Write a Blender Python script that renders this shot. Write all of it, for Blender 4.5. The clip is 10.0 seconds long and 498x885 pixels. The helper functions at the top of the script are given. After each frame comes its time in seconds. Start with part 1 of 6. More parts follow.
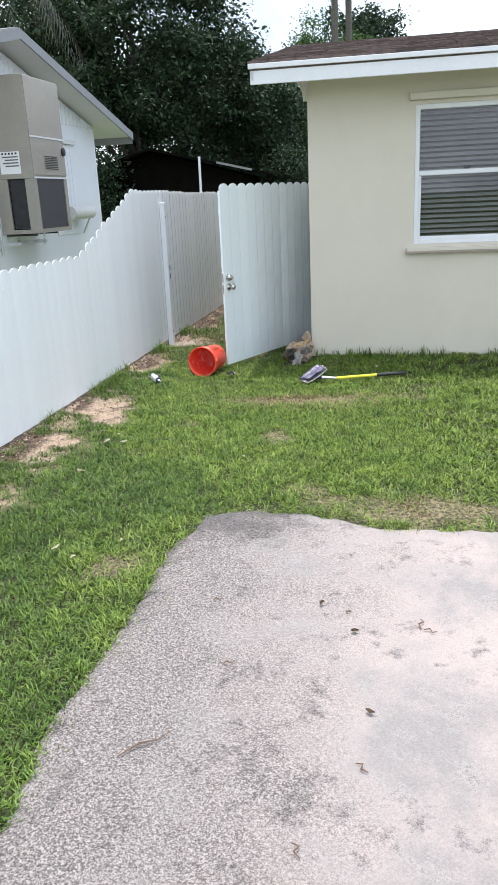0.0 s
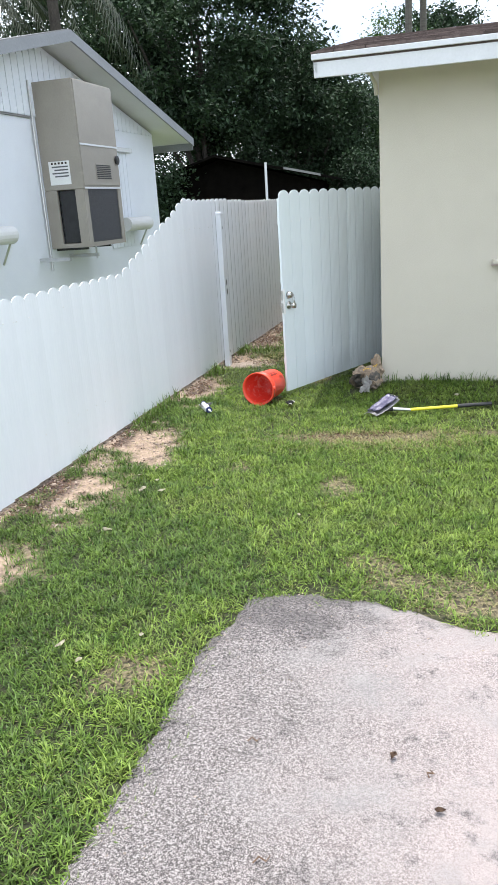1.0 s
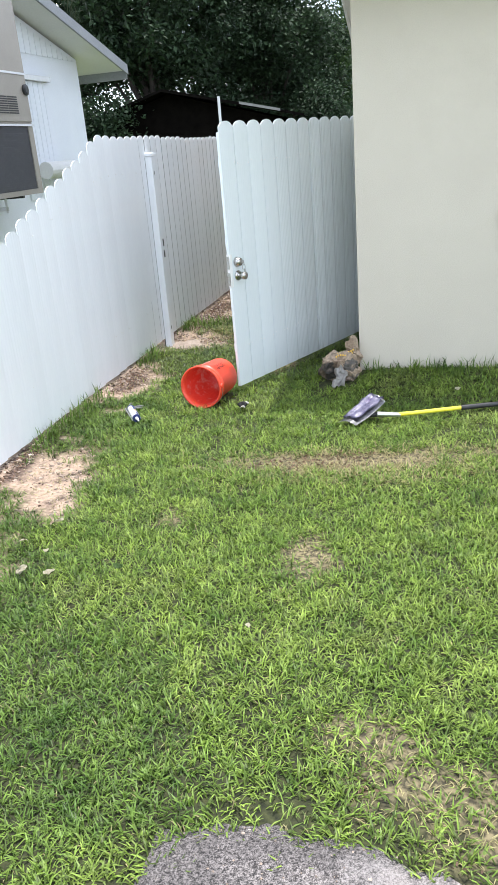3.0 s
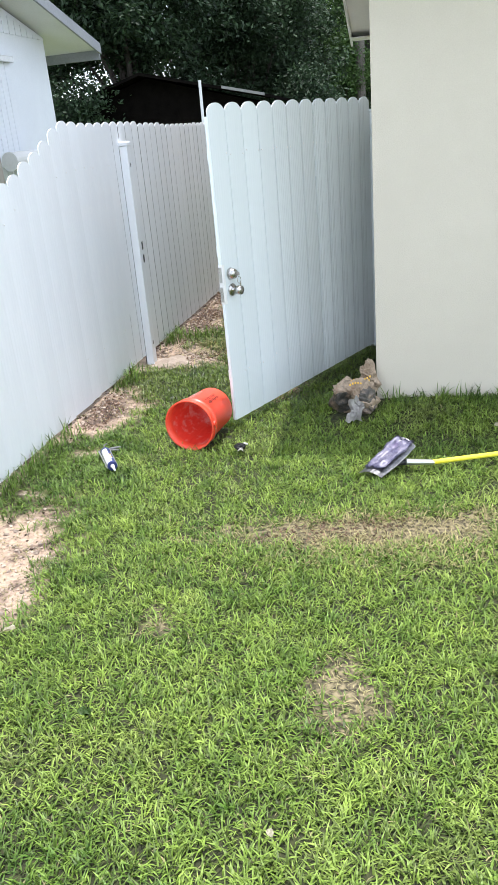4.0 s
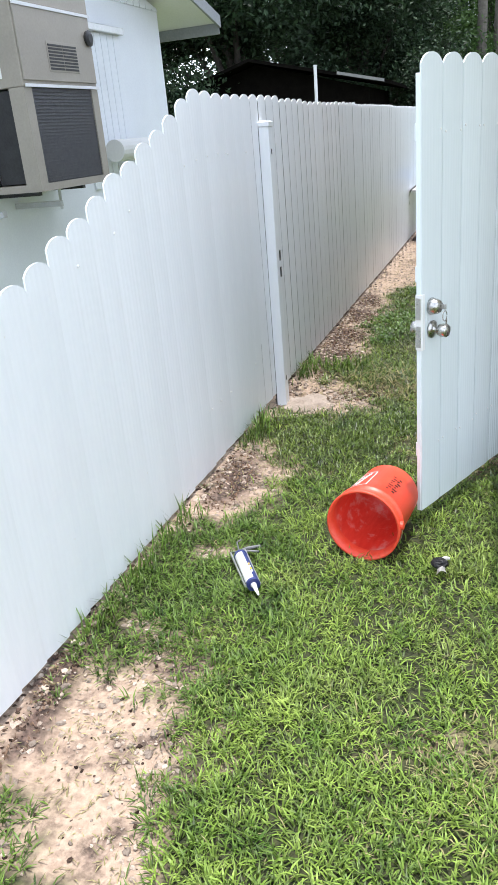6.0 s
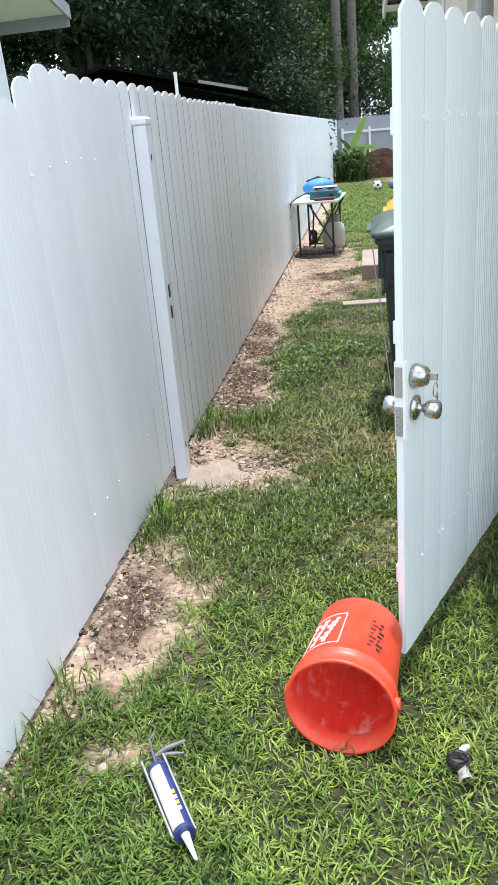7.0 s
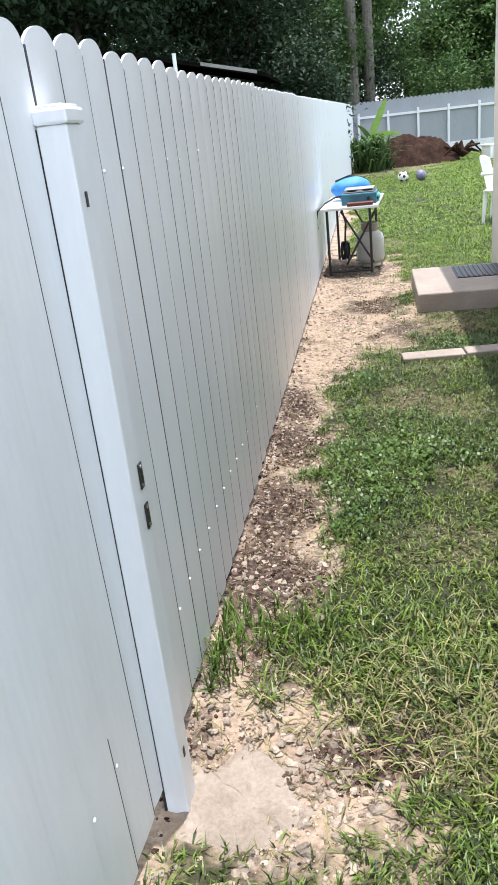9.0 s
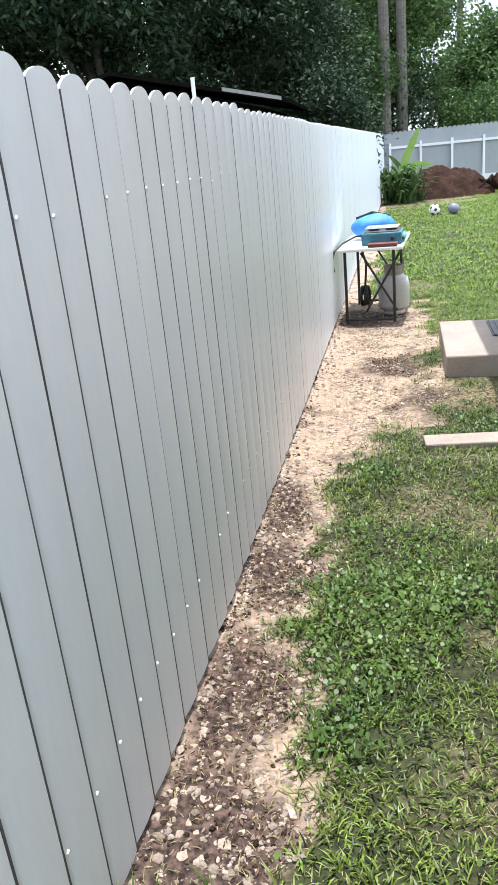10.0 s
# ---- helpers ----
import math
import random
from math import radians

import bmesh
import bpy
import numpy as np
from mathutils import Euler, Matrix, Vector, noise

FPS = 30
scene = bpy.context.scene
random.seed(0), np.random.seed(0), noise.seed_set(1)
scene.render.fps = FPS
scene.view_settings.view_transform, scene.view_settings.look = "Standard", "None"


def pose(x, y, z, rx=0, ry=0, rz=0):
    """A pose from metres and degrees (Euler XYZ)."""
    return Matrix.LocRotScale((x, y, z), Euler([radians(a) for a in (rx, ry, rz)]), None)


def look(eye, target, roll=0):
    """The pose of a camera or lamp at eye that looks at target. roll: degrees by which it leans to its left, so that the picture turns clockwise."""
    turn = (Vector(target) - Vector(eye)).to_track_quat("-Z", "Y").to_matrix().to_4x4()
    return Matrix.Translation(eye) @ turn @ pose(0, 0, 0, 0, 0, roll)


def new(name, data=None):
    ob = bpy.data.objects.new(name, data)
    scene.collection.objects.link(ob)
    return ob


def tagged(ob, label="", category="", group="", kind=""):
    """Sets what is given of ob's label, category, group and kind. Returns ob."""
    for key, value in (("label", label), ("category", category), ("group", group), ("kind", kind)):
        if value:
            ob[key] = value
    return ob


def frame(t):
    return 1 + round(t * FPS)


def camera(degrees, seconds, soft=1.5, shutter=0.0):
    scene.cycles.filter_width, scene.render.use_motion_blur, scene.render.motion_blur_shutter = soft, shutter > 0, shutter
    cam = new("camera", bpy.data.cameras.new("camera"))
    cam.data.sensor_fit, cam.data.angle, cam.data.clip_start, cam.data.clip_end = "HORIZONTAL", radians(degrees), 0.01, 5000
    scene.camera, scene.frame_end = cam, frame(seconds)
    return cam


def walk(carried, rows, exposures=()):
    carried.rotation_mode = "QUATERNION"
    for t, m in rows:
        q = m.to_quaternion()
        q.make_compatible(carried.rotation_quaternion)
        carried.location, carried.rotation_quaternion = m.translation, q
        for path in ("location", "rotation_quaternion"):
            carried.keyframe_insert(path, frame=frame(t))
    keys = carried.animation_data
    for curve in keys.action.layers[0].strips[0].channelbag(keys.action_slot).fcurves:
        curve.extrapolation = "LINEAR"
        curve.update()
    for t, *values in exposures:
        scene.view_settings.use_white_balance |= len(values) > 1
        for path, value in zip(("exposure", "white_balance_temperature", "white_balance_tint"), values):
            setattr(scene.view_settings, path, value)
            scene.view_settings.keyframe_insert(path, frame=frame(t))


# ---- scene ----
cam = camera(36.6, 10.0, soft=0.8)
PATH = [
    (0, (0.764, -0.294, 1.656), (0.652, 1.605, 1.039), -2.7),
    (0.5, (0.765, 0.115, 1.67), (0.659, 2.016, 1.059), -3.0),
    (1, (0.789, 0.54, 1.674), (0.498, 2.428, 1.08), -3.8),
    (1.5, (0.809, 0.824, 1.683), (0.525, 2.705, 1.068), -4.2),
    (2, (0.791, 1.189, 1.681), (0.591, 3.062, 1.009), -4.2),
    (2.5, (0.796, 1.613, 1.629), (0.613, 3.473, 0.917), -4.2),
    (2.7, (0.801, 1.819, 1.639), (0.599, 3.674, 0.917), -4.4),
    (3.8, (0.622, 2.845, 1.631), (0.415, 4.687, 0.883), -5.8),
    (4, (0.613, 3.022, 1.648), (0.438, 4.863, 0.886), -5.2),
    (4.5, (0.49, 3.408, 1.662), (0.302, 5.222, 0.842), -2.6),
    (5, (0.332, 3.677, 1.608), (-0.02, 5.439, 0.73), -4.3),
    (5.2, (0.258, 3.762, 1.598), (-0.158, 5.508, 0.718), -5.6),
    (6.3, (-0.018, 4.628, 1.583), (-0.365, 6.459, 0.857), -6.0),
    (6.5, (-0.075, 4.838, 1.547), (-0.36, 6.675, 0.811), -6.6),
    (7, (-0.204, 5.383, 1.545), (-0.268, 7.234, 0.791), -5.3),
    (7.5, (-0.294, 5.889, 1.601), (-0.38, 7.75, 0.874), -5.6),
    (8, (-0.358, 6.416, 1.608), (-0.316, 8.271, 0.861), -6.1),
    (8.5, (-0.362, 6.907, 1.568), (-0.314, 8.744, 0.78), -6.7),
    (9, (-0.309, 7.409, 1.589), (-0.403, 9.249, 0.811), -6.7),
    (9.5, (-0.247, 7.957, 1.59), (-0.383, 9.809, 0.849), -5.4),
    (10, (-0.094, 8.434, 1.582), (-0.251, 10.296, 0.868), -5.7),
]
EXPOSURES = [(0, 0.24, 6300, 11), (1, 0.34, 6300, 11), (2.5, 0.49, 6280, 12), (4, 0.62, 6280, 12), (5, 0.56, 6250, 12), (6.5, 0.54, 6250, 12), (8, 0.66, 6280, 12), (9.3, 0.75, 6220, 11), (10, 0.86, 6180, 11)]
walk(cam, [(t, look(eye, target, roll)) for t, eye, target, roll in PATH], EXPOSURES)

# ---- sky and sun: clear midday light, the sun almost overhead ----
SUN_TO = Vector((0.034, 0.085, 1.0)).normalized()
world = bpy.data.worlds.new("sky")
scene.world = world
world.use_nodes = True
wn, wl = world.node_tree.nodes, world.node_tree.links
sky = wn.new("ShaderNodeTexSky")
sky.sky_type = "NISHITA"
sky.sun_disc = False
sky.sun_elevation = math.asin(SUN_TO.z)
sky.sun_rotation = math.atan2(SUN_TO.x, SUN_TO.y)
sky.air_density, sky.dust_density, sky.ozone_density = 1.0, 1.5, 1.0
# thin bright cloud over the blue
tc = wn.new("ShaderNodeTexCoord")
cn = wn.new("ShaderNodeTexNoise")
cn.inputs["Scale"].default_value, cn.inputs["Detail"].default_value = 3.0, 6.0
cr = wn.new("ShaderNodeValToRGB")
cr.color_ramp.elements[0].position, cr.color_ramp.elements[1].position = 0.31, 0.66
cm = wn.new("ShaderNodeMix")
cm.data_type = "RGBA"
cm.inputs[7].default_value = (13.4, 14.3, 15.4, 1)
wl.new(tc.outputs["Generated"], cn.inputs["Vector"])
wl.new(cn.outputs["Fac"], cr.inputs["Fac"])
wl.new(cr.outputs["Color"], cm.inputs[0])
wl.new(sky.outputs["Color"], cm.inputs[6])
wl.new(cm.outputs[2], wn["Background"].inputs["Color"])
wn["Background"].inputs["Strength"].default_value = 0.15
sun = new("sun", bpy.data.lights.new("sun", "SUN"))
sun.data.energy, sun.data.angle, sun.data.color = 3.8, radians(0.6), (1.0, 0.96, 0.90)
sun.matrix_basis = look(SUN_TO * 40, (0, 0, 0))

# ---- helpers for meshes and materials ----
rng = np.random.default_rng(7)


def mesh_object(name, bm, material, parent=None, label="", m=None, smooth=False):
    me = bpy.data.meshes.new(name)
    bm.to_mesh(me)
    bm.free()
    if smooth:
        me.polygons.foreach_set("use_smooth", np.ones(len(me.polygons), bool))
    if material:
        me.materials.append(material)
    ob = new(name, me)
    if parent:
        ob.parent = parent
    if m is not None:
        ob.matrix_basis = m
    if label:
        ob["label"] = label
    return ob


def part(name, bm, material, parent, label="", m=None, smooth=False):
    return mesh_object(name, bm, material, parent, label, m, smooth)


def thing(name, m, label, category, group="", kind=""):
    ob = new(name)
    ob.empty_display_size = 0.1
    ob.matrix_basis = m
    return tagged(ob, label, category, group, kind)


def piece(name, me, parent, m):
    """An object on shared mesh data."""
    ob = new(name, me)
    ob.parent = parent
    ob.matrix_basis = m
    return ob


def array_mesh(name, verts, faces, material, normals=None):
    """A mesh from numpy arrays; faces (n, k) with one k for all."""
    me = bpy.data.meshes.new(name)
    n, k = faces.shape
    me.vertices.add(len(verts))
    me.vertices.foreach_set("co", np.ascontiguousarray(verts, np.float32).ravel())
    me.loops.add(n * k)
    me.loops.foreach_set("vertex_index", np.ascontiguousarray(faces, np.int32).ravel())
    me.polygons.add(n)
    me.polygons.foreach_set("loop_start", np.arange(0, n * k, k, dtype=np.int32))
    me.polygons.foreach_set("use_smooth", np.zeros(n, bool))
    me.update(calc_edges=True)
    if material:
        me.materials.append(material)
    return me


def box(bm, lo, hi, m=None, bevel=0.0):
    out = bmesh.ops.create_cube(bm, size=1.0)["verts"]
    c = [(a + b) / 2 for a, b in zip(lo, hi)]
    s = [b - a for a, b in zip(lo, hi)]
    bmesh.ops.transform(bm, matrix=Matrix.Translation(c) @ Matrix.Diagonal((*s, 1)), verts=out)
    if bevel:
        edges = list({e for v in out for e in v.link_edges})
        res = bmesh.ops.bevel(bm, geom=edges, offset=bevel, segments=2, affect="EDGES", profile=0.5)
        out = list({v for f in res["faces"] for v in f.verts} | {v for v in out if v.is_valid})
    if m is not None:
        bmesh.ops.transform(bm, matrix=m, verts=[v for v in out if v.is_valid])
    return bm


def boxed(lo, hi, bevel=0.0, m=None):
    return box(bmesh.new(), lo, hi, m, bevel)


def rings(bm, loops, cap=True, closed=False):
    """Skin between rings of points."""
    rows = [[bm.verts.new(p) for p in ring] for ring in loops]
    n = len(rows[0])
    pairs = list(zip(rows, rows[1:]))
    if closed:
        pairs.append((rows[-1], rows[0]))
    for a, b in pairs:
        for i in range(n):
            j = (i + 1) % n
            bm.faces.new((a[i], a[j], b[j], b[i]))
    if cap and not closed:
        bm.faces.new(rows[0][::-1])
        bm.faces.new(rows[-1])
    return bm


def tube(bm, pts, radii, seg=10, cap=True):
    pts = [Vector(p) for p in pts]
    if not isinstance(radii, (list, tuple)):
        radii = [radii] * len(pts)
    loops = []
    for i, p in enumerate(pts):
        d = (pts[min(i + 1, len(pts) - 1)] - pts[max(i - 1, 0)]).normalized()
        up = Vector((0, 0, 1)) if abs(d.z) < 0.9 else Vector((1, 0, 0))
        u = d.cross(up).normalized()
        w = u.cross(d)
        loops.append([p + (u * math.cos(a) + w * math.sin(a)) * radii[i] for a in (2 * math.pi * k / seg for k in range(seg))])
    return rings(bm, loops, cap)


def tubed(pts, radii, seg=10, cap=True):
    return tube(bmesh.new(), pts, radii, seg, cap)


def lathe(profile, seg=32, cap=False):
    """Turned about z; profile of (radius, z)."""
    return rings(bmesh.new(), [[(r * math.cos(2 * math.pi * k / seg), r * math.sin(2 * math.pi * k / seg), z) for k in range(seg)] for r, z in profile], cap)


def ball(bm, c, r, sub=2, squash=(1, 1, 1)):
    out = bmesh.ops.create_icosphere(bm, subdivisions=sub, radius=r)["verts"]
    bmesh.ops.transform(bm, matrix=Matrix.Translation(c) @ Matrix.Diagonal((*squash, 1)), verts=out)
    return bm


def nd(tree, kind, **inputs):
    node = tree.nodes.new(kind)
    for key, value in inputs.items():
        node.inputs[key.replace("_", " ")].default_value = value
    return node


def surface(name, a, b, rough=0.6, metal=0.0, scale=8.0, fine=90.0, bump=0.15, bump_scale=None, spots=None, vary=0.0, island=False, stretch=(1, 1, 1), spec=0.5, ramp=(0.35, 0.65), trans=0.0, coat=0.0):
    """Two tones mixed by coarse and fine noise, with relief and uneven gloss; at real size in object space."""
    mt = bpy.data.materials.new(name)
    mt.use_nodes = True
    t = mt.node_tree
    bs = t.nodes["Principled BSDF"]
    co = t.nodes.new("ShaderNodeTexCoord")
    mp = nd(t, "ShaderNodeMapping", Scale=stretch)
    t.links.new(co.outputs["Object"], mp.inputs["Vector"])
    n1 = nd(t, "ShaderNodeTexNoise", Scale=scale, Detail=5.0, Roughness=0.6)
    n2 = nd(t, "ShaderNodeTexNoise", Scale=fine, Detail=3.0, Roughness=0.6)
    for n in (n1, n2):
        t.links.new(mp.outputs["Vector"], n.inputs["Vector"])
    ad = nd(t, "ShaderNodeMath")
    ad.operation = "MULTIPLY_ADD"
    ad.inputs[1].default_value = 0.45
    t.links.new(n2.outputs["Fac"], ad.inputs[0])
    sc = nd(t, "ShaderNodeMath")
    sc.operation = "MULTIPLY"
    sc.inputs[1].default_value = 0.55
    t.links.new(n1.outputs["Fac"], sc.inputs[0])
    t.links.new(sc.outputs[0], ad.inputs[2])
    rp = t.nodes.new("ShaderNodeValToRGB")
    rp.color_ramp.elements[0].position, rp.color_ramp.elements[1].position = ramp
    rp.color_ramp.elements[0].color, rp.color_ramp.elements[1].color = (*a, 1), (*b, 1)
    t.links.new(ad.outputs[0], rp.inputs["Fac"])
    col = rp.outputs["Color"]
    if spots:
        amount, spot_scale, tone = spots
        n3 = nd(t, "ShaderNodeTexNoise", Scale=spot_scale, Detail=6.0, Roughness=0.7)
        t.links.new(co.outputs["Object"], n3.inputs["Vector"])
        r3 = t.nodes.new("ShaderNodeValToRGB")
        r3.color_ramp.elements[0].position, r3.color_ramp.elements[1].position = 0.52, 0.72
        r3.color_ramp.elements[1].color = (amount, amount, amount, 1)
        t.links.new(n3.outputs["Fac"], r3.inputs["Fac"])
        mx = t.nodes.new("ShaderNodeMix")
        mx.data_type = "RGBA"
        mx.inputs[7].default_value = (*tone, 1)
        t.links.new(r3.outputs["Color"], mx.inputs[0])
        t.links.new(col, mx.inputs[6])
        col = mx.outputs[2]
    if vary:
        src = t.nodes.new("ShaderNodeNewGeometry" if island else "ShaderNodeObjectInfo")
        out = src.outputs["Random Per Island" if island else "Random"]
        mr = nd(t, "ShaderNodeMapRange")
        mr.inputs["To Min"].default_value, mr.inputs["To Max"].default_value = 1 - vary, 1 + vary
        t.links.new(out, mr.inputs["Value"])
        hs = nd(t, "ShaderNodeHueSaturation")
        t.links.new(mr.outputs[0], hs.inputs["Value"])
        t.links.new(col, hs.inputs["Color"])
        col = hs.outputs["Color"]
    t.links.new(col, bs.inputs["Base Color"])
    rr = nd(t, "ShaderNodeMapRange")
    rr.inputs["To Min"].default_value, rr.inputs["To Max"].default_value = max(0.02, rough - 0.1), min(1.0, rough + 0.1)
    t.links.new(ad.outputs[0], rr.inputs["Value"])
    t.links.new(rr.outputs[0], bs.inputs["Roughness"])
    bs.inputs["Metallic"].default_value = metal
    bs.inputs["Specular IOR Level"].default_value = spec
    bs.inputs["Coat Weight"].default_value = coat
    if bump:
        bp = nd(t, "ShaderNodeBump", Strength=bump, Distance=0.01)
        bn = n2
        if bump_scale:
            bn = nd(t, "ShaderNodeTexNoise", Scale=bump_scale, Detail=4.0)
            t.links.new(mp.outputs["Vector"], bn.inputs["Vector"])
        t.links.new(bn.outputs["Fac"], bp.inputs["Height"])
        t.links.new(bp.outputs["Normal"], bs.inputs["Normal"])
    if trans:
        tr = t.nodes.new("ShaderNodeBsdfTranslucent")
        t.links.new(col, tr.inputs["Color"])
        ms = nd(t, "ShaderNodeMixShader")
        ms.inputs[0].default_value = trans
        t.links.new(bs.outputs[0], ms.inputs[1])
        t.links.new(tr.outputs[0], ms.inputs[2])
        t.links.new(ms.outputs[0], t.nodes["Material Output"].inputs["Surface"])
    return mt


def flat_noise(x, y, s, seed=0.0):
    return noise.noise(Vector((x * s + seed, y * s - seed, seed * 1.7)))


# ---- materials ----
M_FENCE = surface("white_coated_steel", (0.79, 0.815, 0.85), (0.85, 0.87, 0.895), 0.34, 0, 3, 60, 0.04, stretch=(1, 1, 0.15), vary=0.02, spots=(0.18, 2.2, (0.70, 0.71, 0.72)))
M_GATE = surface("white_gate_steel", (0.73, 0.79, 0.81), (0.77, 0.82, 0.84), 0.20, 0, 3, 60, 0.015, stretch=(1, 1, 0.15), vary=0.03)
M_STUCCO = surface("cream_stucco", (0.53, 0.49, 0.41), (0.60, 0.56, 0.47), 0.85, 0, 1.2, 140, 0.25, spots=(0.22, 1.3, (0.45, 0.41, 0.335)))
M_WHITEWALL = surface("white_painted_block", (0.70, 0.73, 0.78), (0.78, 0.81, 0.85), 0.7, 0, 1.5, 60, 0.15, spots=(0.2, 1.8, (0.62, 0.63, 0.65)))
M_TRIM = surface("white_trim_paint", (0.62, 0.63, 0.65), (0.70, 0.71, 0.73), 0.45, 0, 2, 50, 0.08, spots=(0.25, 3, (0.6, 0.6, 0.58)))
M_SOFFIT = surface("pale_soffit_paint", (0.60, 0.60, 0.58), (0.68, 0.68, 0.66), 0.7, 0, 2, 50, 0.08)
M_SHINGLE = surface("brown_asphalt_shingle", (0.055, 0.042, 0.038), (0.20, 0.155, 0.14), 0.95, 0, 10, 300, 0.5, spec=0.1, vary=0.35, island=True)
M_GREYROOF = surface("weathered_grey_roofing", (0.16, 0.16, 0.16), (0.26, 0.26, 0.25), 0.9, 0, 6, 120, 0.3)
M_GREYTRIM = surface("grey_trim_paint", (0.19, 0.20, 0.21), (0.26, 0.27, 0.28), 0.6, 0, 2, 50, 0.08)
# timber taken almost to black for the shade under the trees
M_DARKSHED = surface("weathered_timber_tree_shade", (0.003, 0.0028, 0.0026), (0.009, 0.008, 0.007), 1.0, 0, 4, 40, 0.3, spec=0.0)
M_AC = surface("beige_painted_steel", (0.28, 0.255, 0.22), (0.34, 0.31, 0.265), 0.45, 0.0, 3, 60, 0.06, spots=(0.3, 4, (0.40, 0.36, 0.30)))
M_COIL = surface("dark_coil_mesh", (0.10, 0.10, 0.11), (0.16, 0.16, 0.17), 0.6, 0.3, 40, 300, 0.4)
M_BLACK = surface("black_plastic", (0.012, 0.012, 0.013), (0.03, 0.03, 0.032), 0.45, 0, 12, 90, 0.08)
M_STEEL = surface("satin_nickel", (0.42, 0.41, 0.39), (0.55, 0.54, 0.51), 0.28, 1.0, 10, 120, 0.04)
M_GALV = surface("galvanised_steel", (0.5, 0.5, 0.5), (0.62, 0.62, 0.62), 0.35, 0.9, 14, 120, 0.05)
M_ORANGE = surface("orange_bucket_plastic", (0.82, 0.058, 0.028), (0.88, 0.095, 0.045), 0.40, 0, 6, 80, 0.04, trans=0.03, spots=(0.25, 6, (0.80, 0.25, 0.16)))
M_WHITE = surface("white_print", (0.78, 0.76, 0.74), (0.86, 0.84, 0.82), 0.5, 0, 20, 120, 0.02, spots=(0.5, 40, (0.75, 0.3, 0.2)))
M_PLAINWHITE = surface("plain_white_plastic", (0.74, 0.74, 0.73), (0.82, 0.82, 0.81), 0.4, 0, 6, 90, 0.03)
M_INK = surface("black_print", (0.015, 0.013, 0.012), (0.05, 0.03, 0.03), 0.5, 0, 30, 120, 0.02)
M_BIN = surface("dark_green_bin_plastic", (0.013, 0.025, 0.020), (0.022, 0.037, 0.029), 0.5, 0, 5, 160, 0.06, spots=(0.35, 3, (0.06, 0.075, 0.065)))
M_LID = surface("faded_green_lid_plastic", (0.042, 0.068, 0.054), (0.07, 0.10, 0.082), 0.42, 0, 4, 120, 0.05, spots=(0.4, 5, (0.15, 0.18, 0.16)))
M_YELLOW = surface("yellow_bin_lid_plastic", (0.70, 0.29, 0.014), (0.80, 0.37, 0.03), 0.45, 0, 4, 120, 0.05, spots=(0.3, 5, (0.62, 0.36, 0.10)))
M_CONC = surface("pale_concrete", (0.26, 0.21, 0.18), (0.38, 0.32, 0.275), 0.9, 0, 4, 70, 0.35, spots=(0.4, 5, (0.30, 0.26, 0.22)))
M_STONE = surface("limestone_rubble", (0.20, 0.15, 0.115), (0.44, 0.36, 0.29), 0.9, 0, 14, 120, 0.4, vary=0.45, island=True)
M_MULCH = surface("dry_leaf_litter", (0.10, 0.055, 0.035), (0.30, 0.20, 0.13), 0.9, 0, 20, 120, 0.2, vary=0.5, island=True)
M_LUSH = surface("lush_lawn_blade", (0.042, 0.092, 0.012), (0.145, 0.222, 0.038), 0.5, 0, 4.5, 14, 0.0, vary=0.6, island=True, trans=0.18, spec=0.35)
M_BLADE = surface("lawn_blade", (0.060, 0.122, 0.014), (0.220, 0.305, 0.052), 0.5, 0, 4.5, 14, 0.0, spec=0.35, vary=0.6, island=True, trans=0.18, spots=(0.45, 2.0, (0.27, 0.28, 0.095)))
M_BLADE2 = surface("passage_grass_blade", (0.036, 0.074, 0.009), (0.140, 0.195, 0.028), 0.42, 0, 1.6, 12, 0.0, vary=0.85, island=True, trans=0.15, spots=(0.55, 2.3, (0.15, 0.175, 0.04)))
M_DRYBLADE = surface("dry_lawn_blade", (0.22, 0.20, 0.085), (0.36, 0.315, 0.15), 0.7, 0, 3, 20, 0.0, vary=0.4, island=True, trans=0.25)
M_CLOVER = surface("broad_weed_leaf", (0.048, 0.112, 0.022), (0.15, 0.235, 0.050), 0.45, 0, 3, 20, 0.0, vary=0.35, island=True, trans=0.3)
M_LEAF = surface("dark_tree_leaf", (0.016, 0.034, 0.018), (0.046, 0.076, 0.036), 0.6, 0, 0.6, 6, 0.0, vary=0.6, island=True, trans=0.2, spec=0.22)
# leaf green lightened in colour for crowns in sun; M_LEAF stays dark
M_LEAFLIT = surface("sunlit_tree_leaf", (0.040, 0.085, 0.026), (0.105, 0.175, 0.05), 0.6, 0, 0.5, 6, 0.0, vary=0.6, island=True, trans=0.3, spec=0.25)
M_PALM = surface("palm_frond", (0.022, 0.032, 0.018), (0.05, 0.062, 0.034), 0.5, 0, 1, 10, 0.0, vary=0.4, island=True, trans=0.2)
M_BARK = surface("grey_bark", (0.03, 0.025, 0.022), (0.09, 0.077, 0.066), 0.95, 0, 8, 60, 0.7, stretch=(1, 1, 0.3))
M_PALMTRUNK = surface("pale_palm_trunk", (0.075, 0.066, 0.058), (0.16, 0.145, 0.125), 0.95, 0, 5, 50, 0.6, stretch=(1, 1, 3))
M_BANANA = surface("banana_leaf", (0.16, 0.30, 0.05), (0.30, 0.44, 0.10), 0.4, 0, 2, 30, 0.05, trans=0.4)
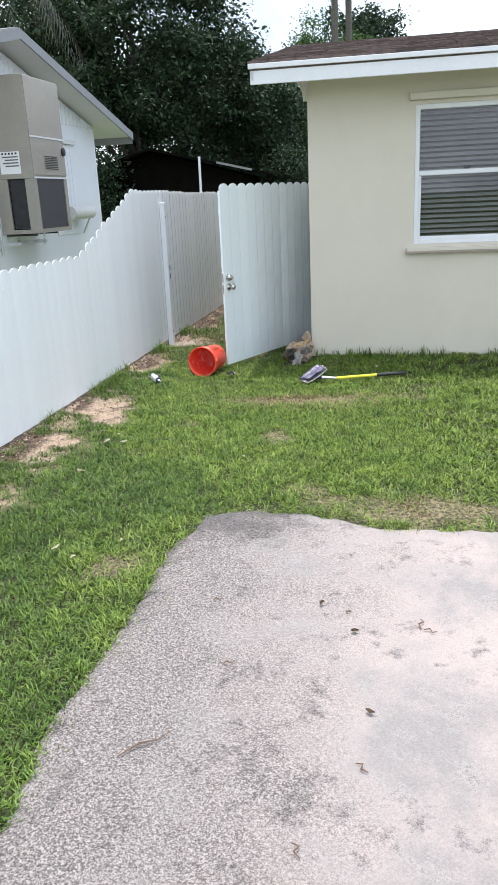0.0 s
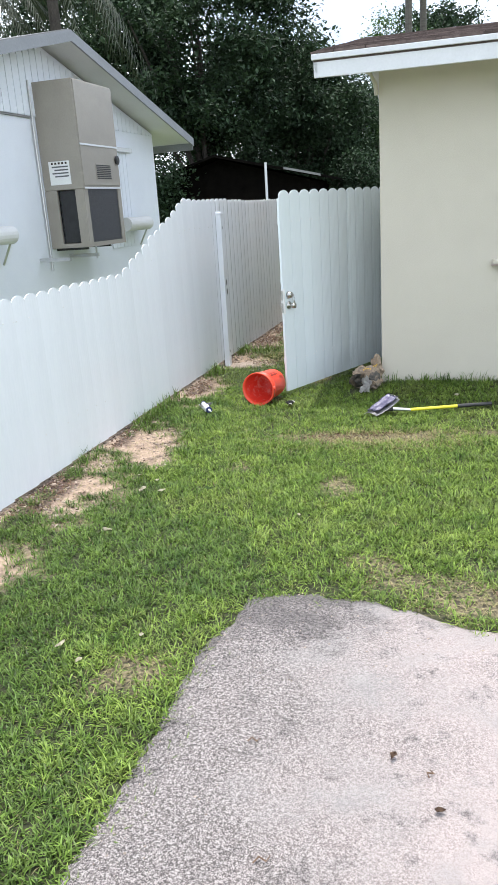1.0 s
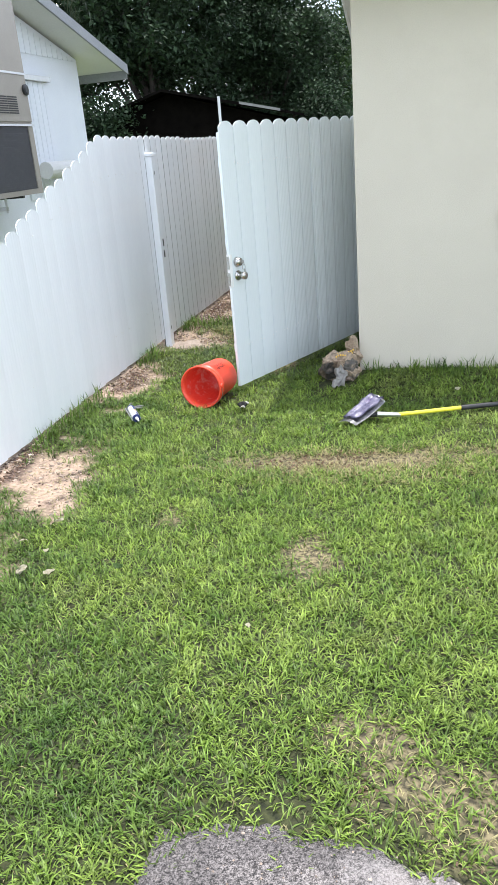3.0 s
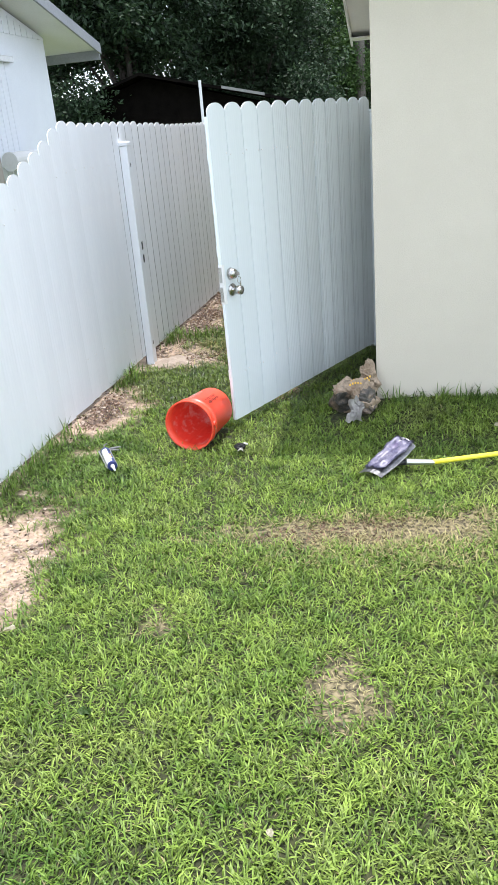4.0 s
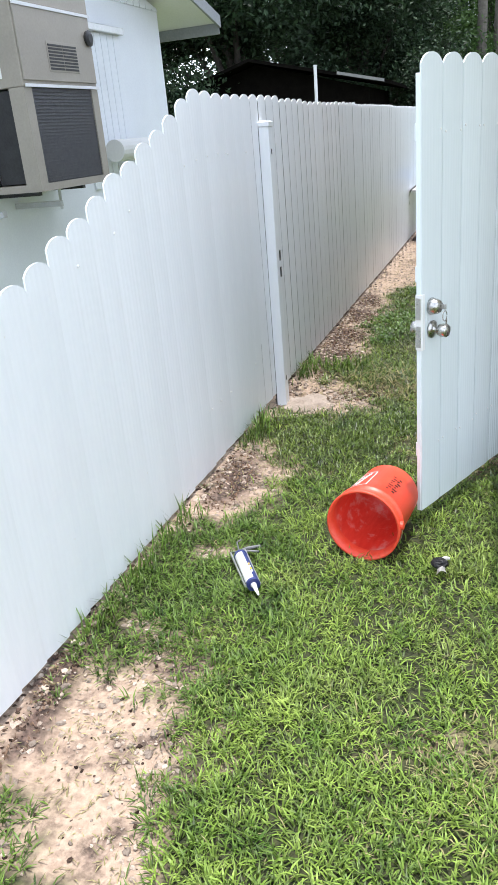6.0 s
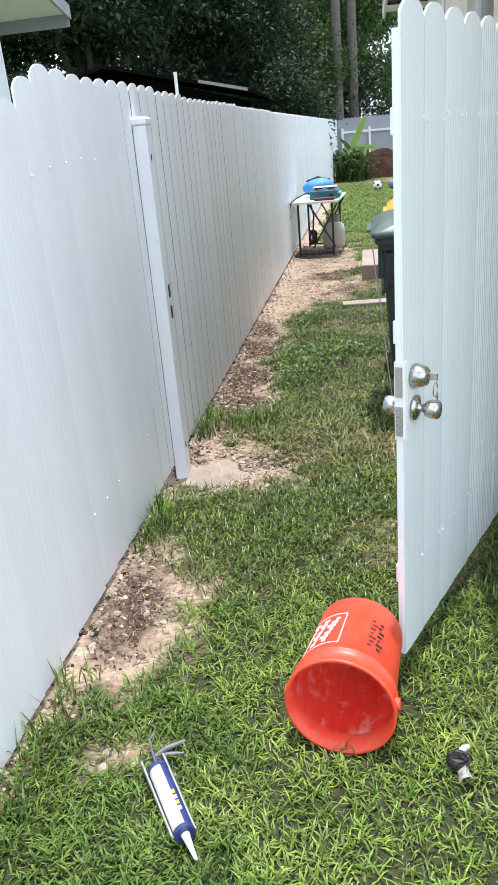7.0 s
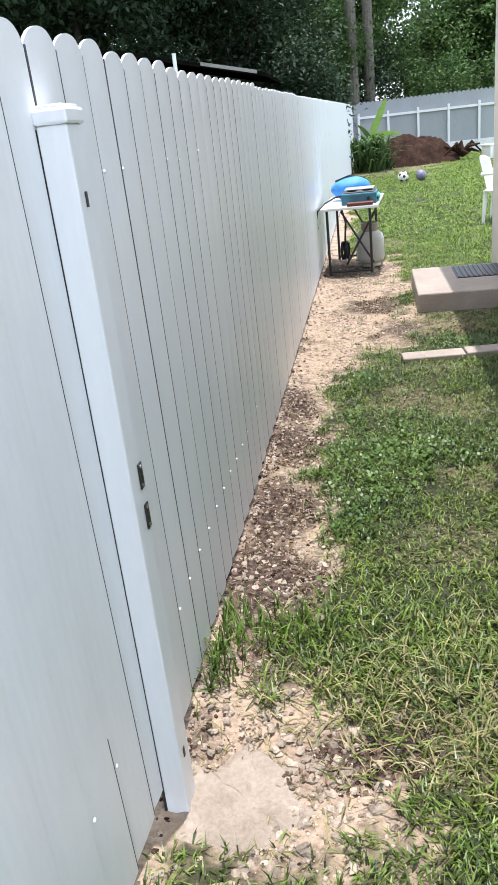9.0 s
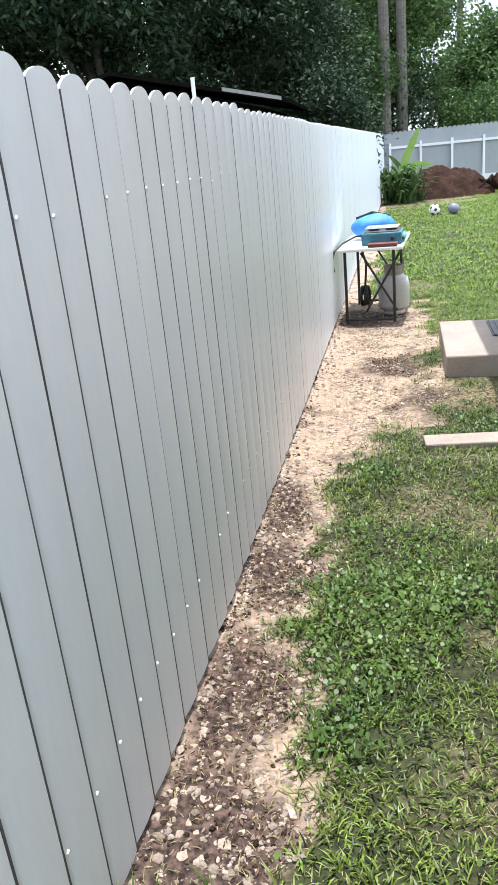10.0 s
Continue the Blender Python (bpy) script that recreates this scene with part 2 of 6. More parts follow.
M_DIRT = surface("brown_soil", (0.016, 0.009, 0.007), (0.05, 0.028, 0.02), 0.95, 0, 4, 40, 1.0, bump_scale=25, spec=0.05, spots=(0.6, 7, (0.10, 0.06, 0.045)))
M_BACKFENCE = surface("grey_white_panel", (0.24, 0.265, 0.285), (0.30, 0.325, 0.35), 0.5, 0, 2, 40, 0.05, stretch=(1, 1, 0.2))
M_GLASS = bpy.data.materials.new("window_glass")
M_GLASS.use_nodes = True
g = M_GLASS.node_tree.nodes["Principled BSDF"]
g.inputs["Transmission Weight"].default_value, g.inputs["Roughness"].default_value, g.inputs["IOR"].default_value = 1.0, 0.02, 1.45
M_BLIND = surface("grey_blind_slat", (0.35, 0.37, 0.395), (0.43, 0.45, 0.475), 0.5, 0, 5, 60, 0.02)
# dimness of the rooms put into the colour of the added window backings
M_DARKROOM = surface("room_dimness", (0.08, 0.08, 0.08), (0.12, 0.12, 0.12), 0.9, 0, 5, 60, 0.0)

# ---- plan ----
FENCE_SLOPE = 0.144
FENCE_DIR = Vector((FENCE_SLOPE, 1, 0)).normalized()
FENCE_YAW = math.degrees(math.atan2(FENCE_DIR.y, FENCE_DIR.x))
BOARD = 0.1444
DRIVE_LEFT = [(-9, -1.4), (-3, -0.75), (0, -0.33), (1.39, -0.085), (1.78, -0.075), (2.04, -0.02), (2.22, 0.0), (2.6, 0.085), (2.85, 0.11), (3.05, 0.135), (3.18, 0.18), (3.32, 0.265), (3.55, 0.275), (9, 0.3)]
DRIVE_FRONT = [(-1, 3.5), (0.27, 3.53), (0.6, 3.55), (0.75, 3.5), (1.0, 3.43), (1.2, 3.3), (1.35, 3.27), (1.8, 3.23), (3, 3.15), (12, 2.9)]


def along(table, v):
    return float(np.interp(v, [a for a, _ in table], [b for _, b in table]))


def fence_x(y):
    return -1.285 + FENCE_SLOPE * (y - 4.86)


def drive_left(y):
    return along(DRIVE_LEFT, y) + 0.035 * flat_noise(0, y, 3.1, 4) + 0.035 * flat_noise(0, y, 11, 9)


def drive_front(x):
    return along(DRIVE_FRONT, x) + 0.035 * flat_noise(x, 0, 3.3, 6) + 0.035 * flat_noise(x, 0, 12, 2)


# bare places in the lawn: centre, radii, strength, kind (0 sand, 1 thin dry grass)
BARE = [(-1.0, 4.92, 0.30, 0.40, 1.0, 0), (-0.89, 5.93, 0.34, 0.47, 1.0, 0), (-1.02, 5.45, 0.14, 0.3, 0.8, 0), (-1.15, 3.75, 0.28, 0.3, 0.9, 0), (-0.70, 7.66, 0.23, 0.50, 1.0, 0),
        (-0.42, 8.86, 0.36, 0.34, 1.0, 0), (0.645, 4.90, 0.13, 0.20, 0.85, 1), (0.95, 5.93, 0.75, 0.14, 0.97, 1), (0.45, 5.94, 0.25, 0.10, 0.8, 1), (0.02, 5.29, 0.08, 0.12, 0.8, 1),
        (0.86, 3.88, 0.17, 0.12, 0.75, 1), (1.02, 3.68, 0.28, 0.12, 0.7, 1), (1.5, 3.48, 0.5, 0.2, 0.85, 1), (0.15, 9.0, 0.35, 0.22, 0.6, 1), (0.25, 8.1, 0.25, 0.2, 0.6, 1), (0.45, 7.9, 0.2, 0.25, 0.7, 1),
        (-0.07, 2.98, 0.13, 0.12, 0.8, 1), (-0.20, 2.88, 0.08, 0.10, 0.7, 1), (-0.75, 2.7, 0.2, 0.2, 0.6, 1), (0.50, 8.98, 0.22, 0.22, 0.95, 1), (0.45, 11.6, 0.2, 0.25, 0.5, 1), (2.4, 31.0, 3.0, 3.5, 1.0, 1),
        (0.35, 10.0, 0.22, 0.2, 0.35, 1), (0.55, 10.55, 0.16, 0.14, 0.5, 1), (0.30, 11.55, 0.2, 0.18, 0.4, 1), (0.75, 11.4, 0.18, 0.2, 0.45, 1), (0.85, 12.1, 0.25, 0.15, 0.4, 1), (0.9, 13.2, 0.5, 0.35, 0.9, 1),
        (1.2, 17.2, 0.35, 0.5, 0.7, 1)]


def bare(x, y):
    """How bare the ground is, and how sandy, at a place."""
    warp = 0.45 * flat_noise(x, y, 2.6, 3) + 0.45 * flat_noise(x, y, 9, 5) + 0.25 * flat_noise(x, y, 30, 8)
    best, sand = 0.0, 0.0
    for cx, cy, rx, ry, s, kind in BARE:
        if abs(x - cx) < 2.2 * rx and abs(y - cy) < 2.2 * ry:
            v = s * min(1.0, max(0.0, (2.1 if kind == 0 else 1.6) * (1.22 + 1.25 * warp - math.hypot((x - cx) / rx, (y - cy) / ry))))
            best = max(best, v)
            if kind == 0:
                sand = max(sand, v)
    d = x - fence_x(y)
    if d < -0.25:
        pass
    elif y > 8.9 and d < 1.7:
        width = along([(8.9, 0.30), (9.9, 0.42), (10.2, 0.44), (10.7, 0.30), (11.15, 0.40), (11.9, 0.30), (12.3, 0.64), (13, 0.95), (13.6, 1.1), (15, 1.15), (16.2, 0.85), (17, 0.3), (30, 0.2)], y)
        v = min(1.0, max(0.0, 4.0 * (1.0 + 0.9 * warp - d / width)))
        best, sand = max(best, v), max(sand, v)
    elif d < 0.5:
        v = min(1.0, max(0.0, 5.0 * (0.75 + warp - d / 0.11)))
        best, sand = max(best, v), max(sand, 0.7 * v)
    return best, sand


HUMUS = [(1.05, 5.93, 0.45, 0.08), (0.645, 4.86, 0.09, 0.12), (-0.42, 9.75, 0.26, 0.45), (-0.34, 10.35, 0.22, 0.35), (-0.25, 11.08, 0.20, 0.30), (-0.2, 11.7, 0.12, 0.3), (-0.12, 8.95, 0.22, 0.14), (0.55, 15.7, 0.5, 0.5), (-0.76, 7.75, 0.14, 0.3), (-1.2, 4.85, 0.12, 0.6), (-1.04, 6.1, 0.09, 0.5), (0.9, 5.92, 0.3, 0.07), (0.6, 14.0, 0.3, 0.3), (0.8, 13.1, 0.3, 0.35)]


def humus(x, y):
    """Dark soil and rotted litter in the bare places."""
    warp = 0.5 * flat_noise(x, y, 4.0, 51) + 0.35 * flat_noise(x, y, 14, 53)
    return max(min(1.0, max(0.0, 2.0 * (1.1 + warp - math.hypot((x - cx) / rx, (y - cy) / ry)))) for cx, cy, rx, ry in HUMUS)


def lift(x, y):
    """Slight unevenness of the ground."""
    hollow = 0.05 * math.exp(-((x + 0.62) ** 2 + (y - 8.87) ** 2) / 0.05) if abs(x + 0.6) < 1 and abs(y - 8.9) < 1 else 0.0
    front = 7.42 - 0.114 * (x - 1.0) - y
    bank = 0.07 * math.exp(-(max(0.0, front) / 0.35) ** 2) if front < 1.5 and 0.4 < x < 5 and y < 7.6 else 0.0
    d = x - (-1.285 + FENCE_SLOPE * (y - 4.86))
    bank_f = 0.032 * math.exp(-(d / 0.13) ** 2) if abs(d) < 0.5 and y < 17 else 0.0
    return bank_f + 0.012 * flat_noise(x, y, 1.3, 2) + 0.006 * flat_noise(x, y, 5, 1) - hollow + bank * min(1.0, (x - 0.4) / 0.5)


# ---- ground: one sheet, fine near the walk, out to the horizon ----
gx = np.concatenate([[-400, -60, -20, -8, -4], np.arange(-2.6, 4.0, 0.05), [4.5, 6, 9, 14, 30, 80, 400]])
gy = np.concatenate([[-400, -60, -12, -4, -1], np.arange(0.0, 18.0, 0.06), np.arange(18.0, 34, 0.4), [36, 42, 60, 120, 500]])
gv, gb, gs, gh, go = [], [], [], [], []
for y in gy:
    for x in gx:
        near = -3 < x < 5 and -1.5 < y < 34
        b, s = bare(x, y) if near else (0.0, 0.0)
        gv.append((x, y, lift(x, y) - 0.012 * s if near else 0.0))
        gb.append(b)
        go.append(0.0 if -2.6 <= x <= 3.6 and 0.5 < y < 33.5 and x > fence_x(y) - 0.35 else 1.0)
        gh.append(humus(x, y) if near else 0.0)
        gs.append(s)
nx, ny = len(gx), len(gy)
ii = (np.arange(ny - 1)[:, None] * nx + np.arange(nx - 1)[None, :]).ravel()
gf = np.stack([ii, ii + 1, ii + nx + 1, ii + nx], 1)

M_GROUND = bpy.data.materials.new("soil_and_sand")
M_GROUND.use_nodes = True
t = M_GROUND.node_tree
co = t.nodes.new("ShaderNodeTexCoord")
at1, at2 = t.nodes.new("ShaderNodeAttribute"), t.nodes.new("ShaderNodeAttribute")
at1.attribute_name, at2.attribute_name = "bare", "sand"
n1, n2, n3 = nd(t, "ShaderNodeTexNoise", Scale=2.2, Detail=6.0), nd(t, "ShaderNodeTexNoise", Scale=45.0, Detail=5.0), nd(t, "ShaderNodeTexNoise", Scale=5.5, Detail=6.0, Roughness=0.7)
for n in (n1, n2, n3):
    t.links.new(co.outputs["Object"], n.inputs["Vector"])


def ramp(tree, src, p0, c0, p1, c1):
    r = tree.nodes.new("ShaderNodeValToRGB")
    r.color_ramp.elements[0].position, r.color_ramp.elements[1].position = p0, p1
    r.color_ramp.elements[0].color, r.color_ramp.elements[1].color = (*c0, 1), (*c1, 1)
    tree.links.new(src, r.inputs["Fac"])
    return r.outputs["Color"]


def blend(tree, fac, a, b):
    m = tree.nodes.new("ShaderNodeMix")
    m.data_type = "RGBA"
    tree.links.new(fac, m.inputs[0])
    tree.links.new(a, m.inputs[6])
    tree.links.new(b, m.inputs[7])
    return m.outputs[2]


# thatch colour darkened for the shade between grass blades
shaded_thatch = ramp(t, n2.outputs["Fac"], 0.3, (0.011, 0.014, 0.004), 0.7, (0.05, 0.056, 0.017))
litter = ramp(t, n2.outputs["Fac"], 0.40, (0.05, 0.04, 0.024), 0.62, (0.27, 0.22, 0.125))
sandy = ramp(t, n2.outputs["Fac"], 0.25, (0.27, 0.19, 0.135), 0.7, (0.47, 0.355, 0.265))
dark = ramp(t, n2.outputs["Fac"], 0.38, (0.022, 0.013, 0.011), 0.66, (0.14, 0.088, 0.068))
where = ramp(t, n3.outputs["Fac"], 0.50, (0, 0, 0), 0.64, (0.85, 0.85, 0.85))
at3 = t.nodes.new("ShaderNodeAttribute")
at3.attribute_name = "humus"
soil = blend(t, at3.outputs["Fac"], blend(t, where, sandy, dark), dark)
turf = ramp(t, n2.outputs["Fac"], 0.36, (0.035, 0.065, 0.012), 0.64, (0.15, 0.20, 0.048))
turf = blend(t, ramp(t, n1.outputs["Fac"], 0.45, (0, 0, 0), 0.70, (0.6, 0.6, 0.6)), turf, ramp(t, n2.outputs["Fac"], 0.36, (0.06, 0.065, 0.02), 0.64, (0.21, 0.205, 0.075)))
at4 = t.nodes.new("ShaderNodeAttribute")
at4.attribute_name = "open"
col = blend(t, at1.outputs["Fac"], blend(t, at4.outputs["Fac"], shaded_thatch, turf), litter)
col = blend(t, at2.outputs["Fac"], col, soil)
bs = t.nodes["Principled BSDF"]
bs.inputs["Roughness"].default_value = 0.95
t.links.new(col, bs.inputs["Base Color"])
bp = nd(t, "ShaderNodeBump", Strength=0.8, Distance=0.02)
t.links.new(n2.outputs["Fac"], bp.inputs["Height"])
t.links.new(bp.outputs["Normal"], bs.inputs["Normal"])
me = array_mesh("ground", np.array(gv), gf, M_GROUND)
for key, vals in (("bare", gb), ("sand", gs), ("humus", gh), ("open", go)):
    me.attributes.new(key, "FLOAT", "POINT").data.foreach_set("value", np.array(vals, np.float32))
tagged(new("ground", me), "mown green lawn soil with bare sandy patches", "ground", kind="structure")

# worn paving: pale pinkish face with fine dark grit, rougher towards the lawn side, dark stains at its edge
M_DRIVE = bpy.data.materials.new("worn_aggregate_paving")
M_DRIVE.use_nodes = True
t = M_DRIVE.node_tree
co = t.nodes.new("ShaderNodeTexCoord")


def drive_noise(scale, detail, rough):
    n = nd(t, "ShaderNodeTexNoise", Scale=scale, Detail=detail, Roughness=rough)
    t.links.new(co.outputs["Object"], n.inputs["Vector"])
    return n.outputs["Fac"]


def drive_math(op, a, b):
    n = t.nodes.new("ShaderNodeMath")
    n.operation = op
    for k, v in enumerate((a, b)):
        if isinstance(v, (int, float)):
            n.inputs[k].default_value = v
        else:
            t.links.new(v, n.inputs[k])
    return n.outputs[0]


def drive_range(src, lo, hi, to_lo=0.0, to_hi=1.0):
    n = nd(t, "ShaderNodeMapRange")
    n.inputs["From Min"].default_value, n.inputs["From Max"].default_value = lo, hi
    n.inputs["To Min"].default_value, n.inputs["To Max"].default_value = to_lo, to_hi
    t.links.new(src, n.inputs["Value"])
    return n.outputs[0]


grain, chip_a, mid, wide, broad = drive_noise(150, 4, 0.7), drive_noise(85, 6, 0.8), drive_noise(9, 6, 0.7), drive_noise(2.1, 6, 0.65), drive_noise(0.8, 4, 0.6)
chip_n = drive_math("ADD", drive_math("MULTIPLY", chip_a, 0.5), drive_math("MULTIPLY", drive_noise(230, 3, 0.7), 0.5))
sep = t.nodes.new("ShaderNodeSeparateXYZ")
t.links.new(co.outputs["Object"], sep.inputs[0])
side_x, end_y = sep.outputs["X"], sep.outputs["Y"]
# rough 1 on the lawn side, 0 where the face is worn smooth
rough_w = drive_range(drive_math("ADD", drive_math("ADD", drive_math("MULTIPLY", side_x, -0.42), drive_math("MULTIPLY", end_y, 0.07)), drive_math("ADD", drive_math("MULTIPLY", wide, 0.9), drive_math("MULTIPLY", broad, 0.6))), 0.42, 0.74)
pale = ramp(t, wide, 0.38, (0.36, 0.335, 0.32), 0.58, (0.55, 0.46, 0.43))
pale = blend(t, drive_range(mid, 0.50, 0.72, 0.0, 0.55), pale, ramp(t, grain, 0.40, (0.44, 0.40, 0.375), 0.60, (0.66, 0.60, 0.57)))
pebble = ramp(t, chip_n, 0.455, (0.08, 0.072, 0.066), 0.54, (0.53, 0.48, 0.455))
face = blend(t, drive_math("MULTIPLY", drive_range(rough_w, 0, 1, 0.10, 0.9), 1.0), pale, pebble)
specks = drive_math("MULTIPLY", drive_range(grain, 0.50, 0.43), drive_range(rough_w, 0, 1, 0.14, 0.70))
face = blend(t, specks, face, ramp(t, mid, 0.3, (0.06, 0.052, 0.05), 0.7, (0.12, 0.105, 0.10)))
stain = ramp(t, chip_n, 0.43, (0.030, 0.028, 0.028), 0.58, (0.26, 0.235, 0.225))
# scattered dirty places
dirt = drive_math("MULTIPLY", drive_range(mid, 0.53, 0.64), drive_range(wide, 0.44, 0.56, 0.0, 0.65))
face = blend(t, dirt, face, stain)
# dark soil worked in along the lawn end and the lawn side
end_w = drive_math("MULTIPLY", drive_range(end_y, 2.95, 3.32), drive_range(side_x, 1.05, 0.62))
rim_at = t.nodes.new("ShaderNodeAttribute")
rim_at.attribute_name = "rim"
side_w = drive_math("MULTIPLY", rim_at.outputs["Fac"], drive_range(end_y, 1.9, 2.7, 0.35, 1.0))
edge_w = drive_math("MAXIMUM", end_w, drive_math("MULTIPLY", side_w, drive_range(side_x, 1.25, 0.8)))
edge_w = drive_range(drive_math("ADD", edge_w, drive_math("ADD", drive_range(mid, 0.36, 0.64, 0.0, 0.75), drive_range(chip_n, 0.42, 0.58, 0.35, 0.0))), 0.85, 1.45, 0.0, 0.9)
face = blend(t, edge_w, face, stain)
bs = t.nodes["Principled BSDF"]
bs.inputs["Roughness"].default_value = 0.92
bs.inputs["Specular IOR Level"].default_value = 0.25
t.links.new(face, bs.inputs["Base Color"])
bp = nd(t, "ShaderNodeBump", Strength=1.0, Distance=0.012)
t.links.new(drive_math("ADD", chip_n, drive_math("MULTIPLY", grain, 0.5)), bp.inputs["Height"])
t.links.new(bp.outputs["Normal"], bs.inputs["Normal"])

# ---- driveway: worn slab, its grass side ragged ----
bm = bmesh.new()
rows, rim = [], []
for r in np.concatenate([np.linspace(0, 0.7, 12), np.linspace(0.72, 1, 46)]):
    row = []
    for s in np.concatenate([np.linspace(0, 0.2, 50), np.linspace(0.22, 1, 20)]):
        y0 = -9 + r * 12.54
        x0 = drive_left(y0)
        x = x0 + s * (9 - x0)
        y = -9 + r * (drive_front(x) + 9)
        edge = min(s * 9, (1 - r) * 12)
        rim.append(math.exp(-edge / 0.13))
        row.append(bm.verts.new((x, y, 0.022 * min(1, edge / 0.05) + lift(x, y) * 0.4 + 0.002)))
    rows.append(row)
for a, b in zip(rows, rows[1:]):
    for i in range(len(a) - 1):
        bm.faces.new((a[i], a[i + 1], b[i + 1], b[i]))
drive = mesh_object("driveway", bm, M_DRIVE, smooth=True)
drive.data.attributes.new("rim", "FLOAT", "POINT").data.foreach_set("value", np.array(rim, np.float32))
tagged(drive, "worn pale grey aggregate driveway with ragged grass edge", "driveway", kind="structure")

# ---- white board fence ----


def board_mesh(name, height, width, material, cols=12, thick=0.006, bow=0.002, ribs=0.0, joint=0.010, lap=0.0085):
    """A bowed board with a domed top and low shoulders, standing on z = 0 in the plane y = 0; its last strip drops into the joint."""
    verts, faces = [], []
    wob = [random.uniform(0.4, 1.0) for _ in range(cols + 1)]
    for side in (0, 1):
        for i in range(cols + 1):
            u = min(1.0, i / (cols - 1)) * 0.955 + (0.045 if i == cols else 0.0)
            e = min(1.0, abs(2 * u / 0.955 - 1) / 0.95)
            top = height - 0.042 * (1 - math.sqrt(max(0.0, 1 - e * e * 0.97)))
            c = 2 * u / 0.955 - 1
            d = (joint if i == cols else -lap * u - bow * (1 - c * c)) + ribs * wob[i] * (1 if i % 2 else -1) + thick * side
            for z in (0, height - 0.07, top):
                verts.append(((u - 0.5) * width * 0.998, d, z))
    n = 3 * (cols + 1)
    for side in (0, 1):
        for i in range(cols):
            for k in (0, 1):
                a = side * n + 3 * i + k
                q = (a, a + 3, a + 4, a + 1)
                faces.append(q if side == 0 else q[::-1])
    for i in range(cols):
        a = 3 * i + 2
        faces.append((a, a + 3, n + a + 3, n + a))
        a = 3 * i
        faces.append((a + 3, a, n + a, n + a + 3))
    for a, flip in ((0, True), (3 * cols, False)):
        for k in (0, 1):
            q = (a + k, n + a + k, n + a + k + 1, a + k + 1)
            faces.append(q[::-1] if flip else q)
    return array_mesh(name, np.array(verts), np.array(faces), material)


def fence_top(y):
    return along([(-20, 1.245), (6.42, 1.245), (6.70, 1.34), (7.26, 1.547), (7.83, 1.753), (7.97, 1.797), (8.6, 1.79), (9.3, 1.785), (10, 1.773), (14, 1.755), (40, 1.755)], y)


fence = thing("fence", pose(0, 0, 0), "long white metal board fence with rounded tops", "fence", kind="structure")
count = 262
y_first = -3.0316
lengths, seams = {}, {}
# added dark strips put the lap shade between boards into colour
M_GAPSHADE = surface("board_gap_shade", (0.03, 0.032, 0.034), (0.13, 0.133, 0.137), 0.7, 0, 3, 30, 0.0, stretch=(1, 1, 0.2))
for i in range(count):
    y = y_first + i * BOARD * FENCE_DIR.y
    if y > 33.4:
        break
    h = round(fence_top(y) * 50) / 50 if 6.3 < y < 8.05 else round(fence_top(y), 2)
    ribbed = y < 8.8
    if (h, ribbed) not in lengths:
        lengths[h, ribbed] = board_mesh("board", h - 0.05, BOARD, M_FENCE, 12, 0.006, 0.002 if ribbed else 0.0048, 0.00025 if ribbed else 0.0, 0.010)
    jig = random.uniform(-0.004, 0.004)
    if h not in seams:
        seams[h] = bpy.data.meshes.new("gap_shade_strip")
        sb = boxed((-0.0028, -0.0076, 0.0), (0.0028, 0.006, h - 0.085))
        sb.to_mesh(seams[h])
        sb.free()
        seams[h].materials.append(M_GAPSHADE)
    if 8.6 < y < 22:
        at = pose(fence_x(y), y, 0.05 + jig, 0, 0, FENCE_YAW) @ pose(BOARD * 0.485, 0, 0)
        piece("gap_shade_strip", seams[h], fence, at)
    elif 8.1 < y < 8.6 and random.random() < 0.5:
        piece("gap_shade_strip", seams[h], fence, pose(fence_x(y), y, 0.05 + jig, 0, 0, FENCE_YAW) @ pose(BOARD * 0.485, 0, 0) @ Matrix.Diagonal((0.5, 1, random.uniform(0.12, 0.35), 1)))
    piece("board", lengths[h, ribbed], fence, pose(fence_x(y), y, 0.05 + jig, 0, random.uniform(-0.15, 0.15), FENCE_YAW + random.uniform(-0.8, 0.8)))
fm = Matrix(((FENCE_DIR.x, -FENCE_DIR.y, 0, 0), (FENCE_DIR.y, FENCE_DIR.x, 0, 0), (0, 0, 1, 0), (0, 0, 0, 1)))


def on_fence(y, z=0.0, out=0.0):
    """A pose on the fence's face: local x along it, local -y out of its face."""
    return pose(fence_x(y), y, z, 0, 0, FENCE_YAW) @ pose(0, -out, 0)


for z, y0, y1 in ((0.34, -3, 33.4), (1.515, 8.1, 33.4), (1.10, -3, 6.4)):
    bm = boxed((0, 0.019, -0.03), ((y1 - y0) / FENCE_DIR.y, 0.05, 0.03))
    part("rail", bm, M_FENCE, fence, "", on_fence(y0, z))
bm = bmesh.new()
screw_v, screw_f = [], []
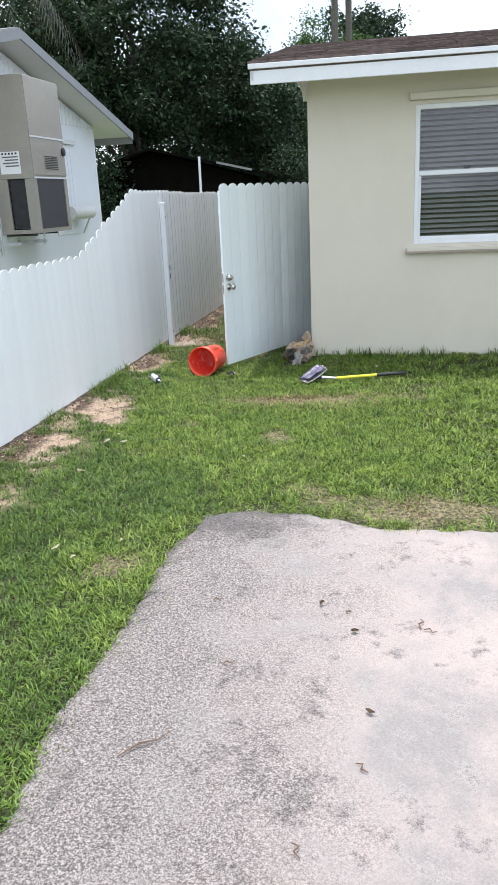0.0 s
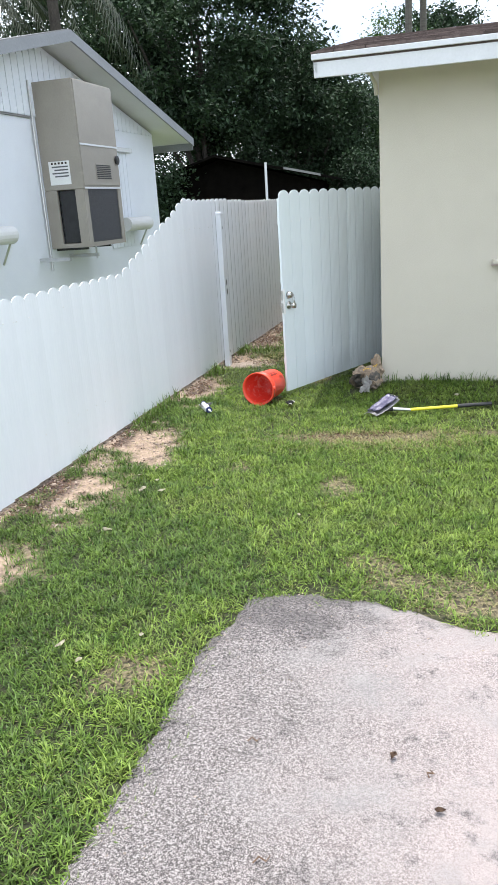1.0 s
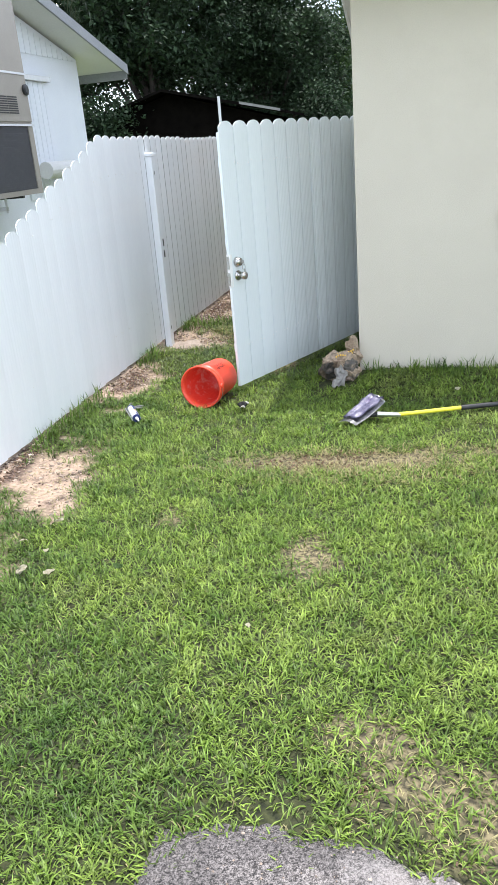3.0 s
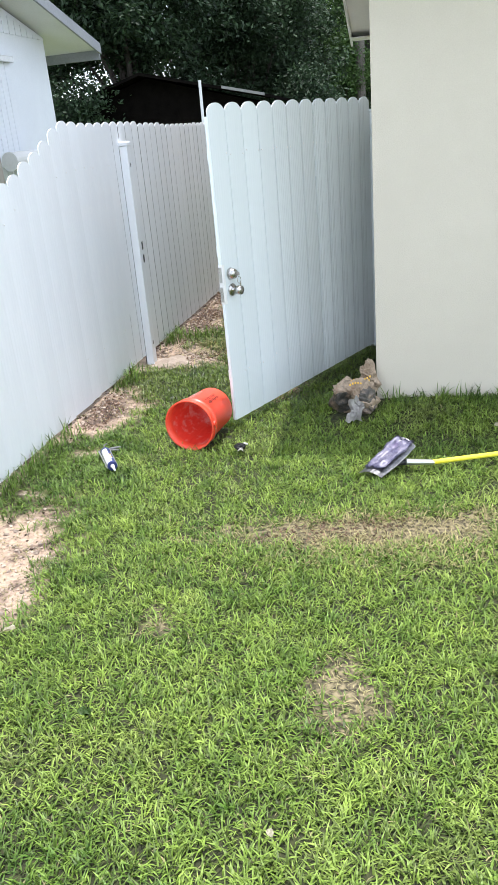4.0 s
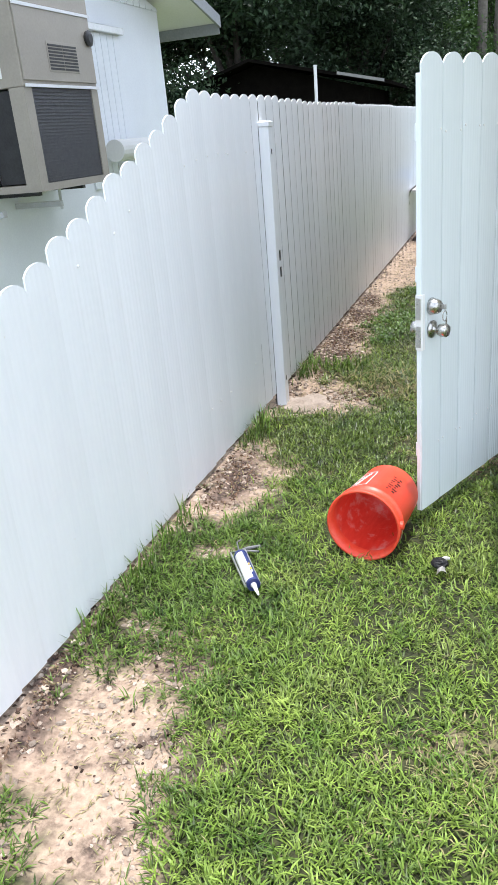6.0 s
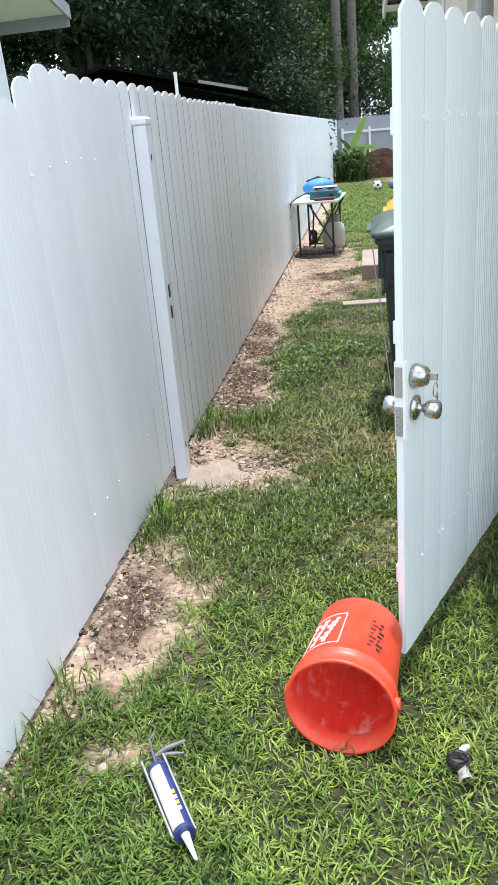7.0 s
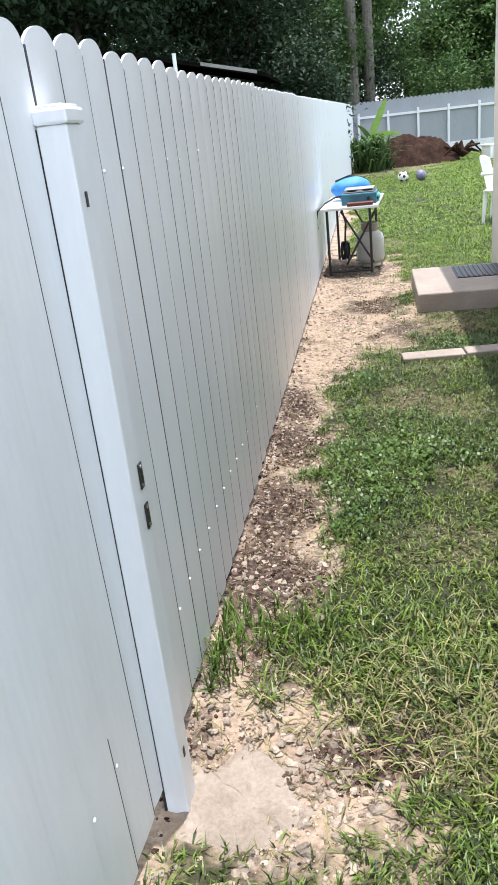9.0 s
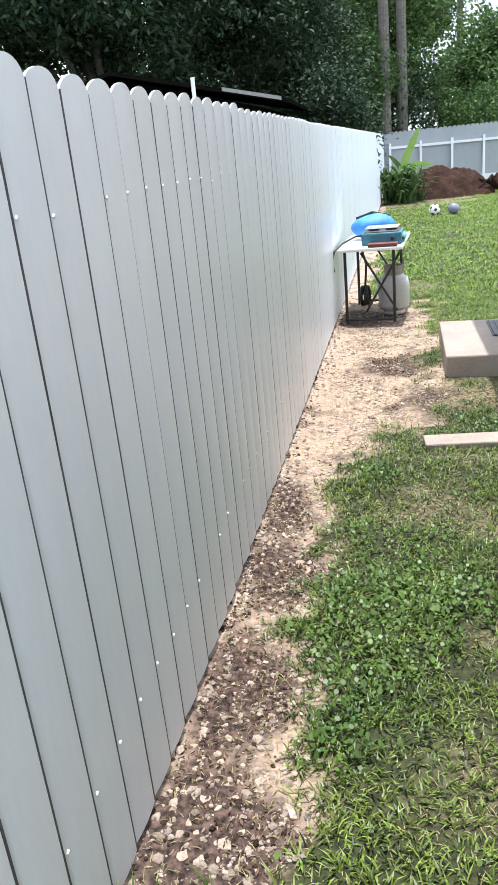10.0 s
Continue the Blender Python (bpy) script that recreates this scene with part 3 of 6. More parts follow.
for i in range(count):
    y = y_first + (i + 0.5) * BOARD * FENCE_DIR.y
    if not 4.5 < y < 13:
        continue
    for z in (0.343, along([(6.4, 1.10), (6.74, 1.236), (7.03, 1.30), (7.48, 1.437), (7.89, 1.515)], y)):
        for s in (-0.018, 0.018):
            if random.random() < (0.25 if y > 7.7 else 0.75):
                continue
            c = on_fence(y, z + random.uniform(-0.012, 0.012)) @ Vector((s + random.uniform(-0.004, 0.004), -0.004, 0))
            o = len(screw_v)
            fwd = on_fence(y).to_3x3() @ Vector((0, -1, 0))
            sx = on_fence(y).to_3x3() @ Vector((1, 0, 0))
            for rad, dep in ((0.0056, 0.0), (0.0038, 0.0045)):
                for k in range(6):
                    a = k * math.pi / 3
                    p = c + fwd * dep + sx * (rad * math.cos(a)) + Vector((0, 0, rad * math.sin(a)))
                    screw_v.append(tuple(p))
            for k in range(6):
                j = (k + 1) % 6
                screw_f.append((o + k, o + j, o + 6 + j, o + 6 + k))
            screw_f.append((o + 6, o + 7, o + 8, o + 9))
            screw_f.append((o + 9, o + 10, o + 11, o + 6))
ob = new("screw_heads", array_mesh("screw_heads", np.array(screw_v), np.array(screw_f), M_PLAINWHITE))
ob.parent = fence
tagged(ob, "small white screw heads", kind="stuff")

# gate latch post, proud of the boards, with a cap and two strikes
post = thing("gate_post", on_fence(8.868, -0.05, 0.036) @ pose(0, 0, 0, 0, 1.3, 0), "white square metal gate post with cap and strikes", "post", kind="structure")
part("shaft", boxed((-0.038, -0.034, 0.0), (0.038, 0.026, 1.672), 0.004), M_FENCE, post)
bm = boxed((-0.045, -0.039, 1.672), (0.045, 0.028, 1.70), 0.005)
box(bm, (-0.040, -0.030, 1.70), (0.040, 0.022, 1.706), None, 0.002)
part("cap", bm, M_FENCE, post)
# black strip stands in for the shade in the gap behind the post
part("post_gap_shade", boxed((-0.0392, 0.0265, 0.02), (0.036, 0.032, 1.667)), M_BLACK, post)
for z in (0.857, 0.955):
    bm = boxed((0.012, -0.0385, z - 0.030), (0.034, -0.0345, z + 0.030), 0.001)
    st = part("strike", bm, M_BLACK, post, "dark strike plate")
    for dz in (-0.022, 0.022):
        part("screw", ball(bmesh.new(), (0.023, -0.0395, z + dz), 0.0055, 1, (1, 0.6, 1)), M_STEEL, st)
for z in (0.20, 1.54):
    part("slot", boxed((-0.012, -0.0365, z - 0.014), (-0.002, -0.0345, z + 0.014)), M_BLACK, post)

# ---- gate, standing open towards the house corner ----
GATE_A, GATE_B = Vector((0.147, 7.262, 0)), Vector((1.112, 8.79, 0))
gd = (GATE_B - GATE_A).normalized()
gate_len = (GATE_B - GATE_A).length
gyaw = math.degrees(math.atan2(gd.y, gd.x))
gate = thing("gate", pose(GATE_A.x, GATE_A.y, 0.045, 0, 0, gyaw), "white metal board gate standing open beside the house", "gate")
gb_me = [board_mesh("board", 1.755, BOARD, M_GATE, 16, 0.006, 0.001, r, 0.003, 0.003) for r in (0.0003, 0.0014, 0.0034)]
nb = int(gate_len / BOARD)
for i in range(nb):
    piece("board", gb_me[0 if i < 4 else 1 if i < 7 else 2], gate, pose((i + 0.5) * gate_len / nb, 0, 0, 0, 0, random.uniform(-0.6, 0.6)) @ Matrix.Diagonal((gate_len / nb / BOARD, 1, 1, 1)))
for z in (0.28, 1.0, 1.50):
    part("rail", boxed((0, 0.0125, z - 0.03), (gate_len, 0.028, z + 0.03), 0.003), M_GATE, gate)
part("stile", boxed((-0.004, 0.004, 0.0), (0.03, 0.020, 1.69), 0.002), M_GATE, gate)
part("stile", boxed((gate_len - 0.03, 0.008, 0.0), (gate_len, 0.045, 1.70), 0.003), M_GATE, gate)
bm = bmesh.new()
for i in range(nb):
    for z in (0.28, 1.50):
        for s in (-0.018, 0.018):
            ball(bm, ((i + 1) * gate_len / nb + s, -0.003, z + random.uniform(-0.01, 0.01)), 0.0055, 1, (1, 0.7, 1))
tagged(part("screw_heads", bm, M_PLAINWHITE, gate), kind="stuff")
lock = part("lock_plate", boxed((-0.006, -0.007, 0.705), (0.016, 0.024, 0.925), 0.003), M_PLAINWHITE, gate, "white edge plate for the locks")
for z in (0.76, 0.87):
    b2 = part("latch_plate", boxed((-0.0085, 0.000, z - 0.042), (-0.0062, 0.020, z + 0.042), 0.001), M_STEEL, lock)
# dead bolt and knob, axis out of the gate's face
bolt = part("deadbolt", lathe([(0.0, 0.0), (0.033, 0.0), (0.034, 0.004), (0.026, 0.034), (0.022, 0.038), (0.0, 0.039)], 28), M_STEEL, gate, "satin nickel deadbolt", pose(0.066, -0.004, 0.868, 90), True)
part("key", boxed((-0.002, -0.008, 0.039), (0.002, 0.012, 0.065), 0.001), M_STEEL, bolt)
knob_profile = [(0.0, 0.0), (0.034, 0.0), (0.035, 0.006), (0.020, 0.012), (0.012, 0.016), (0.012, 0.030), (0.022, 0.034), (0.026, 0.045), (0.025, 0.066), (0.022, 0.070), (0.0, 0.071)]
part("knob", lathe(knob_profile, 28), M_STEEL, gate, "satin nickel door knob", pose(0.070, -0.004, 0.776, 90), True)
part("knob", lathe(knob_profile, 28), M_STEEL, gate, "satin nickel door knob", pose(0.070, 0.010, 0.776, -90), True)
part("key_ring", tubed([(0.068 + 0.016 * math.cos(a), -0.062, 0.834 + 0.020 * math.sin(a)) for a in np.linspace(0, 6.0, 14)], 0.0018, 6), M_STEEL, gate)
part("key", boxed((0.070, -0.066, 0.787), (0.080, -0.063, 0.822), 0.001), M_STEEL, gate)
hpost = thing("hinge_post", pose(1.118, 8.90, 0, 0, 0, -6.5), "white square gate hinge post against the house wall", "post", kind="structure")
part("shaft", boxed((-0.045, -0.045, 0), (0.045, 0.045, 1.70), 0.004), M_GATE, hpost)
part("cap", boxed((-0.050, -0.050, 1.70), (0.050, 0.050, 1.72), 0.006), M_GATE, hpost)
for z in (0.3, 1.5):
    part("hinge", tubed([(-0.055, -0.05, z - 0.05), (-0.055, -0.05, z + 0.05)], 0.012, 10), M_GALV, hpost)

# ---- cream house ----
HOUSE_SIZE = 0.957
HOUSE = pose(1.005, 7.42, 0.053, 0, 0, -6.5) @ Matrix.Diagonal((HOUSE_SIZE, HOUSE_SIZE, HOUSE_SIZE, 1))
W, D, EAVE = 11.5, 7.65, 2.78
RIDGE_B = D / 2
house = thing("house", HOUSE, "cream stucco house with brown shingle roof", "house", kind="structure")
WA, WB, WZ0, WZ1 = 1.045, 2.065, 1.155, 2.455


def wall_with_hole(a0, a1, z0, z1, ha, hb, hz0, hz1, thick, material, name, m):
    """Wall along local x from a0 to a1, face at y = 0, with one opening through it."""
    bm = bmesh.new()
    for lo, hi in (((a0, 0, z0), (ha, thick, z1)), ((hb, 0, z0), (a1, thick, z1)), ((ha, 0, z0), (hb, thick, hz0)), ((ha, 0, hz1), (hb, thick, z1))):
        box(bm, lo, hi)
    bmesh.ops.remove_doubles(bm, verts=bm.verts, dist=0.0005)
    return part(name, bm, material, house, "", m)


wall_with_hole(0, W, -0.1, EAVE + 0.05, WA, WB, WZ0, WZ1, 0.2, M_STUCCO, "wall", pose(0, 0, 0))
# side wall: local x runs back along the passage, face towards the fence
SIDE = pose(0, D, 0, 0, 0, -90)
SWA, SWB, SWZ0, SWZ1 = 2.968, 4.117, 1.512, 2.505
wall_with_hole(0, D - 0.2, -0.1, EAVE + 0.05, SWA, SWB, SWZ0, SWZ1, 0.2, M_STUCCO, "wall", SIDE)
part("wall", boxed((0.2, D - 0.2, -0.1), (W, D, EAVE + 0.05)), M_STUCCO, house)
part("wall", boxed((W - 0.2, 0.2, -0.1), (W, D - 0.2, EAVE + 0.05)), M_STUCCO, house)
bm = rings(bmesh.new(), [[(x, 0.0, EAVE + 0.051), (x, D, EAVE + 0.051), (x, RIDGE_B, 3.57)] for x in (0.0, 0.2)])
part("gable_wall", bm, M_STUCCO, house)
part("ceiling_board", boxed((0.2, 0.2, 2.6), (W - 0.2, D - 0.2, 2.66)), M_SOFFIT, house)
# roof: gable, ridge along the front
OV, RZ, RB = 0.48, 3.69, D / 2
for sgn in (0, 1):
    y0, y1 = (-0.5, RB) if sgn == 0 else (D + 0.5, RB)
    bm = rings(bmesh.new(), [[(x, y0, 2.84), (x, y1, RZ), (x, y1, RZ - 0.06), (x, y0, 2.78)][::(1 if sgn == 0 else -1)] for x in (-OV, W + OV)])
    part("roof", bm, M_SHINGLE, house)
sv, sf = [], []
run = RB + 0.5
courses = 27
slope = math.atan2(RZ - 2.84, run)
for c in range(courses):
    u0 = c / courses * run
    x = -OV - 0.02 - random.uniform(0, 0.2)
    while x < 6.5:
        w = 0.26 + random.uniform(-0.05, 0.06)
        xa, xb = max(x, -OV - 0.02), x + w - 0.008
        ya, yb = -0.5 + u0 - 0.015 + random.uniform(-0.012, 0.012), -0.5 + u0 + run / courses + 0.02
        za, zb = 2.845 + (ya + 0.5) * math.tan(slope), 2.845 + (yb + 0.5) * math.tan(slope)
        h = 0.014 + random.uniform(0, 0.006)
        if xb > xa:
            o = len(sv)
            sv += [(xa, ya, za), (xb, ya, za), (xb, ya, za + h), (xa, ya, za + h), (xa, yb, zb + 0.004), (xb, yb, zb + 0.004)]
            sf += [(o, o + 1, o + 2, o + 3), (o + 3, o + 2, o + 5, o + 4)]
        x += w
ob = new("shingles", array_mesh("shingles", np.array(sv), np.array(sf), M_SHINGLE))
ob.parent = house
tagged(ob, "weathered brown asphalt shingles", kind="stuff")
part("fascia", boxed((-OV, -0.500, 2.665), (W + OV, -0.475, 2.80), 0.004), M_TRIM, house)
part("drip_edge", boxed((-OV - 0.015, -0.522, 2.795), (W + OV, -0.490, 2.838), 0.004), M_TRIM, house)
for x0 in (-OV, W + OV - 0.03):
    for y0, s in ((-0.5, 1), (D + 0.5, -1)):
        bm = rings(bmesh.new(), [[(x, y0, 2.70), (x, y0 + s * run, RZ - 0.14), (x, y0 + s * run, RZ), (x, y0, 2.85)] for x in (x0, x0 + 0.03)])
        part("rake_board", bm, M_TRIM, house)
part("soffit", boxed((-OV + 0.03, -0.474, 2.765), (W + OV, -0.002, 2.778)), M_SOFFIT, house)
part("soffit", boxed((-OV + 0.03, D + 0.002, 2.765), (W + OV, D + 0.474, 2.778)), M_SOFFIT, house)
bm = rings(bmesh.new(), [[(x, -0.47, 2.765), (x, RB, RZ - 0.16), (x, D + 0.47, 2.765), (x, D + 0.47, 2.785), (x, RB, RZ - 0.08), (x, -0.47, 2.785)] for x in (-OV + 0.03, -0.002)])
part("soffit", bm, M_SOFFIT, house)
part("bracket", tubed([(-0.02, -0.01, 2.55), (-0.03, -0.03, 2.64), (-0.07, -0.05, 2.72), (-0.16, -0.06, 2.765)], 0.018, 8), M_STUCCO, house)


def sash_window(name, m, w, h, parent, slats, two_tone=True):
    """Frame, two sashes, panes and blind; local x along the wall, y into it."""
    win = new(name)
    win.parent = parent
    win.matrix_basis = m
    f = 0.045
    bm = bmesh.new()
    for lo, hi in (((0, -0.012, 0), (f, 0.07, h)), ((w - f, -0.012, 0), (w, 0.07, h)), ((f, -0.012, h - f), (w - f, 0.07, h)), ((f, -0.012, 0), (w - f, 0.07, f))):
        box(bm, lo, hi, None, 0.004)
    part("window_frame", bm, M_TRIM, win)
    part("meeting_rail", boxed((f, -0.004, h * 0.52 - 0.022), (w - f, 0.05, h * 0.52 + 0.022), 0.004), M_TRIM, win)
    bm = bmesh.new()
    for x in (f, w - f - 0.022):
        box(bm, (x, 0.004, f), (x + 0.022, 0.05, h * 0.52 - 0.022), None, 0.003)
    box(bm, (f + 0.022, 0.004, f), (w - f - 0.022, 0.05, f + 0.03), None, 0.003)
    part("sash", bm, M_TRIM, win)
    part("lock", boxed((w * 0.46, -0.016, h * 0.52 + 0.022), (w * 0.52, 0.01, h * 0.52 + 0.042), 0.003), M_BLACK, win, "dark sash lock")
    for z0, z1, y in ((f + 0.03, h * 0.52 - 0.022, 0.030), (h * 0.52 + 0.022, h - f, 0.020)):
        p = part("pane", boxed((f, y, z0), (w - f, y + 0.004, z1)), M_GLASS, win)
        p.visible_shadow = False
    me = bpy.data.meshes.new("slat")
    bm = boxed((f + 0.005, -0.022, -0.0015), (w - f - 0.005, 0.022, 0.0015), 0.0)
    bm.to_mesh(me)
    bm.free()
    me.materials.append(M_BLIND)
    for k in range(slats):
        piece("slat", me, win, pose(0, 0.10, f + (k + 0.5) * (h - 2 * f) / slats, 38 + random.uniform(-3, 3), 0, 0))
    return win


sash_window("window", pose(WA, 0.02, WZ0), WB - WA, WZ1 - WZ0, house, 25)
part("sill", boxed((WA - 0.065, -0.055, 1.085), (WB + 0.065, 0.018, 1.125), 0.006), M_STUCCO, house)
part("sill_edge", boxed((WA - 0.075, -0.062, 1.068), (WB + 0.07, 0.01, 1.084), 0.003), M_CONC, house, "weathered grey sill drip")
part("shutter_track", boxed((WA - 0.06, -0.06, 2.492), (WB + 0.06, 0.002, 2.560), 0.01), M_STUCCO, house)
# unseen backing added behind the window
part("room_backing", boxed((0.6, 1.2, 0.4), (3.2, 1.25, 2.6)), M_DARKROOM, house)
# side wall fittings
sash_window("window", SIDE @ pose(SWA, 0.08, SWZ0), SWB - SWA, SWZ1 - SWZ0, house, 0)
part("room_backing", boxed((1.2, 2.6, 1.2), (1.25, 4.6, 2.6)), M_DARKROOM, house)
part("sill", boxed((SWA - 0.04, -0.03, SWZ0 - 0.03), (SWB + 0.04, 0.07, SWZ0 - 0.001), 0.006), M_TRIM, house, "", SIDE)
bm = bmesh.new()
for k in range(9):
    box(bm, (SWA - 0.36 + k * 0.10, -0.02, 1.405 + random.uniform(-0.006, 0.006)), (SWA - 0.275 + k * 0.10, 0.004, 1.432), None, 0.004)
part("broken_ledge", bm, M_CONC, house, "chipped grey ledge below the window", SIDE)
part("conduit", tubed([(SWA - 0.12, -0.025, 1.33), (SWA - 0.12, -0.03, 0.25)], 0.016, 10), M_TRIM, house, "", SIDE)
part("conduit", tubed([(SWA - 0.06, -0.025, 1.30), (SWA - 0.06, -0.03, 0.0)], 0.022, 10), M_TRIM, house, "", SIDE)
part("valve", tubed([(SWA - 0.12, -0.06, 0.25), (SWA - 0.16, -0.08, 0.42), (SWA - 0.14, -0.09, 0.5)], 0.014, 8), M_BLACK, house, "", SIDE)
part("pilaster", boxed((0.0, -0.018, -0.05), (0.78, -0.001, 2.76), 0.006), M_STUCCO, house, "", SIDE)
part("conduit", tubed([(1.57, -0.014, 0.02), (1.57, -0.014, 2.70)], 0.012, 8), M_TRIM, house, "", SIDE)
lampb = part("wall_lamp", boxed((1.48, -0.12, 2.25), (1.58, -0.002, 2.29), 0.006), M_TRIM, house, "small white outdoor lamp", SIDE)
part("lamp_head", lathe([(0.0, 0), (0.035, 0.0), (0.045, -0.06), (0.0, -0.065)], 16), M_TRIM, lampb, "", pose(1.50, -0.11, 2.25))

# ---- neighbour's white house ----
NB = pose(-2.75, 10.1, 0, 0, 0, 81.19)
# local x runs along the wall (away from the camera), local -y faces the fence
nb_house = thing("neighbour_house", NB, "white gabled house with wide grey soffit", "house", kind="structure")
NX0, NX1, NPK = -3.35, 2.80, -0.30
NE = 2.70
npitch = 0.245


def nroof(x):
    return 3.74 - npitch * abs(x - NPK)


bm = rings(bmesh.new(), [[(NX0, y, -0.1), (NX1, y, -0.1), (NX1, y, nroof(NX1) - 0.12), (NPK, y, nroof(NPK) - 0.12), (NX0, y, nroof(NX0) - 0.12)] for y in (0, 9.0)])
part("wall", bm, M_WHITEWALL, nb_house)
for x1 in (NX1 + 0.66, NX0 - 0.62):
    s = 1 if x1 > NPK else -1
    bm = rings(bmesh.new(), [[(NPK, y, nroof(NPK) + 0.0), (x1, y, nroof(x1)), (x1, y, nroof(x1) - 0.05), (NPK, y, nroof(NPK) - 0.05)][::s] for y in (-0.42, 9.2)])
    part("roof", bm, M_GREYROOF, nb_house, "weathered grey roofing")
    bm = rings(bmesh.new(), [[(NPK, y, nroof(NPK) - 0.055), (x1, y, nroof(x1) - 0.055), (x1, y, nroof(x1) - 0.085), (NPK, y, nroof(NPK) - 0.085)][::s] for y in (-0.40, 9.1)])
    part("soffit", bm, M_SOFFIT, nb_house, "pale grey soffit")
    bm = rings(bmesh.new(), [[(NPK, y, nroof(NPK) - 0.012), (x1, y, nroof(x1) - 0.012), (x1, y, nroof(x1) - 0.13), (NPK, y, nroof(NPK) - 0.13)][::s] for y in (-0.445, -0.421)])
    part("rake_board", bm, M_GREYTRIM, nb_house)
    part("fascia", boxed((x1 - 0.012, -0.42, nroof(x1) - 0.19), (x1 + 0.012, 9.2, nroof(x1) - 0.01), 0.003), M_GREYTRIM, nb_house)
# vertical siding in the gable above the belt line
me_s = {}
for k in range(46):
    x = NX0 + 0.02 + k * 0.133
    if x + 0.12 > NX1:
        break
    top = min(nroof(x), nroof(x + 0.12)) - 0.14
    part("siding_board", boxed((x, -0.016, 2.83), (x + 0.122, -0.001, top), 0.003), M_WHITEWALL, nb_house)
for k in range(7):
    x = 1.02 + k * 0.118
    part("shutter_board", boxed((x, -0.02, 1.25), (x + 0.11, -0.001, 2.54), 0.003), M_WHITEWALL, nb_house)
part("shutter_track", boxed((0.95, -0.07, 2.54), (1.86, -0.001, 2.60), 0.006), M_GALV, nb_house)
part("belt_trim", boxed((NX0, -0.022, 2.80), (-0.70, -0.001, 2.825), 0.003), M_GREYROOF, nb_house)
part("conduit", tubed([(-0.68, -0.03, 1.1), (-0.68, -0.03, 3.2)], 0.014, 8), M_GALV, nb_house)
for x0, x1 in ((1.20, 1.98), (-2.6, -1.62)):
    aw = part("awning_roll", tubed([(x0, -0.16, 1.56), (x1 - 0.02, -0.16, 1.56), (x1, -0.16, 1.56)], [0.095, 0.095, 0.06], 18), M_SOFFIT, nb_house, "grey rolled-up awning", None, False)
    part("strut", tubed([(x1 - 0.02, -0.01, 1.25), (x1 - 0.02, -0.15, 1.50)], 0.012, 6), M_GALV, aw)
for x in (-0.9, -0.2):
    part("leg_bracket", boxed((x, -0.40, 1.22), (x + 0.04, -0.001, 1.26)), M_GALV, nb_house)

# wall-mounted air conditioner
ac = thing("air_conditioner", NB @ pose(-0.58, 0, 1.35), "beige wall-mounted air conditioner with dark coil grille", "air conditioner")
AW, AD, AH = 0.97, 0.52, 1.84
part("cabinet", boxed((0, -AD, 0.66), (AW, -0.002, AH), 0.008), M_AC, ac)
part("corner_panel", boxed((0, -AD, 0.0), (0.03, -AD + 0.12, 0.659)), M_AC, ac)
part("corner_panel", boxed((0, -0.16, 0.0), (0.03, -0.002, 0.659)), M_AC, ac)
part("side_panel", boxed((AW - 0.03, -AD, 0.0), (AW, -0.002, 0.659)), M_AC, ac)
part("base_pan", boxed((0.03, -AD, 0.0), (AW - 0.03, -0.002, 0.05)), M_AC, ac)
part("frame_strip", boxed((0.03, -AD, 0.05), (0.09, -AD + 0.03, 0.659)), M_AC, ac)
part("frame_strip", boxed((AW - 0.09, -AD, 0.05), (AW - 0.03, -AD + 0.03, 0.659)), M_AC, ac)
part("base_strip", boxed((0.0, -AD + 0.12, 0.0), (0.03, -0.16, 0.05)), M_AC, ac)
part("top_panel", boxed((0.01, -AD - 0.014, 1.16), (AW - 0.01, -AD - 0.001, AH - 0.012), 0.004), M_AC, ac)
part("control_panel", boxed((0.01, -AD - 0.012, 0.70), (AW - 0.01, -AD - 0.001, 1.14), 0.004), M_AC, ac)
for z in (0.67, 1.15):
    part("seam_trim", boxed((0.0, -AD - 0.02, z - 0.012), (AW, -AD - 0.0145, z + 0.008)), M_TRIM, ac)
coil = part("coil", boxed((0.09, -AD + 0.012, 0.05), (AW - 0.09, -AD + 0.03, 0.655)), M_COIL, ac, "dark finned coil")
for k in range(28):
    part("fin", boxed((0.09, -AD + 0.002, 0.06 + k * 0.0212), (AW - 0.09, -AD + 0.011, 0.063 + k * 0.0212)), M_COIL, coil)
part("fan_opening", boxed((0.04, -AD + 0.13, 0.06), (0.06, -0.17, 0.65)), M_BLACK, ac, "dark side opening")
grille = part("grille", boxed((0.33, -AD - 0.016, 0.76), (0.73, -AD - 0.0125, 0.95), 0.002), M_AC, ac)
for k in range(8):
    for j in range(2):
        part("slot", boxed((0.345 + j * 0.19, -AD - 0.019, 0.772 + k * 0.021), (0.525 + j * 0.19, -AD - 0.0165, 0.785 + k * 0.021)), M_BLACK, grille)
part("disconnect_dial", lathe([(0.0, 0), (0.05, 0), (0.055, 0.02), (0.03, 0.03), (0.0, 0.03)], 20), M_BLACK, ac, "black round dial", pose(AW - 0.06, -AD - 0.013, 1.00, 90))
lab = part("label_plate", boxed((-0.004, -0.37, 0.72), (-0.001, -0.10, 0.98), 0.001), M_PLAINWHITE, ac, "white data label")
for k in range(4):
    part("text_bar", boxed((-0.006, -0.35, 0.91 - k * 0.035), (-0.0045, -0.14 - 0.03 * (k % 2), 0.925 - k * 0.035)), M_COIL, lab)
for k in range(5):
    part("text_bar", boxed((-0.006, -0.34 + 0.045 * k, 0.945), (-0.0045, -0.315 + 0.045 * k, 0.968)), M_INK, lab)
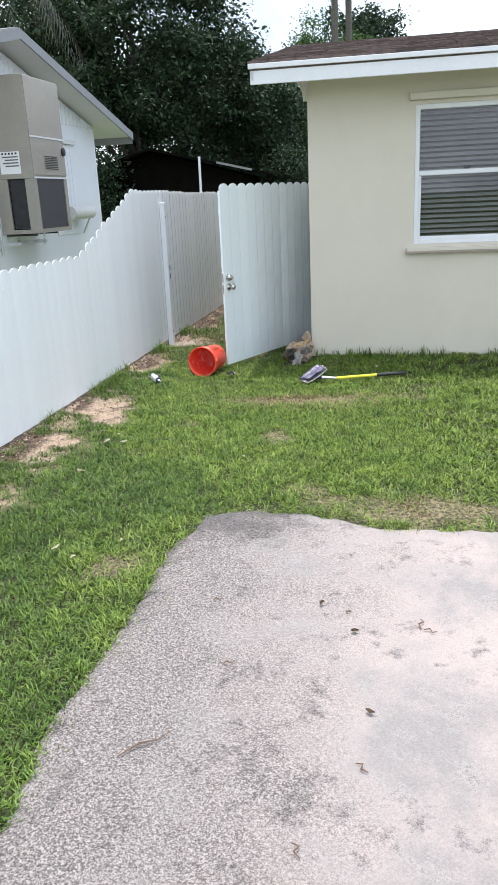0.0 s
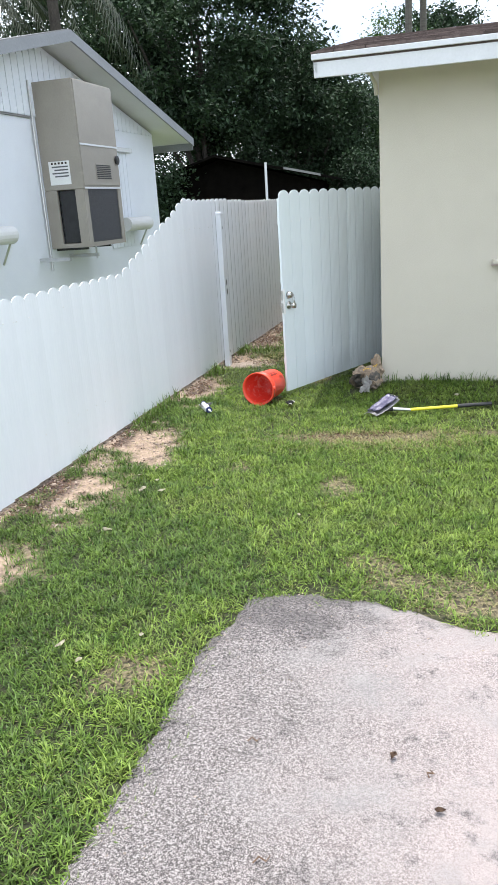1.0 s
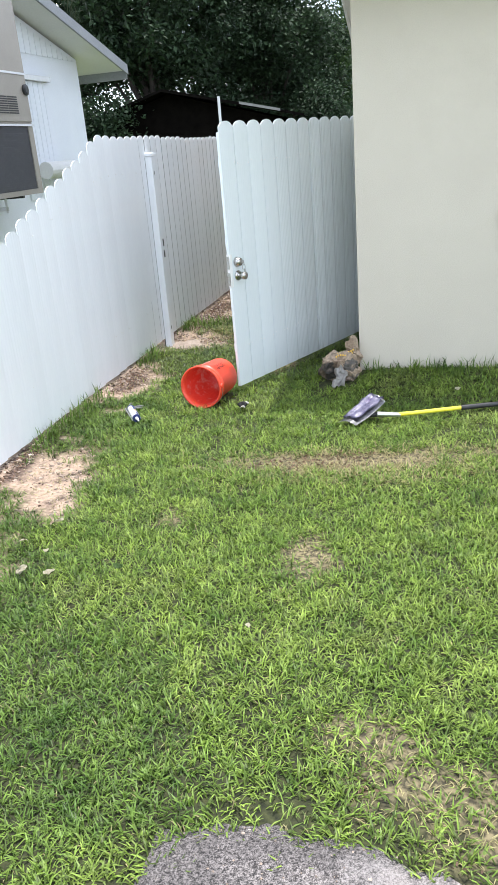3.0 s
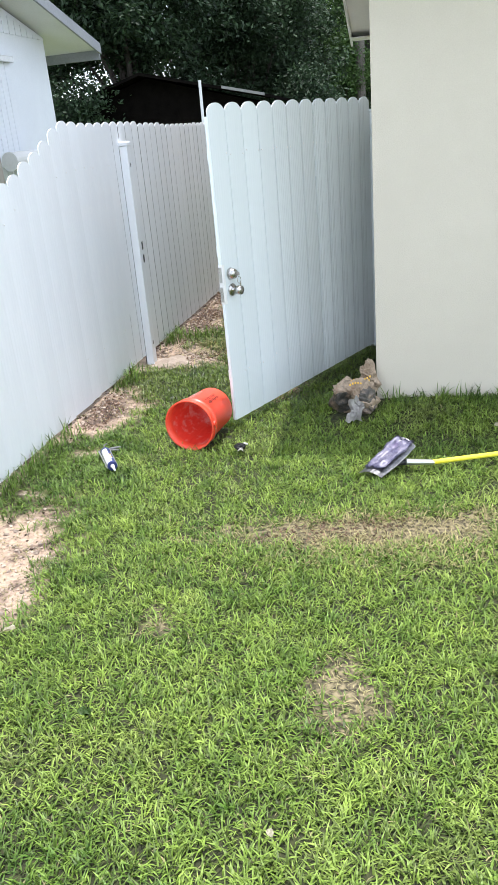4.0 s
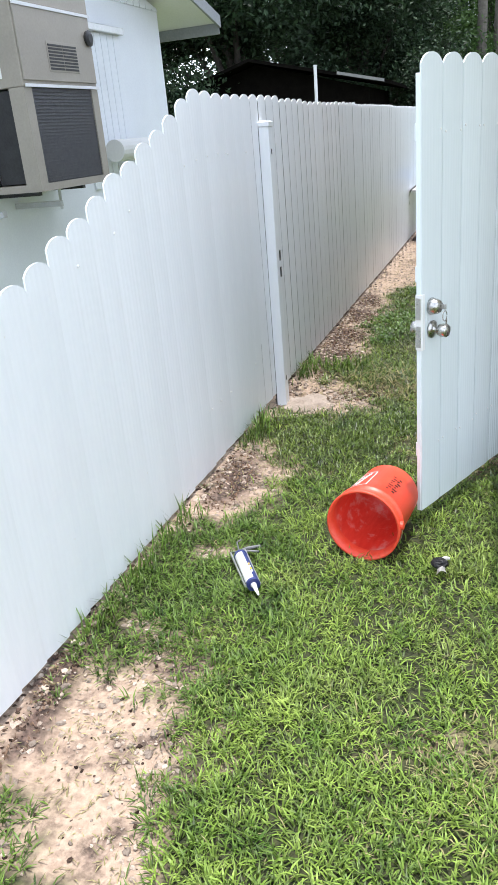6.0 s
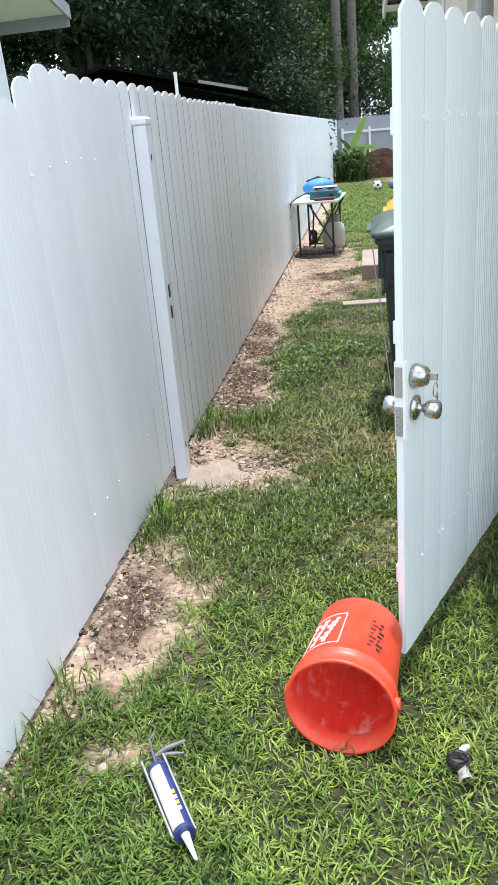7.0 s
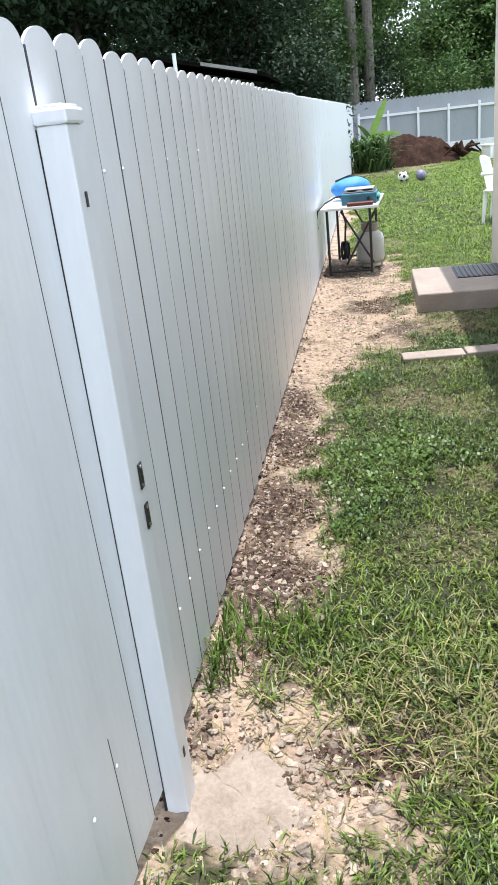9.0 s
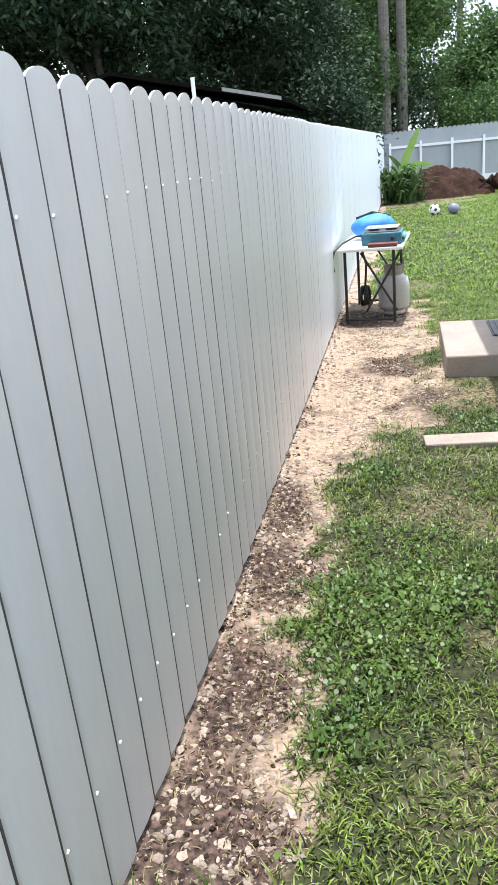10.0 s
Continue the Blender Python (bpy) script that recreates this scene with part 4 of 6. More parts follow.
for x in (0.1, 0.7):
    part("support_bracket", boxed((x, -AD + 0.1, -0.03), (x + 0.04, -0.002, -0.001)), M_BLACK, ac)
part("drain_pipe", tubed([(0.55, -0.3, 0.0), (0.55, -0.3, -0.16)], 0.012, 8), M_TRIM, ac)

# ---- shed behind the fence, tree shade put into its near-black colour ----
shed = thing("shed", pose(-2.87, 24.0, -0.10, 0, 0, -6), "weathered timber shed, its colour darkened for tree shade", "shed", kind="structure")
bm = rings(bmesh.new(), [[(-3.2, y, 0), (2.4, y, 0), (2.4, y, 2.45), (-0.3, y, 3.2), (-3.2, y, 2.35)] for y in (0, 4)])
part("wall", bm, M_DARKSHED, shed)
for x0, z0, x1, z1 in ((-0.3, 3.30, 2.95, 2.52), (-0.3, 3.30, -3.7, 2.32)):
    s = 1 if x1 > x0 else -1
    bm = rings(bmesh.new(), [[(x0, y, z0), (x1, y, z1), (x1, y, z1 - 0.07), (x0, y, z0 - 0.07)][::s] for y in (-0.6, 4.5)])
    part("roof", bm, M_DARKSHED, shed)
bm = rings(bmesh.new(), [[(1.75, y, 2.825), (2.80, y, 2.573), (2.80, y, 2.51), (1.75, y, 2.762)] for y in (-0.63, -0.61)])
part("bargeboard", bm, M_GREYROOF, shed, "pale weathered roof edge")
pole = thing("metal_pole", pose(-1.565, 21.78, 0), "slim white metal pole beyond the fence", "pole")
part("tube", tubed([(0, 0, 0), (0.02, 0, 2.77)], 0.033, 12), M_TRIM, pole)
part("cap", tubed([(0.02, 0, 2.77), (0.02, 0, 2.80)], 0.037, 12), M_TRIM, pole)

# ---- back fence: grey panels framed by white posts and rails, seen from inside ----
bf = thing("back_fence", pose(fence_x(33.4), 33.4, 0, 0, 0, -9), "grey-white panel fence with white rails and posts", "fence", kind="structure")
BAY = 0.92
for k in range(15):
    x0 = k * BAY + 0.19
    part("panel", boxed((x0 - (0.19 if k == 0 else 0.0), 0.048, 0.10), (x0 + BAY, 0.062, 1.74)), M_BACKFENCE, bf)
    part("post", boxed((x0 - 0.035, -0.04, 0), (x0 + 0.035, 0.047, 1.46), 0.004), M_TRIM, bf)
    for z in (0.32, 1.33):
        part("rail", boxed((x0 + 0.035, -0.02, z - 0.035), (x0 + BAY - 0.035, 0.03, z + 0.035)), M_TRIM, bf)
    for j in range(7):
        part("scallop", lathe([(0.0, 0.0), (0.064, 0.0), (0.064, 0.012), (0.0, 0.012)], 10), M_BACKFENCE, bf, "", pose(x0 + 0.066 + j * 0.1314, 0.062, 1.73, 90))
part("base_board", boxed((0, -0.01, 0.0), (14.0, 0.028, 0.28)), M_TRIM, bf)

# ---- trees ----


def leaf_cloud(name, centres, spread, count, size, material, droop=0.35, aspect=0.26):
    """Folded pointed leaves scattered round clump centres."""
    c = centres[rng.integers(0, len(centres), count)]
    p = c + rng.normal(0, 1, (count, 3)) * spread * np.array([1.15, 1.15, 0.75])
    d = rng.normal(0, 1, (count, 3))
    d[:, 2] = d[:, 2] * 0.6 - droop
    d /= np.linalg.norm(d, axis=1)[:, None]
    s = np.cross(d, rng.normal(0, 1, (count, 3)) * 0.5 + np.array([0, 0, 1.0]))
    s /= np.linalg.norm(s, axis=1)[:, None] + 1e-6
    nrm = np.cross(s, d)
    ln = size * rng.uniform(0.6, 1.35, (count, 1))
    v = np.stack([p, p + d * ln * 0.45 + s * ln * aspect + nrm * ln * 0.08, p + d * ln, p + d * ln * 0.45 - s * ln * aspect + nrm * ln * 0.08], 1).reshape(-1, 3)
    i = np.arange(count)[:, None] * 4
    f = np.concatenate([i + np.array([[0, 1, 2]]), i + np.array([[0, 2, 3]])], 0)
    return array_mesh(name, v, f, material)


def make_tree(x, y, h, rx, rz, base, leaves, size, material, label, lean=0.0, clumps=180, spread=0.29, trunk_r=0.22):
    tr = thing("tree", pose(x, y, 0), label, "tree", "trees behind the fences")
    zc = base + rz
    top = Vector((lean, 0, zc))
    bm = tubed([(0, 0, -0.1), (lean * 0.2, 0.05, base * 0.5), (lean * 0.5, 0, base), (lean, 0, zc)], [trunk_r * 1.3, trunk_r, trunk_r * 0.8, trunk_r * 0.4], 10)
    cs = []
    while len(cs) < clumps:
        u = rng.normal(0, 1, 3)
        u /= np.linalg.norm(u)
        r = rng.uniform(0.45, 1.0) ** 0.6
        wob = 0.78 + 0.45 * noise.noise(Vector(u * 1.7 + np.array([x, y, 0])))
        cs.append(np.array([lean, 0, zc]) + u * r * wob * np.array([rx, rx, rz]))
    cs = np.array(cs)
    cs[:, 2] += 0.15 * np.sin(cs[:, 0] * 3)
    for c in cs[:14]:
        a = Vector((lean * 0.5, 0, base * rng.uniform(0.7, 1.1)))
        mid = a.lerp(Vector(c), 0.5) + Vector((0, 0, 0.3))
        tube(bm, [a, mid, Vector(c)], [trunk_r * 0.45, trunk_r * 0.25, 0.02], 6)
    part("trunk", bm, M_BARK, tr)
    crown = new("crown", leaf_cloud("crown", cs, spread, leaves, size, material))
    crown.parent = tr
    return tr


dark_label = "dense dark green broadleaf tree behind the fence"
lit_label = "tall leafy green tree in sunlight"
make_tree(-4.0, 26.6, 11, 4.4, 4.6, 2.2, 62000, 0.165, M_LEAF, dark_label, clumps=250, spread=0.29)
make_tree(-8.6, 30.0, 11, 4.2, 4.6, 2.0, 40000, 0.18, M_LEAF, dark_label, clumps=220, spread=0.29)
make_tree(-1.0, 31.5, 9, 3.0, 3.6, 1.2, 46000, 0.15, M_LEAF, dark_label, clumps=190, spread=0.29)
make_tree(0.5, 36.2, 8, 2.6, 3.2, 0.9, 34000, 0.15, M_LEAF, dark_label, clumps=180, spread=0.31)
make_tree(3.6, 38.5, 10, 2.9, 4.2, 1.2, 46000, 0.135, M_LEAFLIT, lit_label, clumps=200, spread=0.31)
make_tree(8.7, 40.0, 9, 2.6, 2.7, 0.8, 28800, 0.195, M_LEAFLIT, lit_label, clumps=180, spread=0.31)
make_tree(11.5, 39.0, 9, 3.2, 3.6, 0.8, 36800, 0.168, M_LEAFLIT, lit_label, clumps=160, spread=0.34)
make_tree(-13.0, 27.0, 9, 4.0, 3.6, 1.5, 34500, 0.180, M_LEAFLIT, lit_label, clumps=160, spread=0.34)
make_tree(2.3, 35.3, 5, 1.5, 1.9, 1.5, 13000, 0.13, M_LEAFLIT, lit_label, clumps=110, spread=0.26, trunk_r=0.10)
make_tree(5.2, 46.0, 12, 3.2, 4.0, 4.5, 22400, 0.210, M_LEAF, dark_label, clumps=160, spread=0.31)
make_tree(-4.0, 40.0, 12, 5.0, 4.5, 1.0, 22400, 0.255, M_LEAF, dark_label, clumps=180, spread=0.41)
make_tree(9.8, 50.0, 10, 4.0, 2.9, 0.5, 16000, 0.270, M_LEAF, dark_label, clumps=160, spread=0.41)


shrub_label = "low dark green shrub behind the fence"
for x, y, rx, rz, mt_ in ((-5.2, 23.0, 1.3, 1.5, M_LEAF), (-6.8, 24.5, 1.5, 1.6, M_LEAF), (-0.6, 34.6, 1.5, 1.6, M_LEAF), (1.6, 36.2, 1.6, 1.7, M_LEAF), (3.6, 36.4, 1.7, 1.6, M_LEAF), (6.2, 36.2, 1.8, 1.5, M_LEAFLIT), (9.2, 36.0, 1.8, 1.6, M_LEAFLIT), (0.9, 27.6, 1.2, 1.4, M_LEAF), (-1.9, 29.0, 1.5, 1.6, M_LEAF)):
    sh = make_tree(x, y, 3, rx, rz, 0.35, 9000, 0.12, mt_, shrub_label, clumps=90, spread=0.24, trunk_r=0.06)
    sh.name = "shrub"
    tagged(sh, "", "shrub", "shrubs behind the fences")


def palm(x, y, h, fronds, length, label):
    pt = thing("palm_tree", pose(x, y, 0), label, "palm tree", "palms behind the roofs")
    part("trunk", tubed([(0, 0, -0.1), (0.05, 0, h * 0.5), (0, 0, h)], [0.22, 0.15, 0.12], 12), M_PALMTRUNK if x > 0 else M_BARK, pt)
    v, f = [], []
    for k in range(fronds):
        az = 2 * math.pi * k / fronds + random.uniform(-0.2, 0.2)
        rise = random.uniform(-0.5, 0.9)
        prev = None
        steps = 16
        for s in range(steps + 1):
            u = s / steps
            r = length * (u - 0.25 * u * u)
            p = Vector((math.cos(az) * r, math.sin(az) * r, h + rise * length * u * 0.7 - length * 0.95 * u * u))
            if prev is not None:
                d = (p - prev).normalized()
                side = d.cross(Vector((0, 0, 1))).normalized()
                for q in (0.0, 0.5):
                    b = prev.lerp(p, q)
                    for sg in (-1, 1):
                        ln = 0.55 * (1 - u) ** 0.4 * (0.4 + 1.2 * u) * random.uniform(0.8, 1.2)
                        tip = b + side * sg * ln * 0.5 + d * ln * 0.5 - Vector((0, 0, ln * random.uniform(0.4, 0.9)))
                        o = len(v)
                        v += [tuple(b), tuple(b + d * 0.05), tuple(tip)]
                        f.append((o, o + 1, o + 2))
                o = len(v)
                w = 0.025 * (1 - u) + 0.006
                v += [tuple(prev - side * w), tuple(prev + side * w), tuple(p)]
                f.append((o, o + 1, o + 2))
            prev = p
    ob = new("crown", array_mesh("crown", np.array(v), np.array(f), M_PALM))
    ob.parent = pt
    return pt


palm(-6.1, 19.6, 7.4, 26, 3.2, "tall palm with hanging grey-green fronds")
palm(-7.6, 19.2, 6.8, 22, 2.6, "tall palm with hanging grey-green fronds")
palm(3.03, 34.7, 11.5, 20, 1.6, "tall palm with pale trunk rising above the roof")
palm(3.66, 35.4, 11.0, 18, 1.6, "tall palm with pale trunk rising above the roof")
palm(7.3, 44.0, 7.4, 18, 2.0, "palm among the back trees")

# overhead cables far behind, from palm to palm height
for z, dz in ((6.6, -0.5), (6.0, -0.9), (7.4, -0.4)):
    wire = thing("wire", pose(0, 0, 0), "thin black overhead cable", "cable", "overhead cables")
    part("strand", tubed([(3.4 + k * 2.4, 41.4 - k * 0.5, z + dz * k * 0.16 - 0.35 * math.sin(math.pi * k / 8)) for k in range(9)], 0.02, 5), M_BLACK, wire)

# ---- things on the lawn ----
# orange bucket lying on its side; mouth towards the walk
MOUTH, BASE = Vector((-0.087, 6.932, 0.150)), Vector((0.014, 7.266, 0.133))
bz = (MOUTH - BASE).normalized()
bucket = thing("bucket", Matrix.Translation(BASE) @ bz.to_track_quat("Z", "X").to_matrix().to_4x4(), "orange plastic bucket lying on its side in grass", "bucket")
BL = (MOUTH - BASE).length
body = part("body", lathe([(0.0, 0.004), (0.120, 0.0), (0.124, 0.006), (0.137, BL - 0.07), (0.144, BL - 0.068), (0.144, BL - 0.060), (0.139, BL - 0.058), (0.140, BL - 0.012), (0.148, BL - 0.010), (0.148, BL), (0.139, BL), (0.135, BL - 0.06), (0.120, 0.012), (0.0, 0.010)], 48), M_ORANGE, bucket, "", None, True)


M_SMEARED = surface("smeared_orange_plastic", (0.72, 0.035, 0.020), (0.84, 0.07, 0.04), 0.45, 0, 6, 80, 0.05, stretch=(1, 1, 0.25), spots=(0.75, 11, (0.80, 0.50, 0.44)))
part("inner_wall", lathe([(0.1335, BL - 0.062), (0.1185, 0.016), (0.0, 0.014)], 40), M_SMEARED, bucket, "red-orange inside smeared with pale paint", None, True)


def wrap(r_at, z0, z1, a0, a1, steps=8):
    """A thin patch on the bucket's side."""
    bm = bmesh.new()
    vs = []
    for z in (z0, z1):
        vs.append([bm.verts.new((r_at(z) * math.cos(a), r_at(z) * math.sin(a), z)) for a in np.linspace(a0, a1, steps + 1)])
    for i in range(steps):
        bm.faces.new((vs[0][i], vs[0][i + 1], vs[1][i + 1], vs[1][i]))
    return bm


def brad(z):
    return 0.124 + (0.137 - 0.124) * (z / (BL - 0.07)) + 0.0014


UPV = (bucket.matrix_basis.to_3x3().inverted() @ Vector((0, 0, 1)))
A_UP = math.atan2(UPV.y, UPV.x)
LEFTV = (bucket.matrix_basis.to_3x3().inverted() @ Vector((-1, 0.3, 0)))
SG = 1 if math.sin(math.atan2(LEFTV.y, LEFTV.x) - A_UP) > 0 else -1
# outlined square and slanted strokes in white, towards the fence side
for z0, z1, a0, a1 in ((0.10, 0.25, -0.02, 0.0), (0.098, 0.102, -0.02, 1.0), (0.248, 0.252, -0.02, 1.0), (0.10, 0.25, 0.98, 1.0)):
    part("print_frame", wrap(brad, z0, z1, A_UP + SG * (a0 + 0.15), A_UP + SG * (a1 + 0.15)), M_WHITE, body, "white printed square outline")
for k in range(7):
    for j in range(3):
        part("print_stroke", wrap(brad, 0.118 + 0.0175 * k, 0.132 + 0.0175 * k, A_UP + SG * (0.27 + 0.25 * j + 0.028 * k), A_UP + SG * (0.36 + 0.25 * j + 0.028 * k + 0.05 * ((k + j) % 3)), 3), M_WHITE, body, "white printed strokes")
for k in range(7):
    for j in range(2):
        part("print_bar", wrap(brad, 0.105 + 0.020 * k, 0.112 + 0.004 * ((k * 3 + j) % 3) + 0.020 * k, A_UP - SG * (0.42 + 0.17 * j + 0.03 * ((k + j) % 2)), A_UP - SG * (0.50 + 0.17 * j + 0.04 * ((k * 2 + j) % 3)), 3), M_INK, body, "black printed marks")
for s in (-1, 1):
    part("handle_ear", lathe([(0.0, 0), (0.018, 0), (0.016, 0.012), (0.0, 0.013)], 14), M_ORANGE, bucket, "", Matrix.Translation((0.1405 * math.cos(A_UP + s * 1.5), 0.1405 * math.sin(A_UP + s * 1.5), BL - 0.035)) @ Vector((math.cos(A_UP + s * 1.5), math.sin(A_UP + s * 1.5), 0)).to_track_quat("Z", "Y").to_matrix().to_4x4())
part("handle", tubed([(0.146 * math.cos(A_UP + math.pi + a), 0.146 * math.sin(A_UP + math.pi + a), BL - 0.035 - 0.05 * math.cos(a)) for a in np.linspace(-1.6, 1.6, 18)], 0.0025, 6), M_GALV, bucket)

M_CORD = surface("pale_cord", (0.42, 0.33, 0.29), (0.55, 0.45, 0.40), 0.7, 0, 20, 90, 0.05)
# wheeled bins against the house


def wheelie_bin(m, lid_material, label):
    """Front faces local -x; width along y."""
    b = thing("wheeled_bin", m, label, "bin", "bins by the house")
    def ring(x0, x1, y0, y1, z, r=0.05):
        pts = []
        for cx, cy, a0 in ((x1 - r, y1 - r, 0), (x0 + r, y1 - r, 90), (x0 + r, y0 + r, 180), (x1 - r, y0 + r, 270)):
            for a in (0, 15, 30, 45, 60, 75, 90):
                pts.append((cx + r * math.cos(radians(a0 + a)), cy + r * math.sin(radians(a0 + a)), z))
        return pts
    bm = rings(bmesh.new(), [ring(0.09, 0.62, -0.24, 0.24, 0.02), ring(0.085, 0.63, -0.25, 0.25, 0.06), ring(0.03, 0.72, -0.315, 0.315, 0.86), ring(0.028, 0.722, -0.317, 0.317, 0.94), ring(0.005, 0.735, -0.335, 0.335, 0.95), ring(0.0, 0.74, -0.34, 0.34, 1.00)])
    body = part("body", bm, M_BIN, b)
    part("rim", rings(bmesh.new(), [ring(-0.012, 0.75, -0.352, 0.352, 0.985), ring(-0.012, 0.75, -0.352, 0.352, 1.012)]), M_BIN, b)
    bm = rings(bmesh.new(), [ring(-0.03, 0.76, -0.36, 0.36, 1.014), ring(-0.03, 0.76, -0.36, 0.36, 1.036), ring(-0.022, 0.757, -0.354, 0.354, 1.044, 0.055), ring(0.01, 0.745, -0.335, 0.335, 1.066, 0.07), ring(0.05, 0.725, -0.305, 0.305, 1.084, 0.08), ring(0.11, 0.69, -0.265, 0.265, 1.097, 0.09), ring(0.19, 0.64, -0.21, 0.21, 1.1015, 0.10)])
    lid = part("lid", bm, lid_material, b, "domed plastic lid", None, True)
    part("lid_grip", boxed((-0.055, -0.13, 1.016), (-0.025, 0.13, 1.034), 0.006), lid_material, lid)
    part("lid_recess", rings(bmesh.new(), [ring(0.20, 0.60, -0.20, 0.20, 1.1015, 0.06), ring(0.22, 0.58, -0.18, 0.18, 1.108, 0.06)]), lid_material, lid)
    for k in range(7):
        part("grip_rib", boxed((0.004, -0.27 + k * 0.09, 0.80), (0.045, -0.258 + k * 0.09, 0.95), 0.002), M_BIN, body)
    part("catch_bar", tubed([(0.03, -0.22, 0.72), (0.03, 0.22, 0.72)], 0.012, 8), M_BIN, body)
    # proud black block stands in for the shaded grip recess
    part("pocket_shade", boxed((0.045, -0.3215, 0.77), (0.125, -0.30, 0.93), 0.006), M_BLACK, body, "black block for the shade in the grip pocket")
    part("handle", tubed([(0.74, -0.28, 0.97), (0.81, -0.28, 0.98), (0.81, 0.28, 0.98), (0.74, 0.28, 0.97)], 0.017, 8), M_BIN, b)
    for s in (-1, 1):
        w = part("wheel", lathe([(0.0, -0.03), (0.11, -0.03), (0.125, -0.02), (0.125, 0.02), (0.11, 0.03), (0.0, 0.03)], 24), M_BLACK, b, "black rubber wheel", pose(0.66, s * 0.26, 0.125, 90))
    part("axle", tubed([(0.66, -0.27, 0.125), (0.66, 0.27, 0.125)], 0.012, 8), M_GALV, b)
    return b


BIN1 = pose(0.445, 9.58, 0, 0, 0, -9)
bin1 = wheelie_bin(BIN1, M_LID, "dark green wheeled refuse bin on the grass")
BIN2 = pose(0.67, 10.40, 0, 0, 0, -9)
bin2 = wheelie_bin(BIN2, M_YELLOW, "green wheeled bin with yellow lid")


def lettering(text, size, m, material, parent):
    cu = bpy.data.curves.new("lettering", "FONT")
    cu.body, cu.size, cu.extrude = text, size, 0.0006
    cu.align_x = "LEFT"
    tmp = bpy.data.objects.new("lettering", cu)
    me = bpy.data.meshes.new_from_object(tmp)
    bpy.data.objects.remove(tmp)
    me.materials.append(material)
    ob = new("lettering", me)
    ob.parent = parent
    ob.matrix_basis = m
    return ob


cord = thing("cord", BIN1, "thin pale cord hanging down the front of the bin", "cord")
part("strand", tubed([(-0.034, 0.33, 1.00), (-0.030, 0.27, 0.90), (-0.012, 0.19, 0.74), (0.016, 0.05, 0.55), (0.040, -0.08, 0.33), (0.066, -0.17, 0.12), (0.05, -0.24, 0.03)], 0.0035, 6), M_CORD, cord)
body1 = next(o for o in bin1.children if o.name.startswith("body"))
lettering("PROPERTY", 0.037, pose(0.150, -0.3030, 0.690, 90 + 4.6), M_PLAINWHITE, body1)
lettering("OF HO", 0.037, pose(0.205, -0.2994, 0.645, 90 + 4.6), M_PLAINWHITE, body1)

# black cordless tool lying on the green lid
tool = thing("cordless_tool", BIN1 @ pose(0.25, -0.16, 1.100, 0, 0, -14), "black cordless power tool lying on a bin lid", "power tool")
part("barrel", tubed([(0, 0, 0.045), (0.05, 0, 0.05), (0.17, 0, 0.055), (0.20, 0, 0.055)], [0.034, 0.030, 0.028, 0.035], 14), M_BLACK, tool, "", None, True)
part("chuck", lathe([(0.0, -0.012), (0.040, -0.012), (0.046, 0.0), (0.046, 0.035), (0.036, 0.052), (0.0, 0.055)], 18), M_BLACK, tool, "", pose(0.0, 0, 0.048, 0, -90, 0))
part("motor_housing", boxed((0.19, -0.045, 0.01), (0.36, 0.045, 0.105), 0.014), M_BLACK, tool)
part("grip", tubed([(0.30, 0, 0.05), (0.36, -0.09, 0.035), (0.38, -0.13, 0.03)], [0.026, 0.022, 0.024], 10), M_BLACK, tool)
part("battery", boxed((0.335, -0.20, 0.0), (0.43, -0.125, 0.06), 0.008), M_BLACK, tool)

# bag slumped against the house corner
M_BAG = surface("printed_paper_bag", (0.22, 0.16, 0.105), (0.42, 0.33, 0.24), 0.6, 0, 9, 60, 0.3, spots=(0.95, 10, (0.04, 0.038, 0.03)))
M_BAGIN = surface("grey_bag_lining", (0.34, 0.325, 0.315), (0.58, 0.56, 0.53), 0.55, 0, 9, 50, 0.2)
M_GOLD = surface("yellow_print", (0.62, 0.36, 0.03), (0.72, 0.46, 0.06), 0.5, 0, 20, 90, 0.05)


def crumple(nu, nv, fn, thick=0.004, seed=1.0, amp=0.03, freq=7.0):
    """A folded sheet; fn gives the smooth form over u, v."""
    bm = bmesh.new()
    grid = []
    for i in range(nu + 1):
        row = []
        for j in range(nv + 1):
            p = Vector(fn(i / nu, j / nv))
            n = noise.noise_vector(p * freq + Vector((seed, seed, seed))) * amp + noise.noise_vector(p * freq * 3 + Vector((seed, 0, 2))) * amp * 0.35
            p = p + n
            p.z = max(p.z, 0.004)
            row.append(bm.verts.new(p))
        grid.append(row)
    for i in range(nu):
        for j in range(nv):
            bm.faces.new((grid[i][j], grid[i + 1][j], grid[i + 1][j + 1], grid[i][j + 1]))
    bmesh.ops.solidify(bm, geom=bm.faces[:], thickness=thick)
    return bm


bag = thing("bag", pose(0.865, 7.285, 0.045, 0, 0, -25) @ Matrix.Diagonal((0.85, 0.85, 0.9, 1)), "crumpled tan paper bag slumped at the house corner", "bag")


def lump(c, r, squash, seed, amp):
    """A crushed paper form: sharp creases at two scales."""
    bm = ball(bmesh.new(), (0, 0, 0), r, 5, squash)
    for v in bm.verts:
        p = v.co.copy()
        q = p * 9 + Vector((seed, 0, seed))
        crease = abs(noise.noise(q)) + 0.6 * abs(noise.noise(q * 2.1 + Vector((3, 1, 0)))) + 0.35 * abs(noise.noise(q * 4.5))
        v.co = p * (1 + 0.35 * noise.noise(p * 5 + Vector((0, seed, 0)))) + p.normalized() * (0.42 - crease) * amp + Vector(c)
        v.co.z = max(0.0, v.co.z)
    return bm


